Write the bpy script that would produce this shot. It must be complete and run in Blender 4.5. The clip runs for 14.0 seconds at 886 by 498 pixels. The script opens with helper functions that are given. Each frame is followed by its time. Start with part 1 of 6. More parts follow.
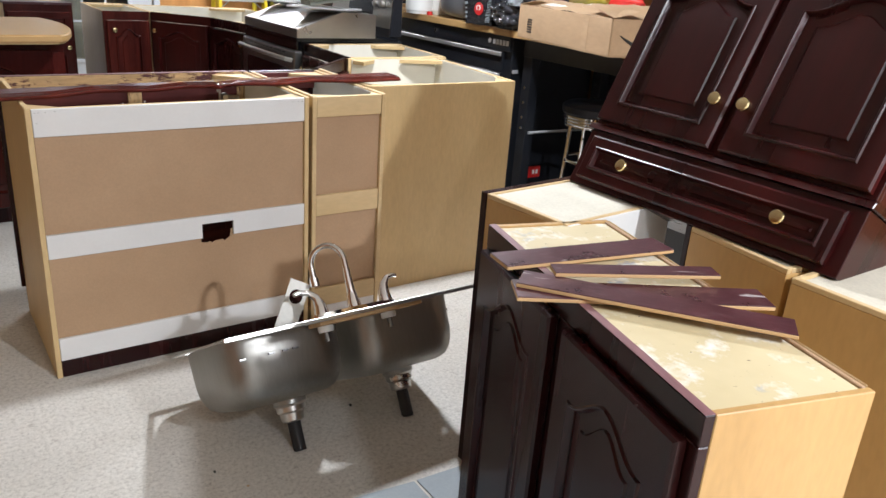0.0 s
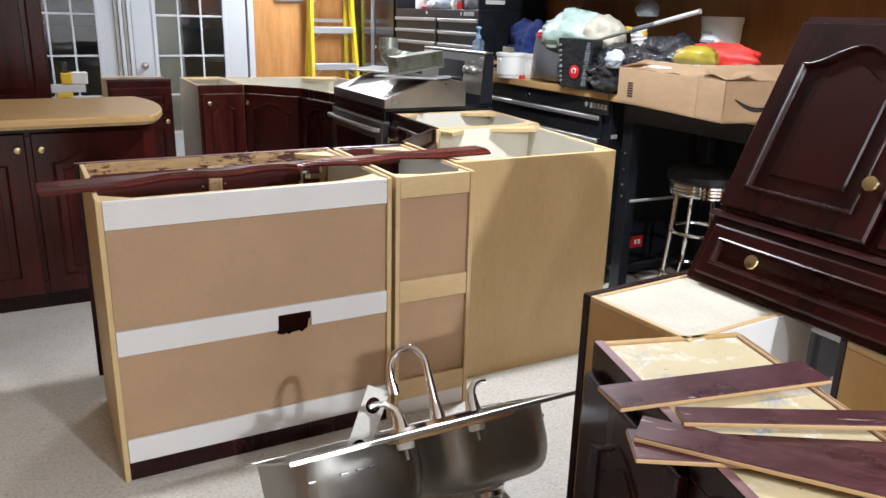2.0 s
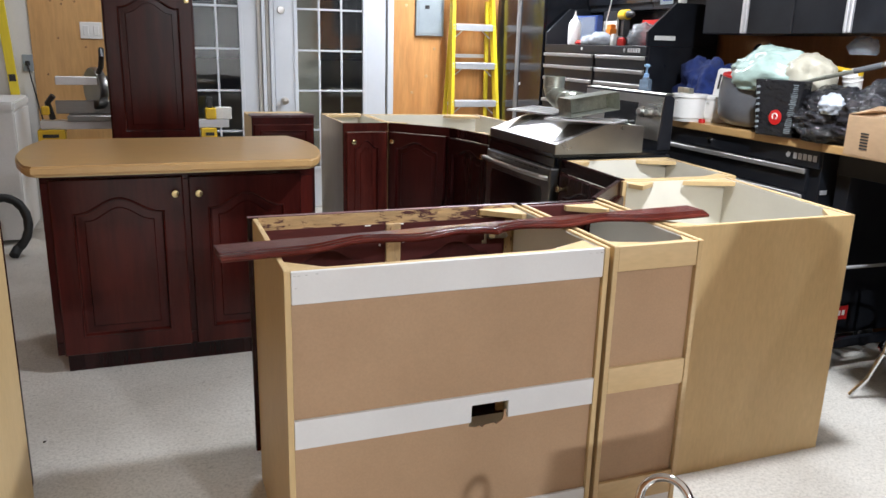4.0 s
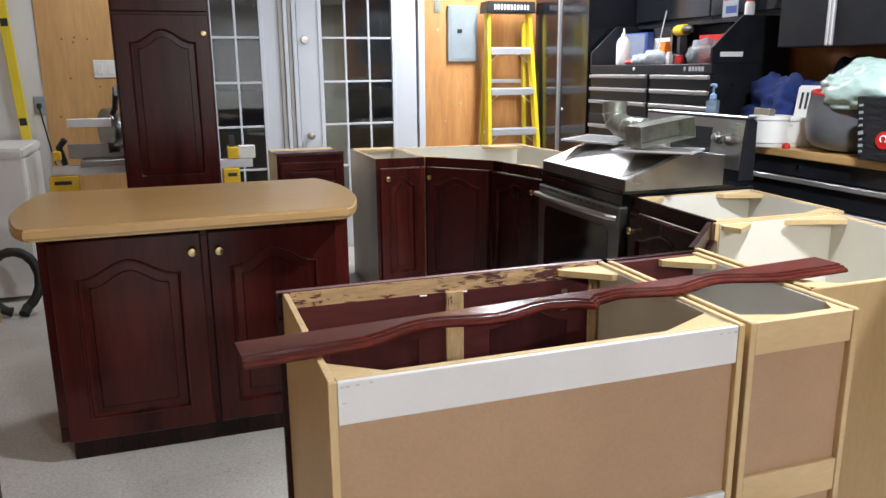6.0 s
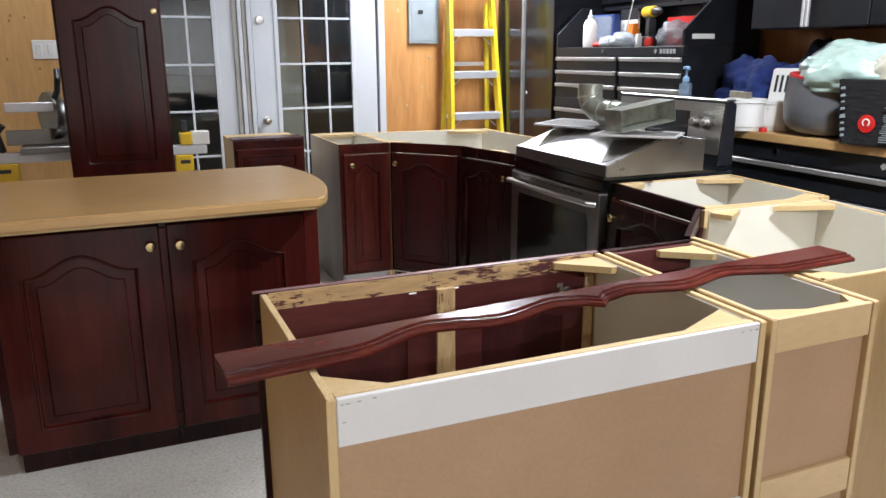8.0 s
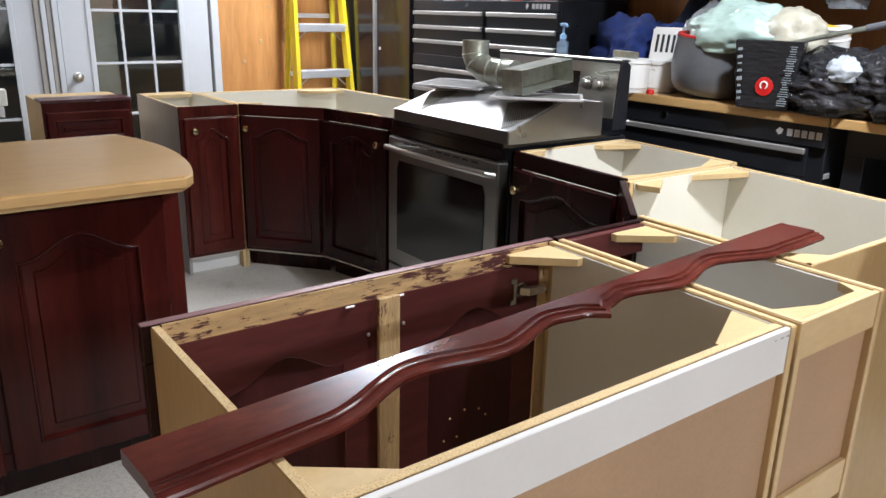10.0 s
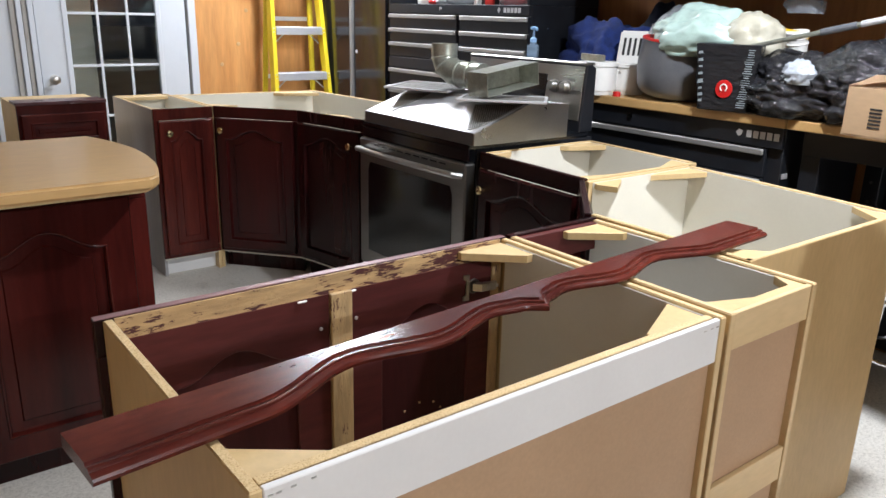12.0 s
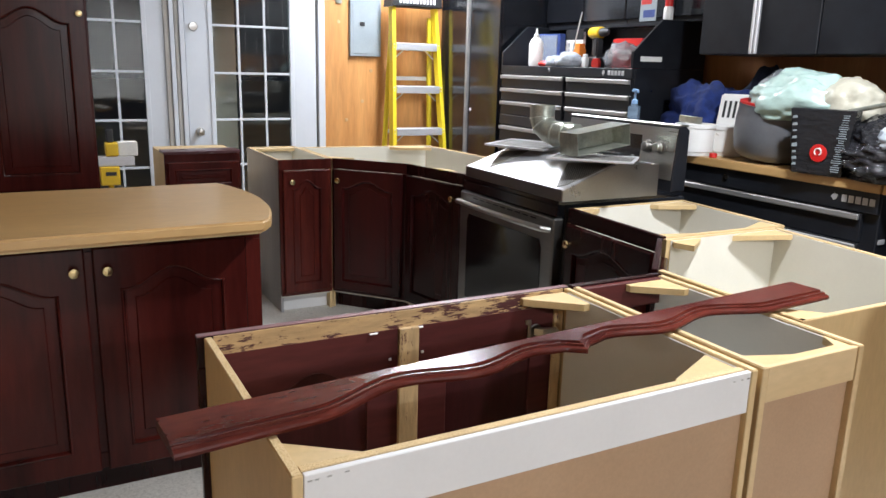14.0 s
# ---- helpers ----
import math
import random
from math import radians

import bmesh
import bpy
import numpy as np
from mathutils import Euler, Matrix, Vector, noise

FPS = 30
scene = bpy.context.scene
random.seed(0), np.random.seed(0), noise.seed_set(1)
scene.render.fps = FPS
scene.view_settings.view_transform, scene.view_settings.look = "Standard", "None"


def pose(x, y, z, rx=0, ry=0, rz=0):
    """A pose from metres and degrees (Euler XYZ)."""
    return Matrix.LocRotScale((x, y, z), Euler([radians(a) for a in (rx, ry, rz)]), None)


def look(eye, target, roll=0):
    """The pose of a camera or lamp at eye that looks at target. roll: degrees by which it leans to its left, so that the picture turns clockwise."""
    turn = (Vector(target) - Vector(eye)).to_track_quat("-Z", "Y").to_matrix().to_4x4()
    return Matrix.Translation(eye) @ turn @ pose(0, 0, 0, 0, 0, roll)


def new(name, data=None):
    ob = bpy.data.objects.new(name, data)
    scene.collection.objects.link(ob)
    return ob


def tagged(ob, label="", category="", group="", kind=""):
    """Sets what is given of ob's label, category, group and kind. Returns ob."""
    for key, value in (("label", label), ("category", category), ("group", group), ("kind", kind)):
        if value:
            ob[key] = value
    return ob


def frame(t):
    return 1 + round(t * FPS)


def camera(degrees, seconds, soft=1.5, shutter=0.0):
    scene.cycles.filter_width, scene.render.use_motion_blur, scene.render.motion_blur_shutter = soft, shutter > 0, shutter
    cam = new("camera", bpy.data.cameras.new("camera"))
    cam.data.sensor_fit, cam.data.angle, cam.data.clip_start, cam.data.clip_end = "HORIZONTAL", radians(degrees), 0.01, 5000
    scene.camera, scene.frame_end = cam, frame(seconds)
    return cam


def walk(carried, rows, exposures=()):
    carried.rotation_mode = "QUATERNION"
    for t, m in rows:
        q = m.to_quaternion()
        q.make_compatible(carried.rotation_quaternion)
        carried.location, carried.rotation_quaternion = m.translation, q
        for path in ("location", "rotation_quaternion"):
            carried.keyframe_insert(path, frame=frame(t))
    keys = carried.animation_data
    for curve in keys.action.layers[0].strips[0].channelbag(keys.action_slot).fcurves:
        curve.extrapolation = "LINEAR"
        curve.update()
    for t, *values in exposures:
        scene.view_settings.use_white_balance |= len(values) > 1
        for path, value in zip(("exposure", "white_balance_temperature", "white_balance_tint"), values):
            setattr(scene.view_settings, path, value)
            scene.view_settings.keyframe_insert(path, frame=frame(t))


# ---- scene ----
cam = camera(60.3, 14.0)
PATH = [
    (0, (0.264, 0.209, 1.356), (1.371, 1.716, 0.647), 4.2),
    (0.5, (0.408, 0.328, 1.369), (1.464, 1.892, 0.707), 2.8),
    (1, (0.432, 0.401, 1.376), (1.487, 1.978, 0.742), 1.7),
    (1.5, (0.427, 0.44, 1.385), (1.441, 2.054, 0.779), 1.7),
    (2, (0.417, 0.437, 1.389), (1.334, 2.114, 0.798), 1.5),
    (2.5, (0.42, 0.418, 1.39), (1.283, 2.128, 0.814), 1.6),
    (3, (0.41, 0.463, 1.377), (1.216, 2.201, 0.802), 1.9),
    (3.5, (0.321, 0.712, 1.38), (1.055, 2.488, 0.827), 1.8),
    (4, (0.283, 0.935, 1.4), (0.977, 2.737, 0.879), 1.6),
    (4.2, (0.308, 1.009, 1.388), (0.986, 2.82, 0.881), 1.2),
    (6.3, (0.343, 1.431, 1.413), (0.983, 3.272, 0.96), -0.6),
    (6.5, (0.348, 1.426, 1.419), (0.997, 3.264, 0.972), -0.5),
    (7, (0.326, 1.428, 1.404), (1.006, 3.253, 0.95), -0.2),
    (7.2, (0.285, 1.436, 1.392), (0.979, 3.253, 0.93), -0.0),
    (9.3, (0.326, 1.975, 1.386), (1.312, 3.615, 0.805), -0.5),
    (9.5, (0.3, 2.012, 1.374), (1.349, 3.611, 0.787), 0.0),
    (10, (0.251, 2.059, 1.365), (1.395, 3.586, 0.765), 1.3),
    (10.5, (0.243, 2.055, 1.363), (1.432, 3.542, 0.751), 1.5),
    (11, (0.235, 2.041, 1.359), (1.434, 3.517, 0.74), 1.3),
    (11.5, (0.234, 2.036, 1.362), (1.429, 3.516, 0.745), 1.4),
    (12, (0.279, 1.973, 1.371), (1.45, 3.482, 0.778), 1.4),
    (12.5, (0.331, 1.838, 1.393), (1.457, 3.395, 0.836), 1.3),
    (13, (0.33, 1.78, 1.401), (1.392, 3.392, 0.88), 1.3),
    (13.5, (0.323, 1.776, 1.401), (1.314, 3.442, 0.912), 1.2),
    (14, (0.289, 1.763, 1.407), (1.21, 3.476, 0.938), 1.5),
]
walk(cam, [(t, look(eye, target, roll)) for t, eye, target, roll in PATH])

# ---- light ----
world = bpy.data.worlds.new("night")
scene.world = world
world.use_nodes = True
world.node_tree.nodes["Background"].inputs[0].default_value = (0.05, 0.06, 0.08, 1)
world.node_tree.nodes["Background"].inputs[1].default_value = 0.15
scene.view_settings.exposure = 0.17
CEIL = 2.62
# ceiling fixtures: x, y, watts; the first is a long strip, the second and last are added fill
STRIP = 1.5
LAMPS = [(2.68, 6.3, 72), (0.15, 6.6, 11), (2.2, 2.85, 69), (1.9, -1.5, 178), (0.9, -1.2, 36)]


# ---- materials ----
def mat(name, rough=0.5, metal=0.0, coat=0.0, spec=0.5):
    m = bpy.data.materials.new(name)
    m.use_nodes = True
    b = m.node_tree.nodes["Principled BSDF"]
    b.inputs["Roughness"].default_value = rough
    b.inputs["Metallic"].default_value = metal
    b.inputs["Coat Weight"].default_value = coat
    b.inputs["Specular IOR Level"].default_value = spec
    b.inputs["Coat Roughness"].default_value = 0.18
    return m, m.node_tree.nodes, m.node_tree.links, b


def ramp_of(n, stops):
    r = n.new("ShaderNodeValToRGB")
    while len(r.color_ramp.elements) < len(stops):
        r.color_ramp.elements.new(0.5)
    for e, (p, c) in zip(r.color_ramp.elements, stops):
        e.position, e.color = p, (*c, 1)
    return r


def noise_of(n, l, scale, detail=4.0, stretch=(1, 1, 1), rough=0.55, turn=(0, 0, 0), rand=False):
    co, mp, no = n.new("ShaderNodeTexCoord"), n.new("ShaderNodeMapping"), n.new("ShaderNodeTexNoise")
    mp.inputs["Scale"].default_value = stretch
    mp.inputs["Rotation"].default_value = turn
    l.new(co.outputs["Object"], mp.inputs["Vector"])
    if rand:
        oi, mu = n.new("ShaderNodeObjectInfo"), n.new("ShaderNodeMath")
        mu.operation = "MULTIPLY"
        mu.inputs[1].default_value = 17.0
        l.new(oi.outputs["Random"], mu.inputs[0])
        no.noise_dimensions = "4D"
        l.new(mu.outputs[0], no.inputs["W"])
    no.inputs["Scale"].default_value, no.inputs["Detail"].default_value, no.inputs["Roughness"].default_value = scale, detail, rough
    l.new(mp.outputs["Vector"], no.inputs["Vector"])
    return no


def bump_of(n, l, b, src, strength=0.2, dist=0.002):
    bu = n.new("ShaderNodeBump")
    bu.inputs["Strength"].default_value, bu.inputs["Distance"].default_value = strength, dist
    l.new(src, bu.inputs["Height"])
    l.new(bu.outputs["Normal"], b.inputs["Normal"])


def mix_of(n, l, fac, a, b2, mode="MIX"):
    mx = n.new("ShaderNodeMix")
    mx.data_type, mx.blend_type = "RGBA", mode
    if isinstance(fac, float):
        mx.inputs[0].default_value = fac
    else:
        l.new(fac, mx.inputs[0])
    for sock, v in ((mx.inputs[6], a), (mx.inputs[7], b2)):
        if isinstance(v, tuple):
            sock.default_value = (*v, 1)
        else:
            l.new(v, sock)
    return mx.outputs[2]


def grainy(name, dark, light, rough=0.5, coat=0.0, scale=9.0, stretch=(1, 1, 0.12), fine=60.0, bump=0.12, spread=(0.3, 0.72), metal=0.0, vary=0.06, spec=0.5):
    """Two scales of noise between two colours: wood, board, cloth, paint."""
    m, n, l, b = mat(name, rough, metal, coat, spec)
    a = noise_of(n, l, scale, 5, stretch, rand=True)
    f = noise_of(n, l, fine, 3, stretch, rand=True)
    r = ramp_of(n, [(spread[0], dark), (spread[1], light)])
    l.new(a.outputs["Fac"], r.inputs[0])
    lo = 1 - vary
    g = ramp_of(n, [(0.35, (lo, lo, lo)), (0.65, (1.0 + vary * 0.4,) * 3)])
    l.new(f.outputs["Fac"], g.inputs[0])
    l.new(mix_of(n, l, 1.0, r.outputs[0], g.outputs[0], "MULTIPLY"), b.inputs["Base Color"])
    rr = n.new("ShaderNodeMapRange")
    rr.inputs[3].default_value, rr.inputs[4].default_value = max(0.02, rough - 0.07), rough + 0.09
    l.new(a.outputs["Fac"], rr.inputs[0])
    l.new(rr.outputs[0], b.inputs["Roughness"])
    bump_of(n, l, b, f.outputs["Fac"], bump, 0.001)
    return m


def speckled(name, base, chip, dark, scale=420.0, rough=0.75):
    """Particleboard: flecks of light and dark chips."""
    m, n, l, b = mat(name, rough)
    a = noise_of(n, l, scale, 2, (1, 1, 1))
    c = noise_of(n, l, 14.0, 3)
    r = ramp_of(n, [(0.3, dark), (0.46, base), (0.62, chip)])
    l.new(a.outputs["Fac"], r.inputs[0])
    g = ramp_of(n, [(0.3, (0.85, 0.83, 0.8)), (0.7, (1.05, 1.05, 1.05))])
    l.new(c.outputs["Fac"], g.inputs[0])
    l.new(mix_of(n, l, 1.0, r.outputs[0], g.outputs[0], "MULTIPLY"), b.inputs["Base Color"])
    bump_of(n, l, b, a.outputs["Fac"], 0.35, 0.001)
    return m


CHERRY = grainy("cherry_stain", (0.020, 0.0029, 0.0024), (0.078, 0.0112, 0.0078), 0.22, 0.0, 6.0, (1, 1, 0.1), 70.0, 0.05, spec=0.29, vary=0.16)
CHERRY_R = grainy("cherry_stain_warm", (0.030, 0.0045, 0.0036), (0.120, 0.0185, 0.0115), 0.24, 0.0, 7.0, (1, 1, 0.12), 70.0, 0.05, spec=0.28, vary=0.2)
CHERRY_H = grainy("cherry_stain_flat", (0.042, 0.0074, 0.0060), (0.132, 0.0255, 0.0160), 0.20, 0.0, 11.0, (0.35, 1, 1), 90.0, 0.05, spec=0.25, vary=0.22)
CHERRY_D = grainy("cherry_dark", (0.009, 0.0015, 0.0018), (0.032, 0.0044, 0.0040), 0.25, 0.0, 7.0, (1, 1, 0.1), 70.0, 0.05, spec=0.27, vary=0.12)
CHERRY_M = grainy("cherry_deep", (0.011, 0.0013, 0.0014), (0.054, 0.0058, 0.0052), 0.28, 0.0, 6.0, (1, 1, 0.1), 70.0, 0.05, spec=0.3, vary=0.16)
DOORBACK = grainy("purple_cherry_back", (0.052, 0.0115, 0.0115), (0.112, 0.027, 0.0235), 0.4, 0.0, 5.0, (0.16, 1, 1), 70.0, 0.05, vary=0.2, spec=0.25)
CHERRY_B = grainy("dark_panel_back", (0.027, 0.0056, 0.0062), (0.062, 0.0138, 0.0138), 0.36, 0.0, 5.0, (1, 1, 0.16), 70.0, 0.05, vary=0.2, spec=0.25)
# light caught by the rails' top edges, put into a paler mauve
RAILTOP = grainy("mauve_sheen_edge", (0.17, 0.075, 0.078), (0.27, 0.14, 0.145), 0.4, 0.0, 6.0, (0.14, 1, 1), 90.0, 0.08, vary=0.2)
HARDBOARD = grainy("tan_hardboard", (0.36, 0.225, 0.125), (0.44, 0.285, 0.165), 0.62, 0, 3.0, (1, 1, 1), 160.0, 0.05)
TANPLY = grainy("tan_veneer", (0.52, 0.36, 0.165), (0.63, 0.46, 0.235), 0.48, 0, 3.5, (1, 1, 0.3), 90.0, 0.05)
MAPLE = grainy("pale_maple", (0.52, 0.36, 0.17), (0.63, 0.465, 0.255), 0.5, 0, 5.0, (0.3, 1, 1), 90.0, 0.08)
MELAMINE = grainy("white_melamine", (0.64, 0.63, 0.61), (0.71, 0.70, 0.68), 0.42, 0, 4.0, (1, 1, 1), 120.0, 0.02, vary=0.015)
CREAM = grainy("cream_liner", (0.68, 0.645, 0.545), (0.76, 0.725, 0.625), 0.5, 0, 3.0, (1, 1, 1), 120.0, 0.02, vary=0.015)
TOPCREAM = grainy("aged_cream_top", (0.52, 0.48, 0.385), (0.67, 0.63, 0.52), 0.55, 0, 7.0, (1, 1, 1), 150.0, 0.06, vary=0.08)
GREYLINER = grainy("grey_liner", (0.66, 0.65, 0.60), (0.74, 0.73, 0.67), 0.5, 0, 3.0, (1, 1, 1), 120.0, 0.02, vary=0.015)
CHIP = speckled("particleboard", (0.60, 0.43, 0.21), (0.68, 0.51, 0.28), (0.44, 0.28, 0.12))
LAMTOP = grainy("maple_laminate_top", (0.45, 0.265, 0.098), (0.57, 0.362, 0.152), 0.33, 0.1, 6.0, (0.25, 1, 1), 60.0, 0.02)
GREYSIDE = grainy("grey_side_panel", (0.27, 0.26, 0.25), (0.36, 0.35, 0.34), 0.4, 0.1, 5.0, (1, 1, 0.2), 80.0, 0.03)
PLYWOOD = grainy("orange_plywood", (0.42, 0.165, 0.042), (0.70, 0.36, 0.125), 0.5, 0.1, 4.0, (1.6, 1, 0.18), 30.0, 0.08, vary=0.16, spread=(0.25, 0.7))
# plywood with the shade below the wall cabinets put into its colour
WALLPLY = grainy("darkened_plywood", (0.27, 0.105, 0.03), (0.44, 0.205, 0.07), 0.55, 0.0, 4.0, (1, 1.6, 0.18), 30.0, 0.08, vary=0.14)
BRASS = grainy("brushed_brass", (0.62, 0.48, 0.24), (0.78, 0.63, 0.36), 0.22, 0, 20.0, (1, 1, 1), 200.0, 0.03, metal=1.0)
PULL = grainy("satin_pull", (0.30, 0.29, 0.28), (0.40, 0.39, 0.375), 0.48, 0, 8.0, (0.1, 1, 1), 150.0, 0.05, metal=0.6)
KNOT = grainy("knot_wood", (0.20, 0.10, 0.04), (0.30, 0.16, 0.07), 0.6)
OVENSTEEL = grainy("dark_brushed_steel", (0.20, 0.195, 0.19), (0.28, 0.275, 0.265), 0.32, 0, 5.0, (0.1, 1, 1), 220.0, 0.06, metal=1.0)
STEEL = grainy("brushed_steel", (0.45, 0.44, 0.42), (0.58, 0.57, 0.54), 0.28, 0, 5.0, (0.1, 1, 1), 220.0, 0.06, metal=1.0)
SINKSTEEL = grainy("dull_sink_steel", (0.40, 0.385, 0.35), (0.56, 0.54, 0.50), 0.38, 0, 3.0, (1, 1, 0.15), 160.0, 0.08, metal=1.0)
CHROME = grainy("chrome", (0.80, 0.80, 0.80), (0.88, 0.88, 0.88), 0.08, 0, 5.0, (1, 1, 1), 50.0, 0.0, metal=1.0)
ORANGEPLY = grainy("tan_orange_plywood", (0.50, 0.275, 0.10), (0.63, 0.375, 0.15), 0.5, 0.0, 4.0, (1.4, 1, 0.18), 40.0, 0.06, vary=0.1)
UPPERPLY = grainy("orange_tan_veneer", (0.42, 0.245, 0.085), (0.53, 0.33, 0.13), 0.45, 0.0, 3.5, (1, 1, 0.3), 90.0, 0.05)
GALV = grainy("galvanised_duct", (0.30, 0.315, 0.27), (0.47, 0.49, 0.42), 0.3, 0, 30.0, (1, 1, 1), 120.0, 0.05, metal=0.7)
ALU = grainy("aluminium", (0.60, 0.60, 0.61), (0.70, 0.70, 0.71), 0.4, 0, 8.0, (0.1, 1, 1), 150.0, 0.05, metal=0.55)
BLACK = grainy("black_powder_coat", (0.008, 0.009, 0.012), (0.0155, 0.0175, 0.022), 0.32, 0.0, 10.0, (1, 1, 1), 300.0, 0.06, spec=0.4)
BLACKGLOSS = grainy("black_enamel", (0.006, 0.007, 0.009), (0.011, 0.012, 0.015), 0.12, 0.4, 8.0, (1, 1, 1), 100.0, 0.0)
RUBBER = grainy("black_rubber", (0.008, 0.008, 0.008), (0.02, 0.02, 0.02), 0.6, 0, 10.0, (1, 1, 1), 200.0, 0.1)
WHITEPAINT = grainy("white_door_paint", (0.56, 0.59, 0.63), (0.63, 0.66, 0.70), 0.4, 0.0, 3.0, (1, 1, 1), 60.0, 0.01, vary=0.012)
DRYWALL = grainy("white_drywall", (0.68, 0.67, 0.64), (0.76, 0.75, 0.72), 0.8, 0, 2.0, (1, 1, 1), 180.0, 0.1)
YELLOW = grainy("yellow_fibreglass", (0.72, 0.55, 0.02), (0.86, 0.68, 0.04), 0.4, 0.1, 8.0, (1, 1, 0.1), 80.0, 0.06)
PANELGREY = grainy("grey_panel_paint", (0.24, 0.28, 0.30), (0.30, 0.34, 0.36), 0.45, 0, 6.0, (1, 1, 1), 200.0, 0.04)
WHITEPLASTIC = grainy("white_plastic", (0.70, 0.70, 0.67), (0.80, 0.79, 0.76), 0.4, 0, 6.0, (1, 1, 1), 100.0, 0.02, vary=0.015)
CARD = grainy("brown_cardboard", (0.38, 0.245, 0.135), (0.48, 0.325, 0.19), 0.75, 0, 5.0, (1, 0.3, 1), 70.0, 0.12)
PAPER = grainy("white_paper", (0.72, 0.70, 0.64), (0.82, 0.80, 0.74), 0.7, 0, 5.0, (1, 1, 1), 90.0, 0.04)
RED = grainy("red_cloth", (0.42, 0.010, 0.008), (0.60, 0.03, 0.016), 0.6, 0, 14.0, (1, 1, 1), 300.0, 0.2)
REDPLASTIC = grainy("red_plastic", (0.50, 0.012, 0.012), (0.62, 0.03, 0.025), 0.35, 0.1, 10.0, (1, 1, 1), 100.0, 0.02)
BLUECLOTH = grainy("blue_fleece", (0.004, 0.013, 0.075), (0.012, 0.036, 0.19), 0.85, 0, 18.0, (1, 1, 1), 300.0, 0.4)
NAVYCLOTH = grainy("navy_cloth", (0.006, 0.01, 0.025), (0.02, 0.03, 0.06), 0.85, 0, 18.0, (1, 1, 1), 300.0, 0.4)
GREYPLASTIC = grainy("grey_plastic", (0.10, 0.105, 0.115), (0.14, 0.145, 0.155), 0.4, 0.1, 6.0, (1, 1, 1), 150.0, 0.03)
DARKPLASTIC = grainy("dark_plastic", (0.012, 0.012, 0.013), (0.03, 0.03, 0.032), 0.42, 0, 6.0, (1, 1, 1), 150.0, 0.03)
PINE = grainy("pine_offcut", (0.42, 0.25, 0.11), (0.60, 0.40, 0.20), 0.6, 0, 8.0, (0.15, 1, 1), 60.0, 0.1)
LIME = grainy("yellow_green_wrap", (0.16, 0.12, 0.012), (0.40, 0.32, 0.045), 0.14, 0.3, 10.0, (1, 1, 1), 100.0, 0.1)
ORANGE = grainy("orange_plastic", (0.62, 0.16, 0.015), (0.75, 0.24, 0.03), 0.4, 0.1, 10.0, (1, 1, 1), 100.0, 0.02)
SAWYELLOW = grainy("tool_yellow", (0.70, 0.42, 0.01), (0.82, 0.54, 0.02), 0.4, 0.1, 10.0, (1, 1, 1), 100.0, 0.02)
BLUEBOX = grainy("blue_carton", (0.02, 0.04, 0.16), (0.04, 0.08, 0.28), 0.45, 0, 10.0, (1, 1, 1), 100.0, 0.02)
SIDING = grainy("beige_siding", (0.30, 0.28, 0.22), (0.38, 0.36, 0.29), 0.6, 0, 5.0, (0.2, 1, 1), 80.0, 0.05)
FELT = grainy("warm_grey_weatherstrip", (0.38, 0.36, 0.33), (0.46, 0.44, 0.40), 0.6, 0, 5.0, (1, 1, 1), 100.0, 0.04)
INK = grainy("black_ink", (0.012, 0.012, 0.012), (0.02, 0.02, 0.02), 0.6, 0, 5.0, (1, 1, 1), 100.0, 0.0)
BADGE = grainy("silver_badge", (0.55, 0.55, 0.56), (0.68, 0.68, 0.69), 0.35, 0, 8.0, (1, 1, 1), 100.0, 0.0, metal=0.6)


def concrete():
    m, n, l, b = mat("concrete", 0.62)
    a = noise_of(n, l, 1.1, 6, rough=0.6)
    c = noise_of(n, l, 85.0, 4, rough=0.75)
    d = noise_of(n, l, 210.0, 3)
    r = ramp_of(n, [(0.3, (0.47, 0.44, 0.385)), (0.5, (0.58, 0.55, 0.495)), (0.7, (0.64, 0.61, 0.555))])
    l.new(a.outputs["Fac"], r.inputs[0])
    g = ramp_of(n, [(0.33, (0.71, 0.70, 0.68)), (0.5, (0.97, 0.97, 0.97)), (0.67, (1.11, 1.11, 1.11))])
    l.new(c.outputs["Fac"], g.inputs[0])
    s = ramp_of(n, [(0.28, (0.42, 0.41, 0.39)), (0.37, (1, 1, 1))])
    l.new(d.outputs["Fac"], s.inputs[0])
    h = noise_of(n, l, 26.0, 6, rough=0.75)
    dirt = ramp_of(n, [(0.28, (0.62, 0.6, 0.57)), (0.42, (1, 1, 1)), (0.66, (1, 1, 1)), (0.78, (1.1, 1.1, 1.1))])
    l.new(h.outputs["Fac"], dirt.inputs[0])
    one = mix_of(n, l, 1.0, r.outputs[0], g.outputs[0], "MULTIPLY")
    # oil stains and scuffs
    e = noise_of(n, l, 2.7, 5, rough=0.65, turn=(0, 0, 0.7))
    t = ramp_of(n, [(0.64, (1, 1, 1)), (0.74, (0.66, 0.64, 0.6))])
    l.new(e.outputs["Fac"], t.inputs[0])
    two = mix_of(n, l, 1.0, mix_of(n, l, 1.0, one, dirt.outputs[0], "MULTIPLY"), s.outputs[0], "MULTIPLY")
    l.new(mix_of(n, l, 1.0, two, t.outputs[0], "MULTIPLY"), b.inputs["Base Color"])
    bump_of(n, l, b, c.outputs["Fac"], 0.3, 0.003)
    return m


def mask_of(n, l, src, lo, hi):
    r = ramp_of(n, [(lo, (0, 0, 0)), (hi, (1, 1, 1))])
    l.new(src, r.inputs[0])
    return r.outputs[0]


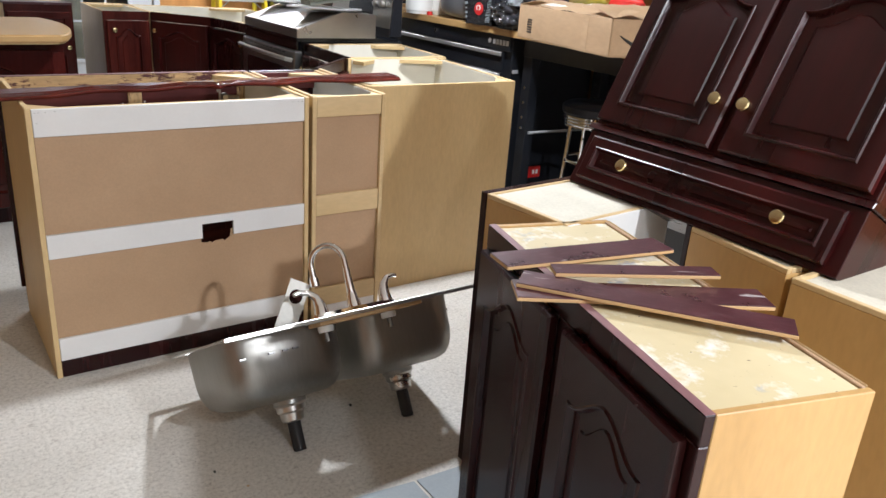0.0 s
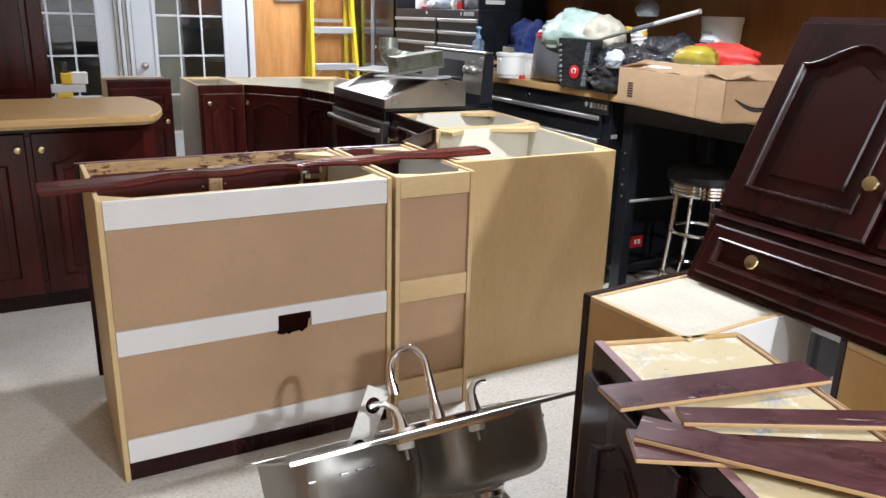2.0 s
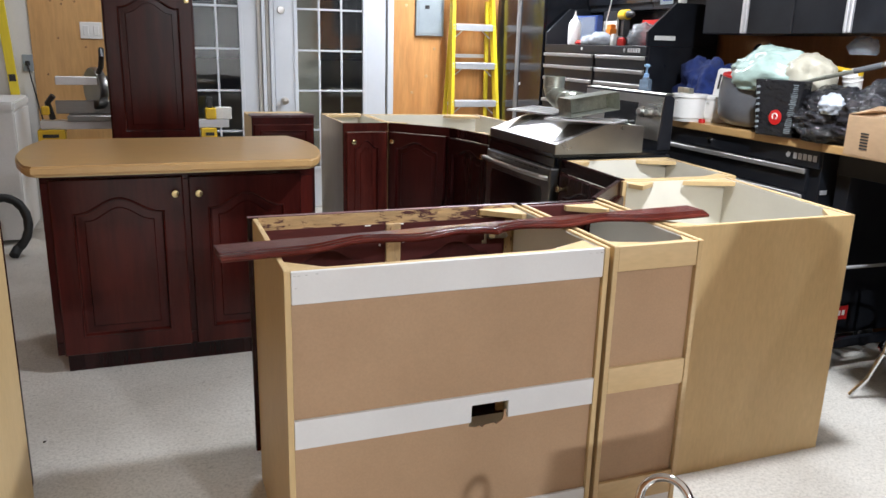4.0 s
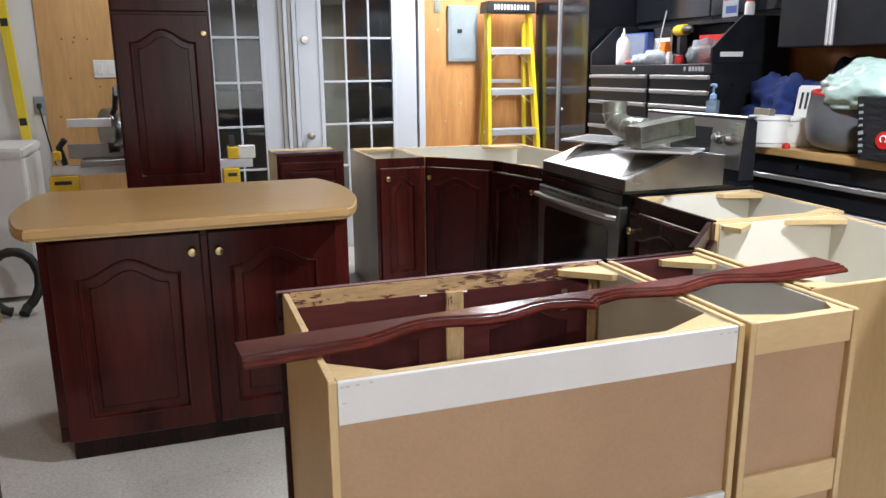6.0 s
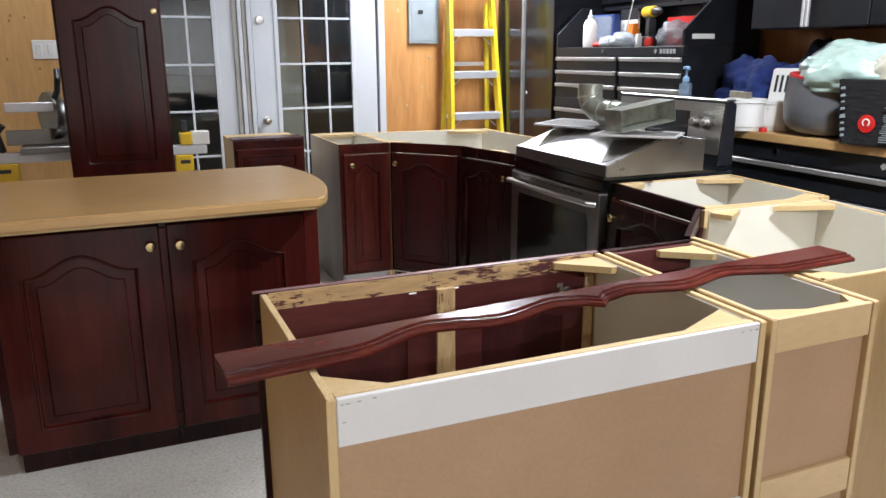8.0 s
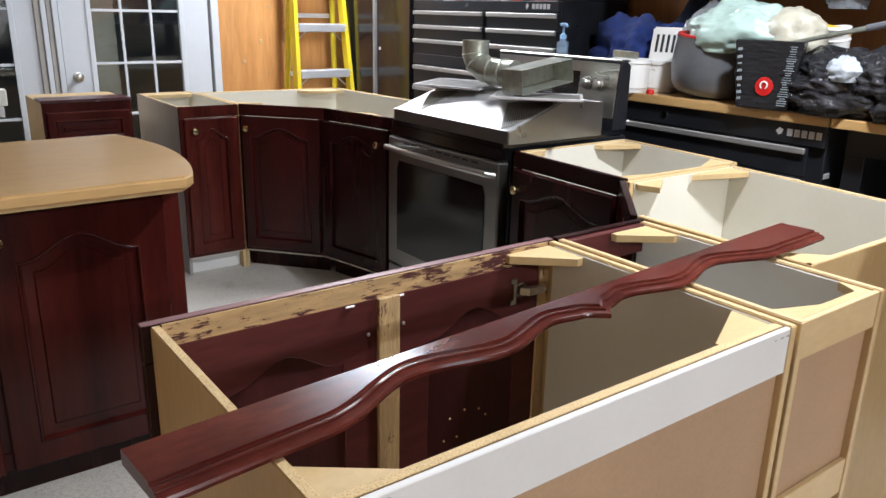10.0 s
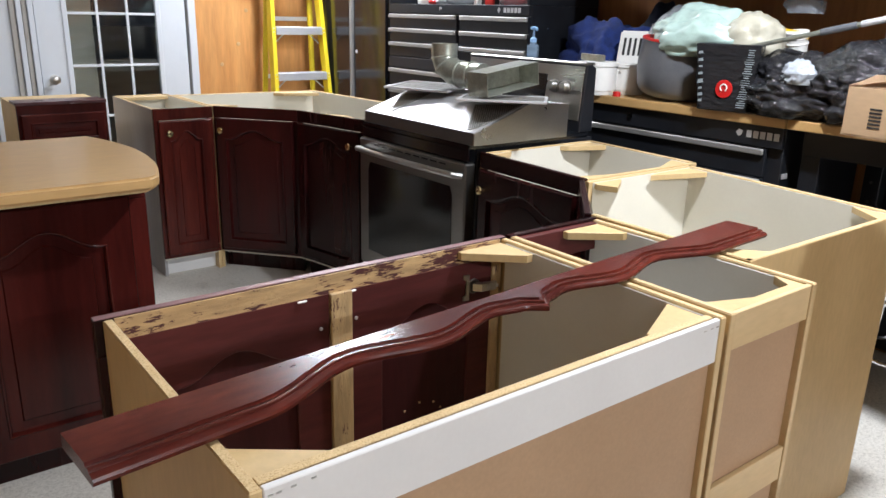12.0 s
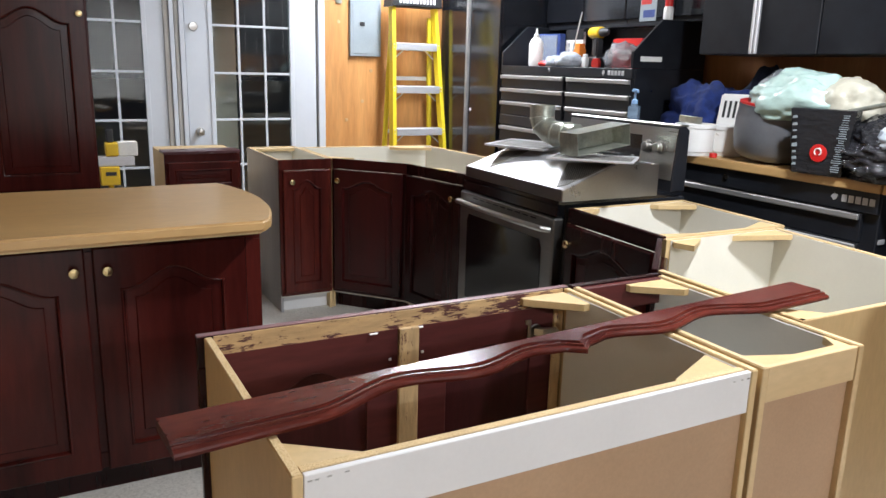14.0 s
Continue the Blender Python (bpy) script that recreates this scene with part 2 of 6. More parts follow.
def glued_wood(name, wood, flakes, level, stretch=(0.3, 1, 1.6)):
    """Stained wood with torn pale wood and glue left on it: long streaks inside large patches."""
    m, n, l, b = mat(name, 0.5)
    a = noise_of(n, l, 95.0, 6, stretch, rough=0.75)
    big = noise_of(n, l, 9.0, 3, (1, 1, 1))
    mx = n.new("ShaderNodeMath")
    mx.operation = "MULTIPLY_ADD"
    mx.inputs[1].default_value = 0.75
    l.new(big.outputs["Fac"], mx.inputs[0])
    l.new(a.outputs["Fac"], mx.inputs[2])
    c = noise_of(n, l, 40.0, 3, stretch)
    p = ramp_of(n, [(0.3, tuple(0.62 * v for v in flakes)), (0.7, flakes)])
    l.new(c.outputs["Fac"], p.inputs[0])
    l.new(mix_of(n, l, mask_of(n, l, mx.outputs[0], level - 0.012, level + 0.012), p.outputs[0], wood), b.inputs["Base Color"])
    bump_of(n, l, b, a.outputs["Fac"], 0.6, 0.004)
    return m


def glue_stained(name):
    """Cream board with soft white smears and torn bluish-grey glue spots."""
    m, n, l, b = mat(name, 0.5)
    f = noise_of(n, l, 90.0, 5, rough=0.7)
    w = noise_of(n, l, 14.0, 5, rough=0.65)
    g = noise_of(n, l, 9.5, 2, turn=(0, 0, 0.6))
    base = ramp_of(n, [(0.3, (0.50, 0.41, 0.235)), (0.7, (0.60, 0.505, 0.31))])
    l.new(noise_of(n, l, 5.0, 4).outputs["Fac"], base.inputs[0])
    one = mix_of(n, l, mask_of(n, l, w.outputs["Fac"], 0.54, 0.66), base.outputs[0], (0.68, 0.65, 0.57))
    spot = mix_of(n, l, 1.0, mask_of(n, l, g.outputs["Fac"], 0.60, 0.65), mask_of(n, l, f.outputs["Fac"], 0.45, 0.53), "MULTIPLY")
    two = mix_of(n, l, spot, one, (0.33, 0.34, 0.345))
    nick = mask_of(n, l, noise_of(n, l, 160.0, 2, (1, 0.4, 1)).outputs["Fac"], 0.71, 0.75)
    l.new(mix_of(n, l, nick, two, (0.10, 0.07, 0.05)), b.inputs["Base Color"])
    bump_of(n, l, b, f.outputs["Fac"], 0.3, 0.001)
    return m


def scuffed_laminate(name):
    """Plum laminate with pale scratches, dust and chips."""
    m, n, l, b = mat(name, 0.36)
    a = noise_of(n, l, 13.0, 5, rand=True)
    base = ramp_of(n, [(0.3, (0.038, 0.011, 0.013)), (0.7, (0.088, 0.028, 0.032))])
    l.new(a.outputs["Fac"], base.inputs[0])
    f = noise_of(n, l, 120.0, 4, (0.35, 1, 1), rough=0.7, rand=True)
    one = mix_of(n, l, mask_of(n, l, f.outputs["Fac"], 0.48, 0.75), base.outputs[0], (0.11, 0.05, 0.055))
    s = noise_of(n, l, 55.0, 3, (0.22, 1, 1), turn=(0, 0, 0.5), rand=True)
    l.new(mix_of(n, l, mask_of(n, l, s.outputs["Fac"], 0.655, 0.70), one, (0.34, 0.29, 0.28)), b.inputs["Base Color"])
    r = n.new("ShaderNodeMapRange")
    r.inputs[3].default_value, r.inputs[4].default_value = 0.18, 0.42
    l.new(a.outputs["Fac"], r.inputs[0])
    l.new(r.outputs[0], b.inputs["Roughness"])
    bump_of(n, l, b, f.outputs["Fac"], 0.25, 0.001)
    return m


def perforated(name, pitch=0.012):
    """Metal grease mesh: rows of small dark holes."""
    m, n, l, b = mat(name, 0.5, 0.2)
    co, sp = n.new("ShaderNodeTexCoord"), n.new("ShaderNodeSeparateXYZ")
    l.new(co.outputs["Object"], sp.inputs[0])
    waves = []
    for k in (0, 1):
        mu, sn = n.new("ShaderNodeMath"), n.new("ShaderNodeMath")
        mu.operation, sn.operation = "MULTIPLY", "SINE"
        mu.inputs[1].default_value = 2 * math.pi / pitch
        l.new(sp.outputs[k], mu.inputs[0])
        l.new(mu.outputs[0], sn.inputs[0])
        waves.append(sn.outputs[0])
    pr = n.new("ShaderNodeMath")
    pr.operation = "MULTIPLY"
    l.new(waves[0], pr.inputs[0])
    l.new(waves[1], pr.inputs[1])
    r = ramp_of(n, [(0.10, (0.34, 0.335, 0.32)), (0.28, (0.03, 0.03, 0.03))])
    l.new(pr.outputs[0], r.inputs[0])
    g = ramp_of(n, [(0.3, (0.7, 0.66, 0.58)), (0.7, (1, 1, 1))])
    l.new(noise_of(n, l, 16.0, 4).outputs["Fac"], g.inputs[0])
    l.new(mix_of(n, l, 1.0, r.outputs[0], g.outputs[0], "MULTIPLY"), b.inputs["Base Color"])
    return m


def film_of(name, colour, rough, alpha, creases=22.0, deep=0.7, flat=2.2):
    """Thin crinkled plastic film."""
    m, n, l, b = mat(name, rough)
    a = noise_of(n, l, creases, 5, (1, 1, flat), rough=0.6)
    r = ramp_of(n, [(0.3, tuple(0.7 * v for v in colour)), (0.7, colour)])
    l.new(a.outputs["Fac"], r.inputs[0])
    l.new(r.outputs[0], b.inputs["Base Color"])
    b.inputs["Alpha"].default_value = alpha
    bump_of(n, l, b, a.outputs["Fac"], deep, 0.012)
    return m


def clear_glass(name, tint, rough=0.0):
    m, n, l, b = mat(name, rough)
    b.inputs["Base Color"].default_value = (*tint, 1)
    b.inputs["Transmission Weight"].default_value = 1.0
    b.inputs["IOR"].default_value = 1.45
    return m


CONCRETE = concrete()
GLUED = glued_wood("torn_glued_rail", (0.07, 0.014, 0.013), (0.60, 0.39, 0.18), 0.925)
GLUED_UP = glued_wood("torn_glued_stile", (0.08, 0.02, 0.016), (0.58, 0.39, 0.19), 1.0, (1.3, 1, 0.25))
GLUETOP = glue_stained("glue_patched_board")
PLUM = scuffed_laminate("plum_laminate")
FILTER = perforated("mesh_filter")
BAGBLACK = film_of("black_bin_bag", (0.022, 0.022, 0.025), 0.12, 1.0, 24.0, 0.85, 3.0)
BAGTEAL = film_of("pale_teal_bag", (0.46, 0.61, 0.55), 0.25, 1.0, 11.0, 0.55, 1.0)
BAGCREAM = film_of("cream_bag", (0.56, 0.53, 0.42), 0.33, 1.0, 13.0, 0.5, 1.0)
BAGGREY = film_of("grey_clear_bag", (0.34, 0.36, 0.38), 0.25, 0.6)
FOIL = film_of("crumpled_foil", (0.46, 0.50, 0.55), 0.2, 1.0)
GLASS = clear_glass("window_glass", (0.9, 0.95, 0.95))
SOAP = film_of("blue_clear_plastic", (0.50, 0.68, 0.88), 0.12, 0.45)
PUMP = grainy("pale_blue_plastic", (0.25, 0.45, 0.72), (0.32, 0.52, 0.78), 0.4)
OVENGLASS = grainy("dark_oven_glass", (0.003, 0.004, 0.005), (0.005, 0.006, 0.007), 0.08, 0.0, 5.0, (1, 1, 1), 50.0, 0.0, spec=0.5)
CLEARBOX = film_of("clear_box_wall", (0.5, 0.55, 0.62), 0.15, 0.35)


# ---- mesh helpers ----
def bx(bm, x0, x1, y0, y1, z0, z1, bev=0.0015, seg=1):
    v = [bm.verts.new((x, y, z)) for z in (z0, z1) for x, y in ((x0, y0), (x1, y0), (x1, y1), (x0, y1))]
    fs = [bm.faces.new([v[i] for i in q]) for q in ((3, 2, 1, 0), (4, 5, 6, 7), (0, 1, 5, 4), (1, 2, 6, 5), (2, 3, 7, 6), (3, 0, 4, 7))]
    if bev > 0:
        es = list({e for f in fs for e in f.edges})
        bmesh.ops.bevel(bm, geom=es, offset=bev, segments=seg, affect="EDGES", clamp_overlap=True)
    return bm


def box(*a, **k):
    return bx(bmesh.new(), *a, **k)


def prism(pts, lo, hi, axis="z", bev=0.0015, bm=None, seg=1):
    """A polygon pushed along an axis. z: (x, y); y: (x, z); x: (y, z)."""
    bm = bm or bmesh.new()
    put = {"z": lambda p, h: (p[0], p[1], h), "y": lambda p, h: (p[0], h, p[1]), "x": lambda p, h: (h, p[0], p[1])}[axis]
    a, b = [bm.verts.new(put(p, lo)) for p in pts], [bm.verts.new(put(p, hi)) for p in pts]
    fs = [bm.faces.new(a), bm.faces.new(b[::-1])]
    k = len(pts)
    fs += [bm.faces.new((a[(i + 1) % k], a[i], b[i], b[(i + 1) % k])) for i in range(k)]
    bmesh.ops.recalc_face_normals(bm, faces=fs)
    if bev > 0:
        bmesh.ops.bevel(bm, geom=list({e for f in fs[:2] for e in f.edges}), offset=bev, segments=seg, affect="EDGES", clamp_overlap=True)
    return bm


def lathe(profile, m=None, n=24, bm=None):
    """(radius, height) pairs turned round the z axis, then moved by m."""
    bm, m = bm or bmesh.new(), m or Matrix()
    rings = [[bm.verts.new(m @ Vector((r * math.cos(2 * math.pi * i / n), r * math.sin(2 * math.pi * i / n), z))) for i in range(n)] for r, z in profile]
    for a, b in zip(rings, rings[1:]):
        for i in range(n):
            bm.faces.new((a[i], a[(i + 1) % n], b[(i + 1) % n], b[i]))
    bm.faces.new(rings[0][::-1])
    bm.faces.new(rings[-1])
    return bm


def tube(pts, r, n=10, bm=None):
    """A round bar along points; r: one radius, or one a point."""
    bm = bm or bmesh.new()
    pts = [Vector(p) for p in pts]
    rs = r if isinstance(r, (list, tuple)) else [r] * len(pts)
    side, rings = None, []
    for i, p in enumerate(pts):
        d = (pts[min(i + 1, len(pts) - 1)] - pts[max(i - 1, 0)]).normalized()
        side = d.orthogonal().normalized() if side is None else (side - d * side.dot(d)).normalized()
        up = d.cross(side)
        rings.append([bm.verts.new(p + rs[i] * (side * math.cos(2 * math.pi * k / n) + up * math.sin(2 * math.pi * k / n))) for k in range(n)])
    for a, b in zip(rings, rings[1:]):
        for k in range(n):
            bm.faces.new((a[k], a[(k + 1) % n], b[(k + 1) % n], b[k]))
    bm.faces.new(rings[0][::-1])
    bm.faces.new(rings[-1])
    return bm


def arc(c, r, a0, a1, k, f=lambda x, y: (x, y, 0)):
    return [f(c[0] + r * math.cos(radians(a0 + (a1 - a0) * i / k)), c[1] + r * math.sin(radians(a0 + (a1 - a0) * i / k))) for i in range(k + 1)]


def blob(size, seed, rough=0.25, scale=2.2, sub=4, folds=0.0, pleats=0.0):
    """A lumpy, folded body standing on z = 0: bags and cloth."""
    bm = bmesh.new()
    bmesh.ops.create_icosphere(bm, subdivisions=sub, radius=1.0)
    off = Vector((seed * 7.3, seed * 3.1, seed * 1.7))
    for v in bm.verts:
        p = v.co.copy()
        d = noise.fractal(p * scale + off, 0.9, 2.1, 4) * rough * 0.8
        d += folds * (0.35 - math.sqrt(0.012 + noise.noise(Vector((p.x * 1.2, p.y * 1.2, p.z * 2.6)) * scale * 1.5 + off * 2) ** 2)) * 0.55
        d += folds * 0.05 * noise.noise(p * scale * 5 + off)
        if pleats:
            w = 0.6 * noise.noise(p * 1.7 - off)
            d += pleats * (0.4 - abs(noise.noise(Vector((p.x * 1.6, p.y * 1.6 + w, p.z * 8.0 + 3.0 * w)) + off)))
        v.co = p * (1 + d)
        if v.co.z < -0.55:
            v.co.z = -0.55 - 0.1 * (v.co.z + 0.55)
    lo = min(v.co.z for v in bm.verts)
    hi = max(v.co.z for v in bm.verts)
    for v in bm.verts:
        v.co = Vector((v.co.x * size[0] / 2, v.co.y * size[1] / 2, (v.co.z - lo) / (hi - lo) * size[2]))
    return bm


def sheet(w, d, seed, amp, nx=24, ny=16, thick=0.004):
    """A draped cloth or film over z = 0 .. amp."""
    bm = bmesh.new()
    off = Vector((seed * 5.1, seed * 2.3, 0))
    g = [[bm.verts.new(((i / nx - 0.5) * w, (j / ny - 0.5) * d, amp * (0.55 + noise.fractal(Vector((i / nx * 3, j / ny * 3, seed)) + off, 0.9, 2.0, 4)))) for j in range(ny + 1)] for i in range(nx + 1)]
    for i in range(nx):
        for j in range(ny):
            bm.faces.new((g[i][j], g[i + 1][j], g[i + 1][j + 1], g[i][j + 1]))
    bmesh.ops.solidify(bm, geom=bm.faces[:], thickness=thick)
    return bm


def mesh_of(name, bm, material, smooth=True, soft=False):
    me = bpy.data.meshes.new(name)
    bmesh.ops.recalc_face_normals(bm, faces=bm.faces[:])
    bm.to_mesh(me)
    bm.free()
    me.materials.append(material)
    if smooth:
        me.shade_smooth()
        if not soft:
            me.set_sharp_from_angle(angle=radians(32))
    return me


def part(name, bm, material, parent=None, label="", m=None):
    ob = new(name, bm if isinstance(bm, bpy.types.Mesh) else mesh_of(name, bm, material))
    ob.parent = parent
    if m is not None:
        ob.matrix_basis = m
    return tagged(ob, label)


def thing(name, m, label, category, group="", kind=""):
    ob = new(name)
    ob.empty_display_size = 0.1
    ob.matrix_basis = m
    return tagged(ob, label, category, group, kind)


def solo(name, bm, material, label, category, m=None, group="", kind=""):
    ob = part(name, mesh_of(name, bm, material, True, category in ("bag", "clothing", "pack")), material, None, "", m)
    return tagged(ob, label, category, group, kind)


def at(x, y, z, rz=0, rx=0, ry=0):
    return pose(x, y, z, rx, ry, rz)


# ---- structure ----
X0, X1, Y0, Y1 = -2.4, 3.68, -3.2, 7.36


def structure(name, bm, material, label, category, parent=None):
    return tagged(part(name, bm, material, parent), label, category, "", "structure")


structure("floor", box(X0 - 0.15, X1 + 0.15, Y0 - 0.15, Y1 + 0.15, -0.12, 0.0, bev=0), CONCRETE, "bare grey concrete garage floor with stains and specks", "floor")
structure("ceiling", box(X0, X1, Y0, Y1, CEIL + 0.06, CEIL + 0.16, bev=0), DRYWALL, "plain white garage ceiling", "ceiling")
# out of view; its dark brown keeps bounce and door reflections low
structure("wall_west", box(X0 - 0.15, X0, Y0, Y1 + 0.15, 0, CEIL + 0.06, bev=0), WALLPLY, "unseen closing wall, brown to cut reflected light", "wall")
# out of view; white so that it bounces lamp light into the room
structure("wall_south", box(X0 - 0.15, X1 + 0.15, Y0 - 0.15, Y0, 0, CEIL + 0.06, bev=0), DRYWALL, "unseen closing wall, white to bounce light", "wall")
structure("wall_east", box(X1, X1 + 0.15, Y0, Y1 + 0.15, 0, CEIL + 0.06, bev=0), WALLPLY, "orange-brown plywood wall behind the benches, darkened for shade", "wall")
DX0, DX1, DH = 0.17, 2.2, 2.08  # door opening
wn = structure("wall_north", prism([(X0, 0), (DX0, 0), (DX0, DH), (DX1, DH), (DX1, 0), (X1, 0), (X1, CEIL + 0.06), (X0, CEIL + 0.06)], Y1, Y1 + 0.15, "y", 0), DRYWALL, "end wall with french doors, clad in plywood sheets", "wall")
part("plywood_sheet", box(DX1 + 0.05, X1, Y1 - 0.014, Y1 - 0.002, 0, CEIL + 0.05), PLYWOOD, wn, "knotty orange plywood sheet")
part("plywood_sheet", box(-0.49, DX0 - 0.06, Y1 - 0.014, Y1 - 0.002, 0, CEIL + 0.05), ORANGEPLY, wn, "tan plywood sheet with screw holes")
for kx, kz in ((-0.34, 1.62), (-0.27, 1.60), (-0.26, 1.63), (-0.18, 1.62), (-0.31, 1.36), (-0.15, 1.36), (-0.13, 1.30), (-0.2, 1.9), (-0.4, 1.1)):
    part("knot", lathe([(0.008, 0), (0.003, 0.001)], at(kx, Y1 - 0.0145, kz, 0, 90), 10), KNOT, wn)
for kx, kz in ((2.42, 0.98), (2.55, 1.12), (2.62, 1.35), (2.36, 1.7), (2.5, 0.6)):
    part("knot", lathe([(0.014, 0), (0.012, 0.002)], at(kx, Y1 - 0.0145, kz, 0, 90), 10), PINE, wn)
structure("trim", box(DX1 + 0.0, DX1 + 0.05, Y1 - 0.02, Y1 - 0.001, 0, DH + 0.05), WHITEPAINT, "white painted door casing", "trim")
structure("trim", box(DX0 - 0.06, DX0, Y1 - 0.02, Y1 - 0.001, 0, DH + 0.05), WHITEPAINT, "white painted door casing", "trim")
structure("trim", box(DX0, DX1, Y1 - 0.02, Y1 - 0.001, DH, DH + 0.06), WHITEPAINT, "white painted head casing", "trim")


def leaf(name, x0, x1, gx0, gx1, label):
    """A glazed door leaf: three by five panes."""
    d = structure(name, bmesh.new(), WHITEPAINT, label, "door")
    y0, y1, gz0, gz1 = Y1 - 0.0, Y1 + 0.045, 0.34, 1.96
    for nm, b in (("stile", (x0, gx0, y0, y1, 0.02, DH - 0.01)), ("stile", (gx1, x1, y0, y1, 0.02, DH - 0.01)), ("rail", (gx0, gx1, y0, y1, 0.02, gz0)), ("rail", (gx0, gx1, y0, y1, gz1, DH - 0.01))):
        part(nm, box(*b, bev=0.002), WHITEPAINT, d)
    for b in ((gx0 - 0.025, gx0 + 0.006, gz0 - 0.025, gz1 + 0.025), (gx1 - 0.006, gx1 + 0.025, gz0 - 0.025, gz1 + 0.025)):
        part("glazing_bead", box(b[0], b[1], y0 - 0.008, y0 - 0.0005, b[2], b[3], bev=0.003), WHITEPAINT, d)
    for z in (gz0, gz1):
        part("glazing_bead", box(gx0 + 0.007, gx1 - 0.007, y0 - 0.008, y0 - 0.0005, z - 0.016, z + 0.016, bev=0.003), WHITEPAINT, d)
    for i in (1, 2):
        x = gx0 + (gx1 - gx0) * i / 3
        part("muntin", box(x - 0.008, x + 0.008, y0 + 0.004, y0 + 0.016, gz0 + 0.017, gz1 - 0.017), WHITEPAINT, d)
    for i in range(1, 5):
        z = gz0 + (gz1 - gz0) * i / 5
        part("muntin", box(gx0 + 0.007, gx1 - 0.007, y0 + 0.003, y0 + 0.0155, z - 0.008, z + 0.008), WHITEPAINT, d)
    for i in range(3):
        for j in range(5):
            w, h = (gx1 - gx0) / 3, (gz1 - gz0) / 5
            g = part("pane", box(gx0 + i * w, gx0 + i * w + w, y0 + 0.018, y0 + 0.023, gz0 + j * h, gz0 + j * h + h, bev=0), GLASS, d)
            g.visible_shadow = False
    return d


d1 = leaf("door_1", 0.19, 1.118, 0.46, 0.985, "white french door leaf with small glass panes, shut")
d2 = leaf("door_2", 1.255, 2.185, 1.435, 1.992, "white french door leaf with small glass panes and two knobs, shut")
for x, w, mt in ((1.135, 0.03, FELT), (1.168, 0.028, WHITEPAINT), (1.2, 0.026, FELT), (1.232, 0.03, WHITEPAINT)):
    part("astragal", box(x - w / 2, x + w / 2, Y1 - 0.03 + (0.012 if mt is FELT else 0), Y1 + 0.03, 0.02, DH - 0.012, bev=0.003), mt, d1)
KNOBP = [(0.029, 0), (0.029, 0.006), (0.012, 0.010), (0.011, 0.028), (0.024, 0.036), (0.028, 0.048), (0.024, 0.060), (0.010, 0.065)]
part("door_knob", lathe(KNOBP, at(1.325, Y1, 0.908, 0, 90)), STEEL, d2, "round satin knob")
part("deadbolt", lathe([(0.031, 0), (0.031, 0.008), (0.026, 0.016), (0.008, 0.017), (0.008, 0.028)], at(1.312, Y1, 1.621, 0, 90)), STEEL, d2, "round satin deadbolt")
part("sill", box(DX0, DX1, Y1 + 0.0, Y1 + 0.14, 0.0, 0.018), ALU, d2, "aluminium door sill")
# outside: a bit of siding and the dark yard
sw = structure("wall_outside", box(1.35, 1.82, 8.35, 8.45, -0.1, 2.6, bev=0), SIDING, "beige lap siding outside the doors", "wall")
for i in range(17):
    part("siding_board", prism([(8.35, 0.15 * i), (8.325, 0.15 * i), (8.345, 0.15 * i + 0.148), (8.35, 0.15 * i + 0.148)], 1.35, 1.82, "x", 0), SIDING, sw)
structure("ground", box(-40, 40, Y1 + 0.16, 60, -0.2, -0.1, bev=0), CONCRETE, "dark concrete yard outside the doors", "ground")

# ceiling fixtures, all out of view, with housings for the fill lamps too
for i, (lx, ly, lw) in enumerate(LAMPS):
    li = bpy.data.lights.new("unseen_lamp", "AREA")
    li.energy, li.color = lw, (0.945, 1.0, 1.10)
    li.shape, li.size = ("RECTANGLE", 0.14) if i == 0 else ("DISK", 0.17)
    if i == 0:
        li.size_y = STRIP
    lo = new("unseen_lamp", li)
    lo.location = (lx, ly, CEIL - 0.075)
    if i == 0:
        fx = thing("strip_light", at(lx, ly, CEIL + 0.06), "long white strip light fixed under the ceiling", "lamp")
        part("housing", prism([(-0.09, -0.10), (0.09, -0.10), (0.06, -0.03), (0.05, -0.001), (-0.05, -0.001), (-0.06, -0.03)], -STRIP / 2 - 0.02, STRIP / 2 + 0.02, "y", 0.002), WHITEPAINT, fx)
    else:
        fx = thing("unseen_round_light", at(lx, ly, CEIL + 0.06), "unseen white round light, placed to light the room", "lamp", "ceiling lights")
        part("housing", lathe([(0.02, -0.10), (0.16, -0.10), (0.17, -0.09), (0.17, -0.03), (0.06, -0.001)], None, 28), WHITEPAINT, fx)


# ---- cabinet doors ----
def rim(w, h, inset, arch, k=18):
    """Outline of a door's field: inset from the edges, with a cathedral arch of that rise."""
    x0, x1, z0, z1 = inset, w - inset, inset, h - inset - arch
    pts = [(x0 + (x1 - x0) * i / 6, z0) for i in range(6)] + [(x1, z0 + (z1 - z0) * i / 8) for i in range(8)]
    for i in range(k):
        u = 1 - 2 * i / k
        f = 0.5 + 0.5 * math.cos(math.pi * min(1, abs(u) / 0.92))
        pts.append(((x0 + x1) / 2 + u * (x1 - x0) / 2, z1 + arch * f))
    pts += [(x0, z1 - (z1 - z0) * i / 8) for i in range(8)]
    return pts


def shrink(pts, d):
    """The same outline drawn in by d on all sides, keeping its shape."""
    x0, x1, z0, z1 = min(p[0] for p in pts), max(p[0] for p in pts), min(p[1] for p in pts), max(p[1] for p in pts)
    cx, cz = (x0 + x1) / 2, (z0 + z1) / 2
    return [(cx + (x - cx) * (1 - 2 * d / (x1 - x0)), cz + (z - cz) * (1 - 2 * d / (z1 - z0))) for x, z in pts]


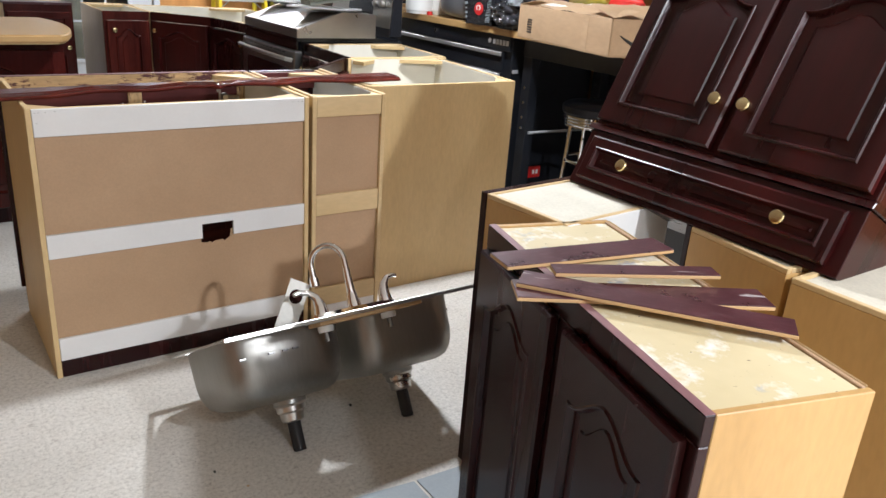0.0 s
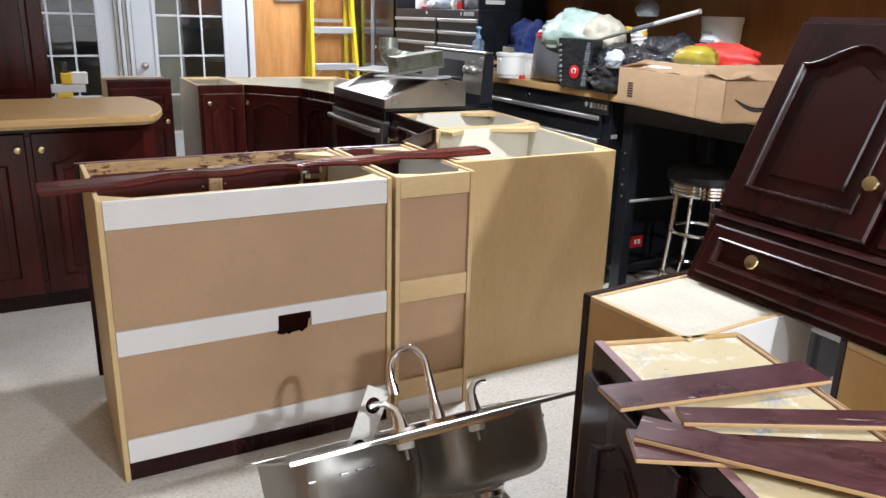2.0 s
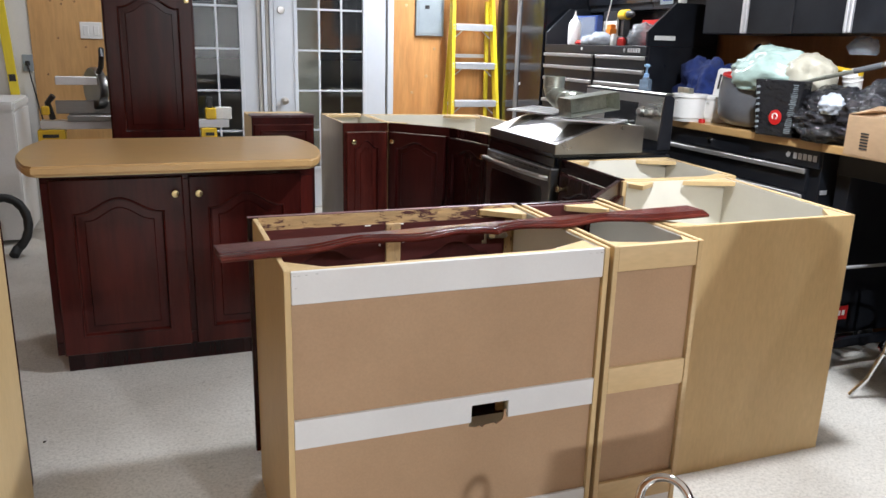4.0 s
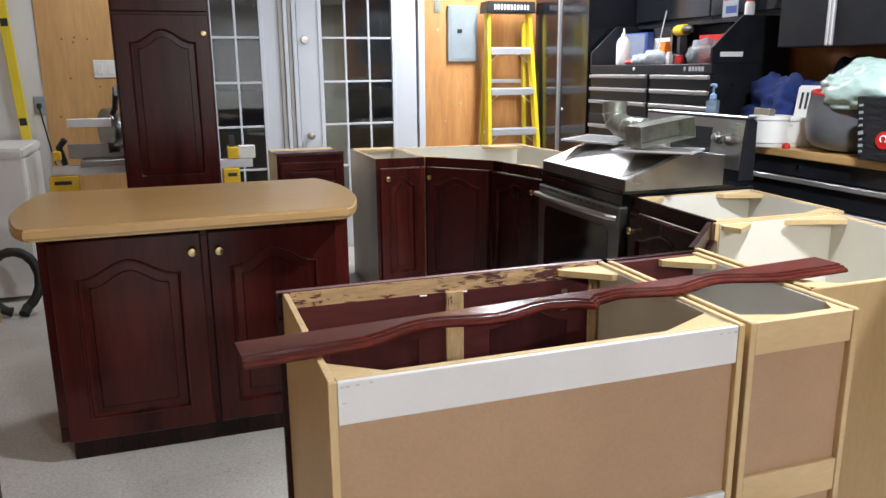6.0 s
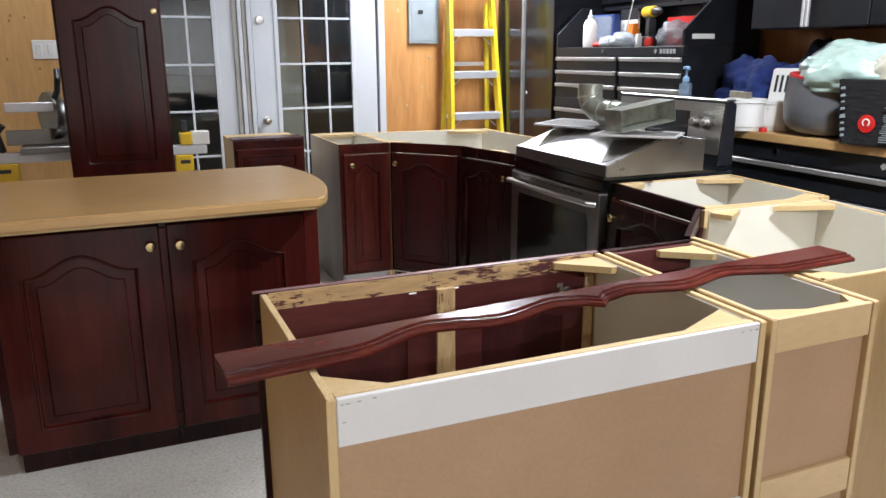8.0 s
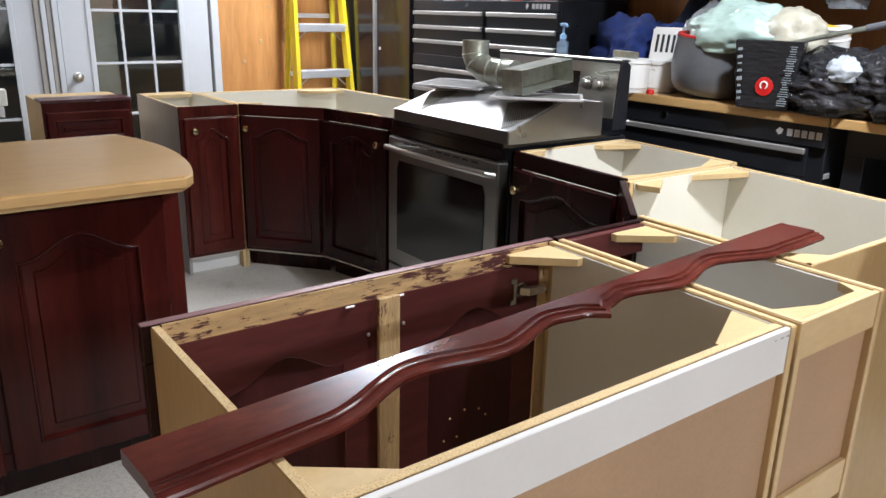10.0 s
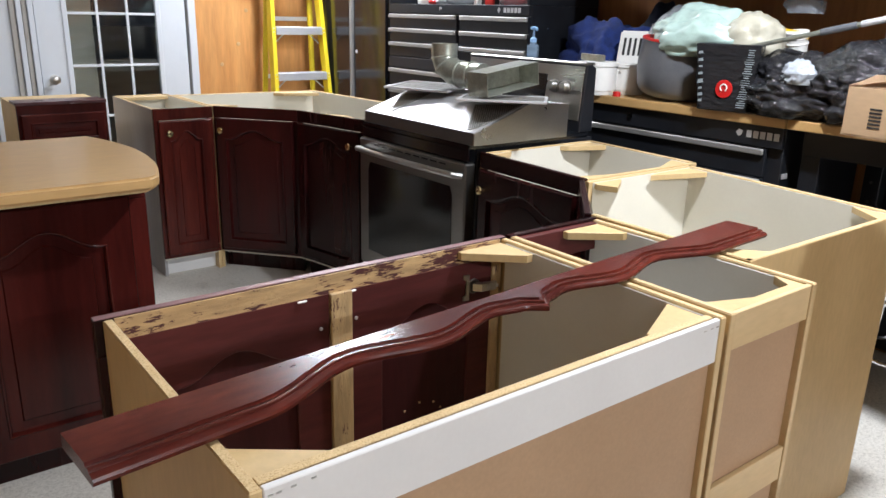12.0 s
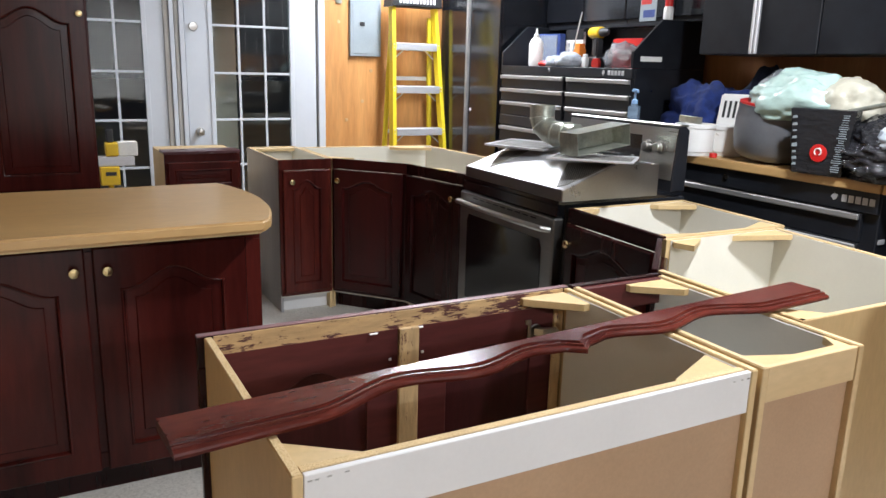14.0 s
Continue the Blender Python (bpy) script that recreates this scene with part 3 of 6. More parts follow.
def loops(rings):
    """Bridges rings of (x, y, z), all of one length, and closes the last."""
    bm = bmesh.new()
    vs = [[bm.verts.new(p) for p in r] for r in rings]
    k = len(vs[0])
    for a, b in zip(vs, vs[1:]):
        for i in range(k):
            bm.faces.new((a[i], a[(i + 1) % k], b[(i + 1) % k], b[i]))
    bm.faces.new(vs[-1])
    bm.faces.new(vs[0][::-1])
    return bm


def door_meshes(w, h, arch, stile, t=0.02, mt=None):
    """Frame (with its moulded opening) and raised field of a panel door; the front looks to -y, the hinge corner is the origin."""
    mt = mt or CHERRY
    inner = rim(w, h, stile, arch)
    outer = []
    for x, z in inner:
        if z <= stile + 1e-6:
            ox, oz = (x - stile) / (w - 2 * stile) * w, 0.0
        elif x >= w - stile - 1e-6 and z <= h - stile - arch + 1e-6:
            ox, oz = w, (z - stile) / (h - 2 * stile - arch) * h
        elif x <= stile + 1e-6:
            ox, oz = 0.0, (z - stile) / (h - 2 * stile - arch) * h
        else:
            ox, oz = (x - stile) / (w - 2 * stile) * w, h
        outer.append((ox, oz))
    r = 0.005
    edge = [(min(max(x, r), w - r), min(max(z, r), h - r)) for x, z in outer]
    rings = [[(x, t, z) for x, z in outer], [(x, r, z) for x, z in outer], [(x, 0.0, z) for x, z in edge], [(x, 0.0, z) for x, z in inner]]
    for d, y in ((0.0015, -0.0022), (0.004, -0.0036), (0.0065, -0.0028), (0.0085, 0.0005), (0.0105, 0.0065), (0.012, 0.0105)):
        rings.append([(x, y, z) for x, z in shrink(inner, d)])
    fr = mesh_of("door", loops(rings), mt)
    fi = shrink(inner, 0.0125)
    bw = min(0.034, 0.28 * (w - 2 * stile), 0.28 * (h - 2 * stile - arch))
    rr = [[(x, 0.018, z) for x, z in fi], [(x, 0.011, z) for x, z in fi], [(x, 0.0105, z) for x, z in shrink(fi, 0.006)], [(x, 0.0098, z) for x, z in shrink(fi, bw - 0.004)], [(x, 0.0062, z) for x, z in shrink(fi, bw - 0.0005)], [(x, 0.0060, z) for x, z in shrink(fi, bw + 0.006)]]
    return fr, mesh_of("field", loops(rr), mt)


CABKNOB = [(0.008, 0), (0.007, 0.008), (0.009, 0.012), (0.0155, 0.017), (0.0165, 0.022), (0.0145, 0.026), (0.006, 0.0275)]


def hang(parent, w, h, m, arch=0.05, stile=0.055, knob=None, mt=None):
    """A panel door on a cabinet."""
    mt = mt or CHERRY
    fr, fi = door_meshes(w, h, arch, stile, mt=mt)
    d = part("door", fr, mt, parent, "", m)
    part("field", fi, mt, d, "raised panel")
    if knob:
        part("knob", lathe(CABKNOB, at(knob[0], 0, knob[1], 0, 90), 20), BRASS, d, "round brass knob")
    return d


def braces(c, pts, z, mt=None, t=0.018):
    """Flat corner blocks under the rim of an open cabinet: three points each."""
    for tri in pts:
        part("corner_brace", prism(tri, z - t, z, "z", 0.001), mt or TANPLY, c, "pale board corner brace")


H = 0.876
# ---- sink base cabinet, open top, seen from its back ----
c = thing("sink_cabinet", at(0.547, 2.645, 0), "open-topped sink cabinet with tan back panels, white strips, dark doors", "cabinet")
W, D, T = 0.883, 0.575, 0.016
part("side_panel", box(0, T, 0, D, 0.0, H), TANPLY, c, "tan veneered side")
part("side_panel", box(W - T, W, 0, D, 0.0, H), TANPLY, c, "tan veneered side")
part("side_liner", box(W - T - 0.003, W - T - 0.0005, 0.03, D - 0.02, 0.12, H - 0.004), GREYLINER, c, "grey inside liner")
part("edge_band", box(0.002, T - 0.002, 0.002, D - 0.002, H, H + 0.0012, bev=0), CHIP, c, "raw chipboard edge")
part("edge_band", box(W - T + 0.002, W - 0.002, 0.002, D - 0.002, H, H + 0.0012, bev=0), CHIP, c, "raw chipboard edge")
part("bottom_panel", box(T + 0.001, W - T - 0.004, 0.02, D - 0.02, 0.10, 0.116), CREAM, c)
part("back_panel", box(T + 0.0005, W - T - 0.0005, 0.012, 0.0155, 0.485, 0.80), HARDBOARD, c, "brown hardboard back")
part("back_panel", prism([(T + 0.0005, 0.13), (W - T - 0.0005, 0.13), (W - T - 0.0005, 0.43), (0.594, 0.43), (0.590, 0.401), (0.578, 0.394), (0.571, 0.388), (0.564, 0.395), (0.536, 0.393), (0.528, 0.386), (0.519, 0.394), (0.511, 0.389), (0.489, 0.394), (0.489, 0.43), (T + 0.0005, 0.43)], 0.012, 0.0155, "y", 0), HARDBOARD, c, "brown hardboard back with a rough square hole")
part("back_strip", box(T + 0.001, W - T - 0.001, 0.001, 0.0115, H - 0.083, H - 0.001), MELAMINE, c, "white melamine strip")
part("back_rail", box(T + 0.001, W - T - 0.001, 0.016, 0.0315, H - 0.083, H - 0.002), CHIP, c, "raw chipboard rail")
part("back_strip", prism([(T + 0.001, 0.412), (0.491, 0.412), (0.491, 0.462), (0.6, 0.462), (0.6, 0.412), (W - T - 0.001, 0.412), (W - T - 0.001, 0.49), (T + 0.001, 0.49)], 0.001, 0.0115, "y", 0.0008), MELAMINE, c, "white strip with a notch cut in it")
part("back_strip", box(T + 0.001, W - T - 0.001, 0.001, 0.0115, 0.06, 0.138), MELAMINE, c, "white melamine strip")
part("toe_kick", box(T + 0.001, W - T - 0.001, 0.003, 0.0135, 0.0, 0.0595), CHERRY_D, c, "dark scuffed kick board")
for sx, sz in ((0.022, -0.01), (0.032, -0.01), (0.05, -0.009), (0.075, -0.008), (0.82, -0.012), (0.84, -0.012), (0.855, -0.012), (0.025, -0.04)):
    part("staple", box(sx, sx + 0.006, -0.0002, 0.0015, H + sz - 0.002, H + sz, bev=0), STEEL, c)
# face frame and doors at the far side
part("frame_rail", box(-0.014, W, D + 0.001, D + 0.019, H - 0.062, H + 0.002), CHERRY_D, c, "dark stained top rail")
# thin strip that carries the painted sheen of the rail top
part("rail_edge", box(-0.013, W - 0.001, D + 0.0015, D + 0.0185, H + 0.0022, H + 0.0042, bev=0.0006), RAILTOP, c, "top edge with a mauve sheen painted in")
part("glued_face", box(T + 0.002, W - T - 0.005, D - 0.004, D + 0.0005, H - 0.043, H + 0.0015, bev=0.0), GLUED, c, "rail face with torn wood and glue")
part("frame_stile", box(-0.014, 0.032, D + 0.001, D + 0.019, 0.10, H - 0.063), CHERRY_D, c)
part("frame_stile", box(W - 0.05, W, D + 0.001, D + 0.019, 0.10, H - 0.063), CHERRY_D, c)
part("frame_stile", box(W / 2 - 0.026, W / 2 + 0.022, D - 0.014, D + 0.0185, 0.11, H - 0.037), GLUED_UP, c, "bare centre stile with torn stain")
part("frame_rail", box(0.033, W - 0.051, D + 0.001, D + 0.019, 0.10, 0.14), CHERRY_D, c)
for x in (0.012, W / 2 + 0.003):
    hang(c, 0.43, 0.70, at(x + 0.43, D + 0.041, 0.12, 180), 0.06, 0.06, (0.40 if x < 0.1 else 0.03, 0.63))
# inside faces of the doors seen from above: an arched opening with the panel set back
def door_inside(c, x, w, z0, z1):
    h, st, ar = z1 - z0, 0.072, 0.044
    inner = rim(w, h, st, ar)
    fit = lambda p: ((p[0] - st) / (w - 2 * st) * w, 0.0) if p[1] <= st + 1e-6 else ((w if p[0] > w / 2 else 0.0), (p[1] - st) / (h - 2 * st - ar) * h) if (p[0] >= w - st - 1e-6 or p[0] <= st + 1e-6) and p[1] <= h - st - ar + 1e-6 else ((p[0] - st) / (w - 2 * st) * w, h)
    outer = [fit(p) for p in inner]
    rings = [[(x + a, y, z0 + b) for a, b in q] for q, y in ((outer, D + 0.0003), (outer, D - 0.007), (inner, D - 0.007), (shrink(inner, 0.0015), D - 0.006), (shrink(inner, 0.002), D - 0.0012))]
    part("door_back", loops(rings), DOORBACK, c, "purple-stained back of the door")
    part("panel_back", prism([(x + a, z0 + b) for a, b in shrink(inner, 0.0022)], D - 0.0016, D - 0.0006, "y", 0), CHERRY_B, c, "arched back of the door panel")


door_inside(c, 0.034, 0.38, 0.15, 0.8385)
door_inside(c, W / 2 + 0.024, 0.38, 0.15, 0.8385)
for x, z in ((0.395, 0.77), (0.475, 0.775)):
    part("bumper", lathe([(0.0038, 0), (0.003, 0.003)], at(x, D - 0.0072, z, 0, 90), 10), BADGE, c, "clear door bumper")
for x in (0.345, 0.455):
    part("clip", box(x, x + 0.02, D - 0.012, D - 0.0072, H - 0.042, H - 0.038), WHITEPLASTIC, c, "small white clip")
for x, z in ((0.6, 0.52), (0.64, 0.53), (0.68, 0.52), (0.585, 0.47), (0.62, 0.47), (0.7, 0.5)):
    part("screw_hole", lathe([(0.003, 0), (0.002, 0.002)], at(x, D - 0.0035, z, 0, 90), 8), PINE, c)
part("stile_edge", box(W - T - 0.032, W - T - 0.0045, D - 0.012, D - 0.0005, 0.12, H - 0.044), GLUED_UP, c, "torn pale edge of the end stile")
hg = part("hinge", prism([(0.752, 0.752), (0.768, 0.752), (0.768, 0.812), (0.752, 0.812), (0.752, 0.802), (0.760, 0.800), (0.760, 0.764), (0.752, 0.762)], D - 0.013, D - 0.0075, "y", 0.0008), STEEL, c, "steel concealed hinge")
part("hinge_cup", lathe([(0.0175, 0), (0.0175, 0.004), (0.015, 0.0048), (0.013, 0.001)], at(0.782, D - 0.0075, 0.782, 0, 90), 22), OVENSTEEL, hg)
part("hinge_arm", prism([(0.776, D - 0.014), (0.790, D - 0.030), (0.828, D - 0.034), (W - T - 0.034, D - 0.030), (W - T - 0.034, D - 0.020), (0.826, D - 0.022), (0.788, D - 0.012)], 0.772, 0.790, "z", 0.001), STEEL, hg)
for x in (0.808, 0.832):
    part("screw", lathe([(0.005, 0), (0.0045, 0.002), (0.002, 0.0025)], at(x, D - 0.031, 0.781, 0, 90), 10), BADGE, hg)
braces(c, [[(T, 0.032), (0.135, 0.032), (0.118, 0.036), (T, 0.112)], [(W - T - 0.004, 0.032), (W - T - 0.15, 0.032), (W - T - 0.15, 0.042), (W - T - 0.004, 0.11)], [(W - T - 0.004, D - 0.005), (W - T - 0.13, D - 0.005), (W - T - 0.13, D - 0.018), (W - T - 0.02, D - 0.11), (W - T - 0.004, D - 0.11)]], H - 0.006)

# ---- narrow base cabinet beside it ----
c = thing("narrow_cabinet", at(1.444, 2.645, 0), "narrow open base cabinet with pale rails and brown back panels", "cabinet")
W2 = 0.297
part("side_panel", box(0, T, 0, D, 0.0, H), MAPLE, c, "pale maple side")
part("side_panel", box(W2 - T, W2, 0, D, 0.0, H), MAPLE, c, "pale maple side")
part("side_liner", box(T + 0.0005, T + 0.003, 0.03, D, 0.12, H - 0.005), GREYLINER, c)
part("side_liner", box(W2 - T - 0.003, W2 - T - 0.0005, 0.03, D, 0.12, H - 0.005), GREYLINER, c)
part("bottom_panel", box(T + 0.004, W2 - T - 0.004, 0.02, D - 0.02, 0.10, 0.116), CREAM, c)
part("back_panel", box(T + 0.0005, W2 - T - 0.0005, 0.014, 0.0175, 0.505, H - 0.06), HARDBOARD, c, "brown hardboard back")
part("back_panel", box(T + 0.0005, W2 - T - 0.0005, 0.014, 0.0175, 0.135, 0.445), HARDBOARD, c, "brown hardboard back")
for z0, z1, mt in ((H - 0.074, H - 0.001, MAPLE), (0.433, 0.513, MAPLE), (0.062, 0.139, MAPLE)):
    part("back_rail", box(T + 0.001, W2 - T - 0.001, 0.002, 0.0135, z0, z1), mt, c)
part("toe_kick", box(T + 0.001, W2 - T - 0.001, 0.004, 0.0135, 0.0, 0.0615), MELAMINE, c, "white kick board")
part("frame_rail", box(0, W2, D + 0.001, D + 0.019, H - 0.062, H + 0.003), CHERRY_D, c)
part("inner_rail", box(T + 0.004, W2 - T - 0.004, D - 0.018, D, H - 0.07, H - 0.002), DOORBACK, c, "stained rail inside")
for x in (0, W2 - 0.032):
    part("frame_stile", box(x, x + 0.032, D + 0.001, D + 0.019, 0.10, H - 0.063), CHERRY_D, c)
hang(c, W2 - 0.02, 0.70, at(W2 - 0.01, D + 0.041, 0.12, 180), 0.04, 0.05, (0.03, 0.63))
braces(c, [[(T, 0.016), (W2 - T, 0.016), (W2 - T, 0.085), (W2 - T - 0.03, 0.035), (T + 0.11, 0.035), (T, 0.075)], [(0.155, D - 0.02), (W2 - T - 0.004, D - 0.02), (W2 - T - 0.004, D - 0.115), (W2 - T - 0.018, D - 0.115), (0.155, D - 0.036)]], H - 0.004)
for x in (0.002, W2 - T + 0.002):
    part("edge_band", box(x, x + T - 0.004, 0.002, D - 0.002, H, H + 0.0012, bev=0), MAPLE, c)


def shell(c, pts, fronts, side, inside, t=0.016, back=None):
    """Upright panels round an open-topped cabinet, with an inner liner; fronts: edges that are left open for face frames."""
    k = len(pts)
    for i in range(k):
        a, b = Vector(pts[i]), Vector(pts[(i + 1) % k])
        if i in fronts:
            continue
        d = (b - a).normalized()
        n = Vector((-d.y, d.x))
        q = [a + d * 0.001, b - d * 0.001, b - d * 0.001 + n * t, a + d * 0.001 + n * t]
        part("side_panel", prism([tuple(v) for v in q], 0.0, H, "z", 0.001), side, c, "tan veneered side")
        q = [a + d * (t + 0.002) + n * (t + 0.0005), b - d * (t + 0.002) + n * (t + 0.0005), b - d * (t + 0.002) + n * (t + 0.003), a + d * (t + 0.002) + n * (t + 0.003)]
        part("side_liner", prism([tuple(v) for v in q], 0.10, H - 0.003, "z", 0), inside, c, "cream inside liner")
        q = [a + d * 0.002 + n * 0.002, b - d * 0.002 + n * 0.002, b - d * 0.002 + n * (t - 0.002), a + d * 0.002 + n * (t - 0.002)]
        part("edge_band", prism([tuple(v) for v in q], H, H + 0.0012, "z", 0), MAPLE, c)
    part("bottom_panel", prism([tuple(Vector(p) * 0.97 + sum((Vector(v) for v in pts), Vector((0, 0))) / k * 0.03) for p in pts], 0.09, 0.106, "z", 0), inside, c)


def facing(c, a, b, knob=None, z0=0.12, h=0.70, arch=0.05, stile=0.05, gap=0.02, kick=TANPLY, mt=None, top=True):
    """A face frame with one panel door from plan point a to b (its front to the right of the way a to b)."""
    a, b = Vector(a), Vector(b)
    w, d = (b - a).length, (b - a).normalized()
    m = Matrix.Translation((a.x, a.y, 0)) @ Matrix.Rotation(math.atan2(d.y, d.x), 4, "Z")
    for nm, q in (("frame_rail", (0.0, w, 0.0, 0.018, H - 0.055, H + 0.003)), ("frame_rail", (0.0, w, 0.0, 0.018, 0.10, 0.14)), ("frame_stile", (0.0, 0.03, 0.0, 0.018, 0.141, H - 0.056)), ("frame_stile", (w - 0.03, w, 0.0, 0.018, 0.141, H - 0.056))):
        part(nm, box(*q), mt or CHERRY, c, "", m)
    part("toe_kick", box(0.004, w - 0.004, 0.055, 0.07, 0.0, 0.099), kick, c, "", m)
    if h:
        hang(c, w - 2 * gap, h, m @ at(gap, -0.022, z0), arch, stile, knob, mt)


# ---- diagonal corner cabinet by the peninsula ----
P = [(1.756, 2.80), (2.495, 2.80), (2.59, 3.549), (2.062, 3.555), (1.766, 3.262)]
c = thing("corner_cabinet", at(0, 0, 0), "open corner base cabinet with tan sides and cream inside", "cabinet")
shell(c, P, (3,), TANPLY, CREAM)
facing(c, P[4], P[3], None, h=0.70, mt=CHERRY_D)
braces(c, [[(2.085, 3.535), (2.205, 3.533), (2.195, 3.52), (2.10, 3.455), (2.075, 3.515)], [(2.565, 3.531), (2.39, 3.533), (2.34, 3.518), (2.555, 3.45)], [(2.478, 2.818), (2.487, 2.93), (2.40, 2.818)], [(1.773, 2.818), (1.773, 2.93), (1.88, 2.818)]], H - 0.004)

# ---- base cabinet between corner and stove ----
P = [(2.075, 3.572), (2.655, 3.562), (2.70, 4.108), (2.10, 4.108)]
c = thing("base_cabinet", at(0, 0, 0), "open base cabinet with dark cherry door, beside the stove", "cabinet")
shell(c, P, (3,), TANPLY, CREAM)
facing(c, P[3], P[0], (0.035, 0.63), mt=CHERRY_D)
braces(c, [[(2.12, 4.09), (2.24, 4.09), (2.12, 4.0)], [(2.675, 4.09), (2.50, 4.09), (2.52, 4.06), (2.675, 4.0)], [(2.64, 3.58), (2.64, 3.66), (2.45, 3.58)], [(2.095, 3.59), (2.095, 3.64), (2.25, 3.6)]], H - 0.004)

# ---- corner cabinet beyond the stove ----
P = [(1.765, 5.862), (2.066, 5.512), (2.170, 5.035), (2.72, 5.035), (2.64, 6.40), (1.765, 6.48)]
c = thing("corner_cabinet", at(0, 0, 0), "angled corner base cabinet with two dark cherry doors", "cabinet")
shell(c, P, (0, 1), TANPLY, CREAM)
# both doors take darker cherry tones than the narrow cabinet's door
facing(c, P[0], P[1], (0.035, 0.64), mt=CHERRY_M, kick=CHERRY_D)
facing(c, P[1], P[2], (0.40, 0.63), mt=CHERRY_D, kick=CHERRY_D)
braces(c, [[(1.785, 5.90), (1.915, 5.90), (1.785, 6.01)], [(2.08, 5.48), (2.22, 5.28), (2.19, 5.10)], [(2.58, 6.38), (2.36, 6.40), (2.40, 6.34), (2.61, 6.28)]], H - 0.004)

# ---- narrow cabinet with a grey side ----
P = [(1.455, 5.852), (1.758, 5.852), (1.758, 6.56), (1.455, 6.56)]
c = thing("narrow_cabinet", at(0, 0, 0), "narrow base cabinet with arched cherry door and grey side", "cabinet")
shell(c, P, (0, 3), TANPLY, CREAM)
part("side_panel", box(1.455, 1.471, 5.872, 6.56, 0.0, H), GREYSIDE, c, "glossy grey side panel")
part("side_liner", box(1.4715, 1.474, 5.892, 6.54, 0.1, H - 0.003), CREAM, c)
part("edge_band", box(1.457, 1.469, 5.874, 6.558, H, H + 0.0012, bev=0), MAPLE, c)
facing(c, P[0], P[1], (0.045, 0.64), kick=MELAMINE, gap=0.018, mt=CHERRY_R)
braces(c, [[(1.478, 5.877), (1.741, 5.877), (1.668, 5.912), (1.478, 5.942)], [(1.478, 6.54), (1.741, 6.54), (1.741, 6.48), (1.478, 6.48)]], H - 0.004)

# ---- drawer cabinet near the doors ----
c = thing("drawer_cabinet", at(0.925, 6.29, 0), "cherry drawer cabinet with pale top edge near the french doors", "cabinet")
part("body", box(0, 0.425, 0.02, 0.46, 0.09, H - 0.001), MAPLE, c, "pale maple carcass")
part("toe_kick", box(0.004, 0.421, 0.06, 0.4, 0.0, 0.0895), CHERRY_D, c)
part("top_board", box(-0.004, 0.429, 0.0, 0.16, H, H + 0.014), PLUM, c, "plum laminate strip on the top")
part("face_frame", box(0, 0.425, 0.0, 0.0195, 0.09, H - 0.001), CHERRY, c)
fr, fi = door_meshes(0.40, 0.17, 0.0, 0.04)
d = part("drawer_front", fr, CHERRY, c, "", at(0.0125, -0.021, 0.66))
part("field", fi, CHERRY, d)
hang(c, 0.40, 0.52, at(0.0125, -0.021, 0.12), 0.05, 0.055, (0.365, 0.47))

# ---- island ----
IZ = 0.92
c = thing("island_cabinet", at(-0.148, 4.285, 0), "dark cherry island cabinet with two arched doors", "cabinet")
IW, ID = 1.085, 0.56
part("body", box(0.0, IW, 0.019, ID, 0.085, IZ - 0.043), CHERRY, c)
# plinth in a darker cherry than the body
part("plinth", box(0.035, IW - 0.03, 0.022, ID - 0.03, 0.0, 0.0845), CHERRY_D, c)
for nm, q in (("frame_rail", (0.0, IW, 0.0, 0.0185, IZ - 0.10, IZ - 0.043)), ("frame_rail", (0.0, IW, 0.0, 0.0185, 0.085, 0.14)), ("frame_stile", (0.0, 0.05, 0.0, 0.0185, 0.141, IZ - 0.101)), ("frame_stile", (IW - 0.08, IW, 0.0, 0.0185, 0.141, IZ - 0.101)), ("frame_stile", (0.525, 0.575, 0.0, 0.0185, 0.141, IZ - 0.101))):
    part(nm, box(*q), CHERRY, c)
hang(c, 0.508, 0.75, at(0.03, -0.022, 0.085), 0.062, 0.078, (0.476, 0.680))
hang(c, 0.472, 0.75, at(0.560, -0.022, 0.085), 0.062, 0.074, (0.04, 0.678))


def bow(a, b, sag, k=14):
    """Points on a bowed edge from a to b, bulging to the right of the way by sag."""
    a, b = Vector(a), Vector(b)
    d = (b - a)
    n = Vector((d.y, -d.x)).normalized()
    return [tuple(a + d * (i / k) + n * sag * (1 - (2 * i / k - 1) ** 2)) for i in range(k + 1)]


top = bow((0.93, 4.12), (0.93, 4.90), 0.072) + bow((-0.19, 4.90), (-0.175, 4.10), 0.06)
top = top[:1] + top[1:] + [(-0.145, 4.065), (0.90, 4.085)]
ct = thing("island_countertop", at(0, 0, 0), "maple laminate countertop with rounded ends on the island", "countertop")
part("slab", prism(top, IZ - 0.036, IZ, "z", 0.007, seg=3), LAMTOP, ct)
part("underlay", prism([tuple(Vector((0.39, 4.49)) + (Vector(q) - Vector((0.39, 4.49))) * 0.975) for q in top], IZ - 0.0425, IZ - 0.0365, "z", 0), CHIP, ct, "chipboard underlay")

# ---- tall pantry cabinet ----
c = thing("pantry_cabinet", at(0.055, 6.06, 0), "tall dark cherry pantry cabinet with arched doors", "cabinet")
part("body", box(0, 0.515, 0.019, 0.35, 0.0, 2.3), CHERRY, c)
part("face_frame", box(0, 0.515, 0.0, 0.0185, 0.0, 2.3), CHERRY, c)
hang(c, 0.50, 0.96, at(0.0075, -0.022, 0.745), 0.07, 0.075, (0.468, 0.86), CHERRY)
hang(c, 0.50, 0.50, at(0.0075, -0.022, 1.72), 0.05, 0.075, (0.468, 0.105), CHERRY)
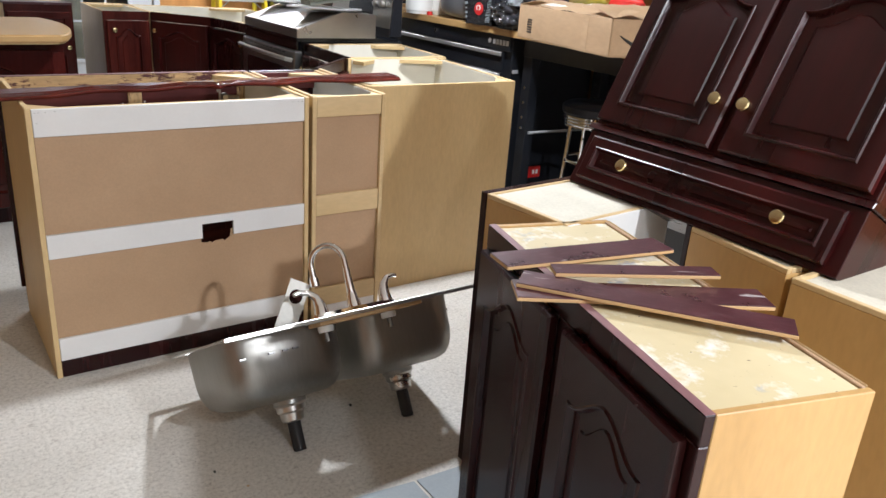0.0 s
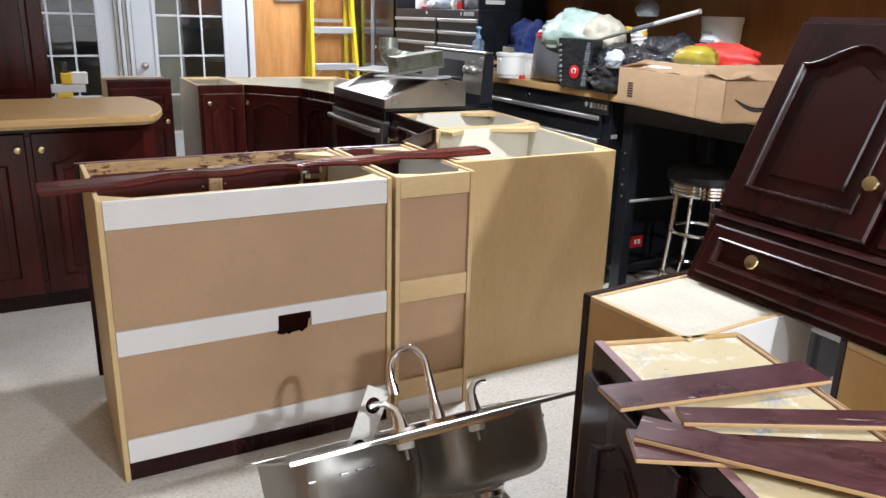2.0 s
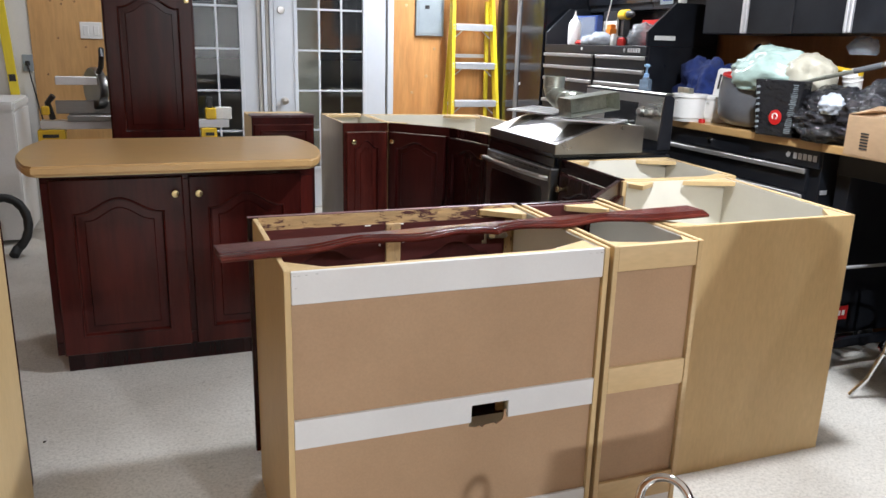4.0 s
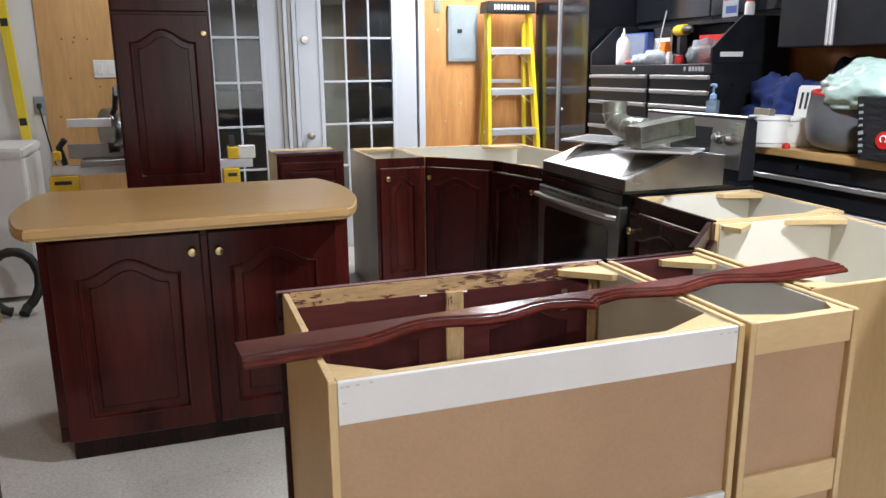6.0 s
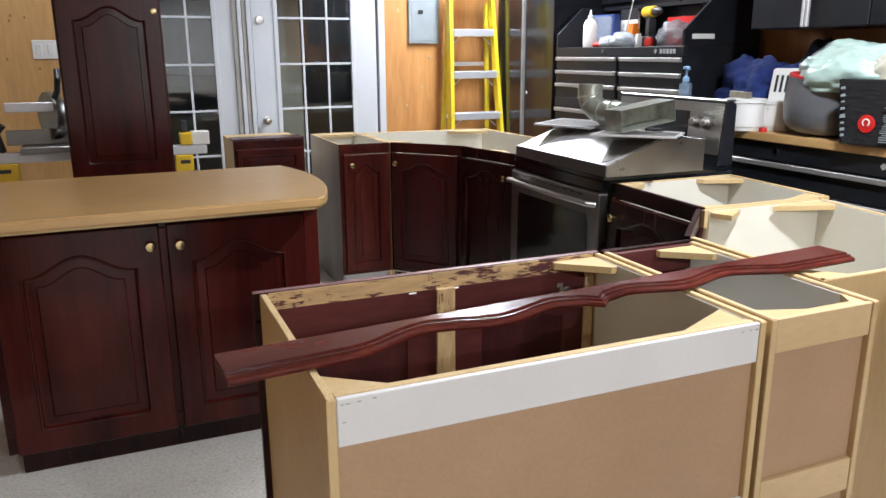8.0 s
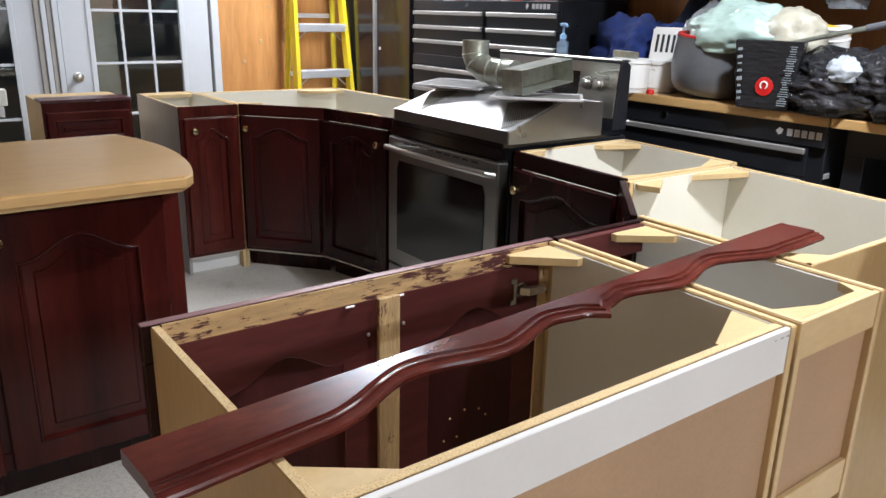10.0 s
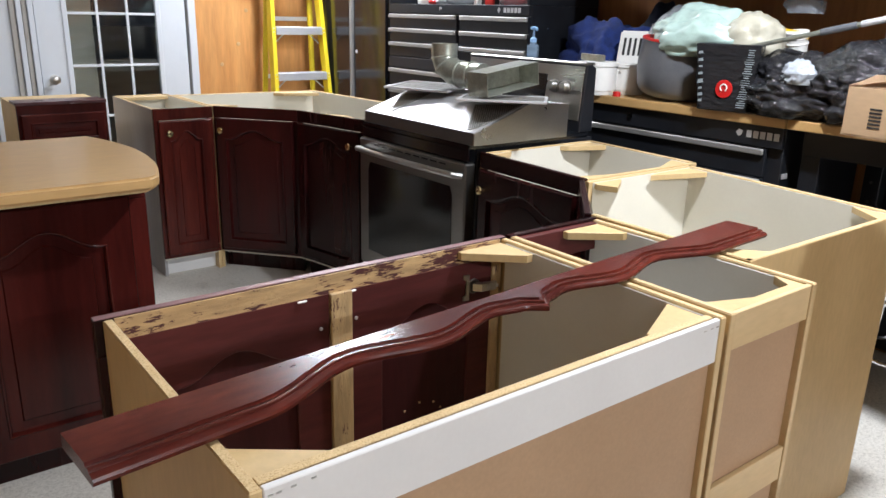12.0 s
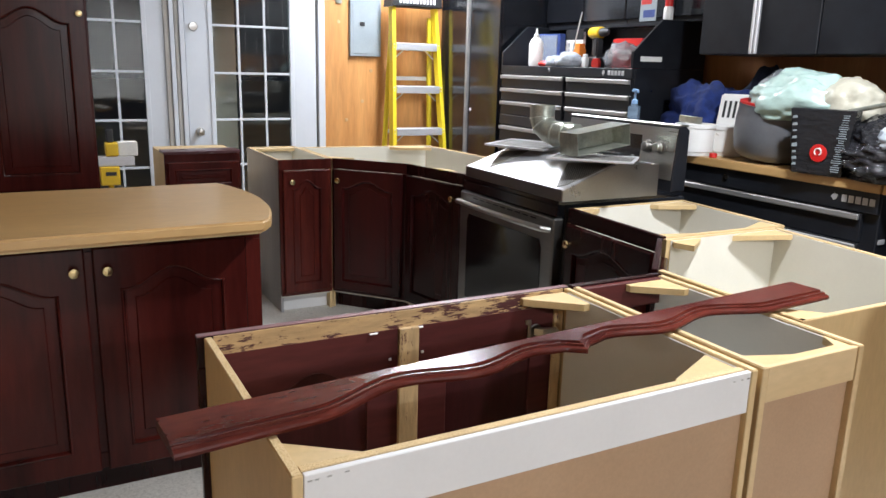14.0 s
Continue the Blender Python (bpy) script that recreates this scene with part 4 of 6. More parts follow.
hang(c, 0.50, 0.62, at(0.0075, -0.022, 0.11), 0.0, 0.075, None, CHERRY)


# ---- valance board across the open cabinets ----
def valance():
    n = 140
    L = 1.535
    knots = ((0.0, 0.084), (0.03, 0.058), (0.095, 0.045), (0.235, 0.078), (0.385, 0.047), (0.56, 0.100), (0.78, 0.104))

    def low(u):  # depth of the scalloped edge, the same to both sides of the middle
        d = abs(u - 0.5) * L
        for (a, p), (b, q) in zip(knots, knots[1:]):
            if d <= b:
                s = (d - a) / (b - a)
                s = s if a == 0.0 else s * s * (3 - 2 * s)
                return p + (q - p) * s
        return knots[-1][1]

    bm = bmesh.new()
    rows = []
    for i in range(n + 1):
        x, e = L * i / n, low(i / n)
        prof = [(0, 0.0), (0, 0.019), (e - 0.025, 0.019), (e - 0.0245, 0.0150), (e - 0.021, 0.0150), (e - 0.018, 0.0162), (e - 0.013, 0.0155), (e - 0.0125, 0.0118), (e - 0.008, 0.0120), (e - 0.002, 0.0095), (e, 0.006), (e - 0.001, 0.001), (e - 0.003, 0.0)]
        rows.append([bm.verts.new((x, -p, z)) for p, z in prof])
    k = len(rows[0])
    for a, b in zip(rows, rows[1:]):
        for i in range(k):
            bm.faces.new((a[i], b[i], b[(i + 1) % k], a[(i + 1) % k]))
    bm.faces.new(rows[0])
    bm.faces.new(rows[-1][::-1])
    return bm


solo("valance_board", valance(), CHERRY_H, "glossy scalloped cherry valance board lying across the open cabinets", "board", at(0.408, 2.847, H + 0.005, 4.9))


# ---- stove ----
c = thing("kitchen_stove", at(2.075, 4.51, 0, -90), "stainless and black electric kitchen stove, standing between the cabinets", "stove")
SW = 0.378
part("body", box(-SW, SW, 0.03, 0.66, 0.02, 0.885, bev=0.004), BLACK, c)
part("cooktop", box(-SW, SW, -0.012, 0.64, 0.8855, 0.907, bev=0.006, seg=2), BLACKGLOSS, c, "black glass cooktop")
part("control_strip", box(-SW + 0.002, SW - 0.002, -0.006, 0.0295, 0.835, 0.885, bev=0.004), BLACKGLOSS, c, "black strip under the cooktop")
od = part("oven_door", box(-SW + 0.004, SW - 0.004, -0.022, 0.029, 0.255, 0.833, bev=0.006), OVENSTEEL, c, "stainless oven door")
part("oven_window", prism([(-0.30, 0.33), (0.30, 0.33), (0.30, 0.70), (0.285, 0.735), (-0.285, 0.735), (-0.30, 0.70)], -0.0245, -0.0225, "y", 0.0005), OVENGLASS, od, "dark oven window")
part("handle", tube([(-0.355, -0.024, 0.785), (-0.34, -0.055, 0.79), (-0.2, -0.068, 0.792), (0, -0.073, 0.793), (0.2, -0.068, 0.792), (0.34, -0.055, 0.79), (0.355, -0.024, 0.785)], 0.012, 12), STEEL, od, "bowed stainless handle")
for i in range(9):
    part("vent_slot", box(-0.25 + i * 0.058, -0.21 + i * 0.058, -0.0238, -0.0221, 0.812, 0.818, bev=0), BLACK, od)
part("drawer", box(-SW + 0.004, SW - 0.004, -0.02, 0.029, 0.06, 0.248, bev=0.005), OVENSTEEL, c, "stainless bottom drawer")
bg = part("backguard", prism([(0.575, 0.908), (0.655, 0.908), (0.655, 1.165), (0.63, 1.182), (0.60, 1.178)], -SW, SW, "x", 0.004), BLACK, c, "black backguard")
part("control_panel", prism([(0.5805, 0.955), (0.6005, 1.172), (0.5975, 1.172), (0.5765, 0.955)], -SW + 0.012, SW - 0.012, "x", 0.001), STEEL, bg, "stainless control panel")
part("top_cap", box(-SW + 0.004, SW - 0.004, 0.6, 0.652, 1.1785, 1.188, bev=0.003), STEEL, bg)
part("display", prism([(0.584, 1.0), (0.596, 1.13), (0.5915, 1.13), (0.5795, 1.0)], -0.14, 0.16, "x", 0), BLACKGLOSS, bg, "black clock display")
for x in (-0.30, -0.22, 0.21, 0.28):
    part("control_knob", lathe([(0.03, 0), (0.03, 0.004), (0.021, 0.006), (0.02, 0.026), (0.017, 0.03), (0.005, 0.031)], at(x, 0.587, 1.085, 0, 85), 20), STEEL, bg, "round stainless knob")

# ---- range hood lying on the stove ----
c = thing("range_hood", at(2.045, 4.455, 0.909, -90), "stainless range hood with loose mesh filters, lying on the stove", "range hood")
part("body", prism([(0.03, 0.0), (0.47, 0.0), (0.47, 0.018), (0.03, 0.018)], -0.372, 0.372, "x", 0.002), STEEL, c)
for x in (-0.374, 0.366):
    part("end_plate", prism([(0.0, 0.0), (0.48, 0.0), (0.48, 0.128), (0.27, 0.14), (0.0, 0.045)], x, x + 0.008, "x", 0.001), STEEL, c, "bent stainless end plate")
part("front_lip", box(-0.365, 0.365, 0.0, 0.006, 0.0, 0.046), OVENSTEEL, c, "dark steel front lip")
part("slope", prism([(0.007, 0.043), (0.27, 0.136), (0.268, 0.14), (0.005, 0.047)], -0.362, 0.362, "x", 0), ALU, c, "bright sloping panel")
up = lambda x, k, off=0.0: (x, 0.006 + 0.263 * k, 0.0485 + 0.093 * k + off)
# reflections of the filters in the slope, modelled as thin dotted sheets
for tri in ([(-0.355, 0.66), (-0.197, 0.83), (-0.21, 0.08)], [(0.144, 0.70), (0.357, 0.92), (0.357, 0.45), (0.345, 0.12), (0.318, 0.015)]):
    bm = bmesh.new()
    lo, hi = [bm.verts.new(up(*p)) for p in tri], [bm.verts.new(up(*p, 0.003)) for p in tri]
    bm.faces.new(lo), bm.faces.new(hi[::-1])
    for k in range(len(tri)):
        bm.faces.new((lo[k - 1], lo[k], hi[k], hi[k - 1]))
    part("filter_reflection", bm, FILTER, c, "reflection of the mesh filter, laid on as a dark sheet")
part("back_plate", box(-0.365, 0.365, 0.474, 0.48, 0.019, 0.128), STEEL, c)
for x, y, z, w, d, rz, rx in ((-0.235, 0.24, 0.148, 0.32, 0.22, 22, 3), (0.30, 0.20, 0.150, 0.33, 0.30, 44, -2)):
    fl = part("mesh_filter", box(-w / 2 + 0.008, w / 2 - 0.008, -d / 2 + 0.008, d / 2 - 0.008, 0.002, 0.006, bev=0), FILTER, c, "grey mesh grease filter", at(x, y, z, rz, rx))
    for q in ((-w / 2, w / 2, -d / 2, -d / 2 + 0.012), (-w / 2, w / 2, d / 2 - 0.012, d / 2), (-w / 2, -w / 2 + 0.012, -d / 2 + 0.0125, d / 2 - 0.0125), (w / 2 - 0.012, w / 2, -d / 2 + 0.0125, d / 2 - 0.0125)):
        part("filter_frame", box(*q, 0.0, 0.009), ALU, fl)

# ---- duct elbow and flat boot on the hood ----
c = thing("duct_elbow", at(2.40, 4.62, 1.066, -90), "galvanised duct elbow with flat boot, lying on the range hood", "duct")
pts = [(0.02, -0.10, 0.18), (0.02, -0.10, 0.125), (0.035, -0.098, 0.09), (0.07, -0.09, 0.068), (0.12, -0.085, 0.06), (0.18, -0.075, 0.06), (0.24, -0.07, 0.06)]
bm = tube(pts, [0.056, 0.055, 0.054, 0.054, 0.054, 0.052, 0.052], 24)
fc = [f for f in bm.faces if len(f.verts) > 4 and f.calc_center_median().z > 0.15]
bmesh.ops.delete(bm, geom=fc, context="FACES_ONLY")
el = part("elbow", bm, GALV, c, "round segmented elbow")
for k in (1, 2, 4, 5):
    q, w = Vector(pts[k]), (Vector(pts[k + 1]) - Vector(pts[k - 1])).normalized() * 0.004
    part("seam", tube([q - w, q, q + w], [0.0545, 0.0575, 0.0545], 24), GALV, el)
bm = bmesh.new()
for q in ((0.0, 0.29, 0.0, 0.10, 0.0, 0.002), (0.0, 0.29, 0.0, 0.10, 0.086, 0.088), (0.0, 0.29, 0.098, 0.10, 0.002, 0.086), (0.0, 0.002, 0.0, 0.098, 0.002, 0.086), (0.288, 0.29, 0.0, 0.098, 0.002, 0.086)):
    bx(bm, *q, bev=0)
# long side open towards the room; turned so that its length runs back over the hood
part("boot", bm, GALV, c, "open rectangular metal boot", Matrix.Translation((0.49, -0.255, 0.008)) @ Matrix.Rotation(radians(96), 4, "Z") @ Matrix.Rotation(radians(-7), 4, "Y"))


# ---- step ladder ----
def ladder():
    c = thing("step_ladder", at(2.865, 7.06, 0), "yellow fibreglass step ladder with aluminium steps, folded against the wall", "ladder")
    hw = lambda z: 0.238 - 0.036 * z
    for s in (-1, 1):
        a, b = Vector((s * hw(0), -0.16, 0.02)), Vector((s * hw(1.82), 0.06, 1.82))
        bm = bmesh.new()
        w = 0.014
        va = [bm.verts.new(a + Vector(o)) for o in ((-w, -0.035, 0), (w, -0.035, 0), (w, 0.035, 0), (-w, 0.035, 0))]
        vb = [bm.verts.new(b + Vector(o)) for o in ((-w, -0.035, 0), (w, -0.035, 0), (w, 0.035, 0), (-w, 0.035, 0))]
        bm.faces.new(va[::-1]), bm.faces.new(vb)
        for i in range(4):
            bm.faces.new((va[i], va[(i + 1) % 4], vb[(i + 1) % 4], vb[i]))
        part("front_rail", bm, YELLOW, c, "yellow fibreglass rail")
        part("foot", box(a.x - 0.02, a.x + 0.02, a.y - 0.045, a.y + 0.045, 0.0, 0.0195, bev=0.003), RUBBER, c)
        part("rear_rail", tube([(s * (hw(0) - 0.015), 0.17, 0.0), (s * (hw(1.75) - 0.02), 0.10, 1.75)], 0.02, 8), YELLOW, c)
    for z in (0.32, 0.62, 0.915, 1.225, 1.535):
        y = -0.16 + 0.22 * z / 1.82
        st = part("step", box(-hw(z) + 0.015, hw(z) - 0.015, y - 0.045, y + 0.04, z - 0.03, z + 0.022, bev=0.003), ALU, c, "ribbed aluminium step")
        for i in range(4):
            part("rib", box(-hw(z) + 0.02, hw(z) - 0.02, y - 0.036 + 0.02 * i, y - 0.030 + 0.02 * i, z + 0.0222, z + 0.025, bev=0), ALU, st)
        for s in (-1, 1):
            part("brace", tube([(s * (hw(z) - 0.02), y + 0.01, z - 0.09), (s * (hw(z) - 0.09), y + 0.01, z - 0.031)], 0.005, 6), ALU, st)
            for k in (-0.012, 0.012):
                part("rivet", lathe([(0.006, 0), (0.005, 0.003)], at(s * hw(z), y - 0.035 + 0.0, z + k, 0, 90), 8), ALU, st)
    for z in (0.5, 0.9, 1.3):
        part("rear_bar", box(-hw(z) + 0.02, hw(z) - 0.02, 0.135, 0.155, z - 0.015, z + 0.015), ALU, c)
    cap = part("top_cap", prism([(-0.205, 1.815), (0.205, 1.815), (0.198, 1.90), (-0.198, 1.90)], -0.02, 0.15, "y", 0.008, seg=2), DARKPLASTIC, c, "black plastic top cap")
    for i in range(11):
        part("name_bar", box(-0.15 + 0.0275 * i, -0.132 + 0.0275 * i, -0.0225, -0.0205, 1.838, 1.876, bev=0.003), WHITEPLASTIC, cap)
    return c


ladder()

# ---- on the plywood wall ----
c = thing("breaker_panel", at(2.565, Y1 - 0.0145, 1.455), "grey metal electrical panel mounted on the plywood wall", "electrical panel")
part("box", box(-0.125, 0.125, -0.03, 0.0, 0.0, 0.43, bev=0.004), PANELGREY, c)
part("cover", box(-0.105, 0.11, -0.034, -0.0305, 0.02, 0.41, bev=0.003), PANELGREY, c)
part("latch", box(-0.05, -0.01, -0.039, -0.0345, 0.22, 0.25), DARKPLASTIC, c, "black latch")
c = thing("wall_sign", at(2.62, Y1 - 0.0145, 1.93), "dark oval metal sign hanging on the plywood wall", "sign")
part("plate", prism([(0.13 * math.cos(a * math.pi / 12), 0.09 + 0.09 * math.sin(a * math.pi / 12)) for a in range(24)], -0.01, 0.0, "y", 0.002), BLACK, c)
part("bar", box(-0.08, 0.08, -0.0125, -0.0105, 0.03, 0.045, bev=0), BADGE, c)
solo("bottle_opener", box(-0.025, 0.025, -0.014, 0, 0, 0.13, bev=0.006, seg=2), GALV, "small silver wall bottle opener on plywood", "opener", at(2.36, Y1 - 0.0145, 1.83))

# ---- tall black locker ----
c = thing("steel_locker", at(3.10, 6.69, 0, -90), "tall glossy black steel locker with two doors, against the wall", "locker")
part("body", box(-0.42, 0.42, 0.021, 0.56, 0.0, 2.15, bev=0.003), BLACKGLOSS, c)
for x0, x1 in ((-0.418, -0.012), (0.022, 0.418)):
    dr = part("door", box(x0, x1, 0.0, 0.0205, 0.06, 2.14, bev=0.004), BLACKGLOSS, c, "glossy black door")
part("handle", box(-0.006, 0.016, -0.02, 0.0195, 0.10, 2.12, bev=0.006), PULL, c, "full-height aluminium handle")
part("lock", lathe([(0.012, 0), (0.011, 0.004)], at(0.06, 0.0, 1.1, 0, 90), 14), ALU, c)

# ---- tool chest ----
c = thing("tool_chest", at(3.10, 5.585, 0, -90), "black steel tool chest with silver drawer pulls and a sloped hutch", "tool chest")
CW = 0.645
part("body", box(-CW, CW, 0.021, 0.52, 0.06, 1.415, bev=0.003), BLACK, c)
part("base", box(-CW + 0.02, CW - 0.02, 0.03, 0.50, 0.0, 0.0595), BLACK, c)
part("lip", box(-CW, CW, 0.0, 0.0205, 1.362, 1.415, bev=0.003), BLACK, c)
for z0, z1 in ((1.277, 1.357), (1.192, 1.272), (1.10, 1.187)):
    for x0, x1 in ((-CW, 0.05), (0.075, CW)):
        dr = part("drawer", box(x0 + 0.004, x1 - 0.004, 0.003, 0.0205, z0, z1, bev=0.002), BLACK, c)
        part("pull", box(x0 + 0.008, x1 - 0.008, -0.012, 0.0025, z1 - 0.026, z1 - 0.003, bev=0.003), PULL, dr, "long silver pull")
part("mid_rail", box(-CW, CW, 0.0, 0.0205, 1.03, 1.095, bev=0.003), BLACK, c)
for z0, z1 in ((0.90, 1.025), (0.74, 0.895), (0.58, 0.735), (0.36, 0.575), (0.08, 0.355)):
    dr = part("drawer", box(-CW + 0.004, CW - 0.004, 0.003, 0.0205, z0, z1, bev=0.002), BLACK, c)
    part("pull", box(-CW + 0.008, CW - 0.008, -0.012, 0.0025, z1 - 0.027, z1 - 0.003, bev=0.003), PULL, dr, "long silver pull")
for s, hh in ((-1, 0), (1, 0)):
    x = s * CW
    part("hutch_side", prism([(0.0, 1.4155), (0.0, 1.50), (0.19, 1.672), (0.52, 1.672), (0.52, 1.4155)], min(x, x - s * 0.018), max(x, x - s * 0.018), "x", 0.002), BLACK, c, "black sloped hutch side")
part("hutch_back", box(-CW + 0.0185, CW - 0.0185, 0.50, 0.52, 1.4155, 1.672), BLACK, c)
part("hutch_shelf", box(-CW + 0.0185, CW - 0.0185, 0.36, 0.499, 1.655, 1.672), BLACK, c)
for i in range(5):
    part("badge_bar", box(0.45 + 0.028 * i, 0.471 + 0.028 * i, -0.0022, -0.0003, 1.376, 1.401, bev=0.0005), BADGE, c)
part("badge_mark", prism([(0.40, 1.388), (0.412, 1.372), (0.425, 1.392), (0.412, 1.404)], -0.002, -0.0005, "y", 0), BADGE, c)
part("lock", lathe([(0.012, 0), (0.011, 0.005)], at(-0.10, 0.0, 1.39, 0, 90), 14), CHROME, c)
part("side_label", box(CW, CW + 0.001, 0.05, 0.20, 1.452, 1.478, bev=0), WHITEPLASTIC, c, "small silver label")
for z in (1.03, 1.075):
    part("side_slot", box(CW, CW + 0.0015, 0.16, 0.36, z - 0.004, z + 0.004, bev=0), ALU, c)
for y, z in ((0.14, 1.30), (0.38, 1.30), (0.12, 1.06)):
    part("rivet", lathe([(0.006, 0), (0.005, 0.003)], at(CW, y, z, 0, 0, 90), 8), CHROME, c)

# ---- things on the chest ----
def on_chest(lx, ly, rz=0):
    return Matrix.Translation((3.10 + ly, 5.585 - lx, 1.416)) @ Matrix.Rotation(radians(-90 + rz), 4, "Z")


c = thing("glue_bottle", on_chest(-0.395, 0.10), "white squeeze glue bottle with a pointed cap on the tool chest", "bottle")
part("bottle", lathe([(0.042, 0), (0.045, 0.01), (0.045, 0.14), (0.03, 0.17), (0.018, 0.178)]), WHITEPLASTIC, c)
part("cap", lathe([(0.018, 0.1785), (0.018, 0.195), (0.010, 0.20), (0.005, 0.235)]), WHITEPLASTIC, c)
c = thing("display_box", on_chest(-0.50, 0.26, 8), "blue and clear plastic display box on the tool chest", "box")
part("back", box(-0.12, 0.12, 0.0, 0.05, 0, 0.21), BLUEBOX, c)
part("window", box(-0.10, 0.10, -0.012, -0.0005, 0.02, 0.20), CLEARBOX, c, "clear front")
c = thing("blister_pack", on_chest(-0.30, 0.33, -4), "white and black hanging blister pack with rows of bits", "pack")
part("card", box(-0.10, 0.10, 0, 0.02, 0, 0.22), PAPER, c)
part("header", box(-0.10, 0.10, -0.001, 0.021, 0.17, 0.235), DARKPLASTIC, c)
for i in range(3):
    for j in range(4):
        part("bit", box(-0.06 + 0.05 * i, -0.045 + 0.05 * i, -0.006, -0.001, 0.02 + 0.035 * j, 0.045 + 0.035 * j), BADGE, c)
c = thing("cordless_drill", on_chest(0.10, 0.20, 78) @ Matrix.Scale(1.22, 4), "yellow and black cordless drill standing on its battery", "drill")
part("battery", box(-0.036, 0.036, -0.05, 0.05, 0, 0.05, bev=0.006), DARKPLASTIC, c)
part("grip", box(-0.018, 0.018, -0.025, 0.03, 0.0505, 0.14, bev=0.008, seg=2), DARKPLASTIC, c)
part("motor", lathe([(0.024, -0.07), (0.027, -0.06), (0.027, 0.03), (0.022, 0.035)], at(0, 0.0, 0.165, 0, 90), 18), SAWYELLOW, c)
part("chuck", lathe([(0.02, 0.0355), (0.021, 0.06), (0.016, 0.085), (0.008, 0.10)], at(0, 0.0, 0.165, 0, 90), 16), DARKPLASTIC, c, "black chuck")
for lx, ly, w, d, h, mt, lb, nm in ((-0.07, 0.20, 0.07, 0.05, 0.14, ORANGE, "orange plastic caulk holder on the tool chest", "holder"), (0.02, 0.12, 0.035, 0.035, 0.07, WHITEPLASTIC, "small white plastic jar on the tool chest", "jar"), (0.09, 0.12, 0.035, 0.035, 0.075, WHITEPLASTIC, "small white plastic jar on the tool chest", "jar"), (0.22, 0.10, 0.05, 0.03, 0.05, RED, "red plastic tool grip on the tool chest", "tool")):
    o = thing(nm, on_chest(lx, ly, lx * 90), lb, nm)
    part("body", box(-w / 2, w / 2, -d / 2, d / 2, 0, h * 0.8, bev=0.004, seg=2), mt, o)
    part("lid", box(-w / 2 + 0.005, w / 2 - 0.005, -d / 2 + 0.005, d / 2 - 0.005, h * 0.8 + 0.0005, h, bev=0.003), mt, o)
c = thing("red_carton", on_chest(0.12, 0.40, 0), "red and white carton standing at the back of the tool chest", "carton")
part("carton", box(-0.12, 0.14, 0, 0.06, 0, 0.175), REDPLASTIC, c)
part("label_bar", box(-0.08, 0.09, -0.001, -0.0003, 0.085, 0.11, bev=0), PAPER, c)
part("label_bar", box(-0.07, 0.04, -0.001, -0.0003, 0.055, 0.068, bev=0), PAPER, c)
for i, (lx, ly, sx, sy, sz, mt, lb) in enumerate(((-0.17, 0.11, 0.18, 0.14, 0.07, FOIL, "crumpled foil and metal bits on the tool chest"), (-0.02, 0.08, 0.20, 0.14, 0.09, FOIL, "crumpled clear bag on the tool chest"), (0.38, 0.16, 0.22, 0.2, 0.15, BAGGREY, "white plastic bag of parts on the tool chest"), (-0.26, 0.08, 0.10, 0.08, 0.035, REDPLASTIC, "small red rag on the tool chest"))):
    solo("plastic_bag", blob((sx, sy, sz), 3 + i, 0.3, 2.4, 3, folds=0.3), mt, lb, "bag", on_chest(lx, ly))
rb = random.Random(17)
for i in range(16):
    o = thing("bolt", on_chest(rb.uniform(-0.27, -0.03), rb.uniform(0.035, 0.12)) @ pose(0, 0, 0.008 + 0.011 * (i % 4), 0, 90, rb.uniform(0, 180)), "loose shiny steel bolt in a heap on the tool chest", "bolt", "loose bolts")
    part("shank", lathe([(0.005, 0), (0.005, 0.05)], None, 8), CHROME, o)
    part("head", lathe([(0.0095, 0.0502), (0.0095, 0.058), (0.007, 0.06)], None, 6), CHROME, o)
tube_m = Matrix.Translation((3.2, 5.62, 1.416))
solo("steel_rod", tube([(0, 0.0, 0), (0.05, -0.03, 0.32)], 0.004, 8), STEEL, "thin steel rod leaning in the chest hutch", "rod", tube_m)
c = thing("paper_note", at(3.36, 5.12, 1.673, -90), "white printed sheet leaning on the chest hutch", "paper")
part("sheet", box(-0.09, 0.04, 0.0, 0.004, 0, 0.13), PANELGREY, c)
part("print_bar", box(-0.06, 0.03, -0.0015, -0.0003, 0.02, 0.06, bev=0), BLUEBOX, c)
part("print_bar", box(-0.08, 0.0, -0.0015, -0.0003, 0.09, 0.13, bev=0), RED, c)
c = thing("spray_can", at(3.36, 4.985, 1.673), "small white can with a red cap on the chest hutch", "can")
part("can", lathe([(0.025, 0), (0.026, 0.01), (0.026, 0.06), (0.02, 0.07)]), WHITEPLASTIC, c)
part("cap", lathe([(0.021, 0.0705), (0.021, 0.125), (0.012, 0.135)]), REDPLASTIC, c)

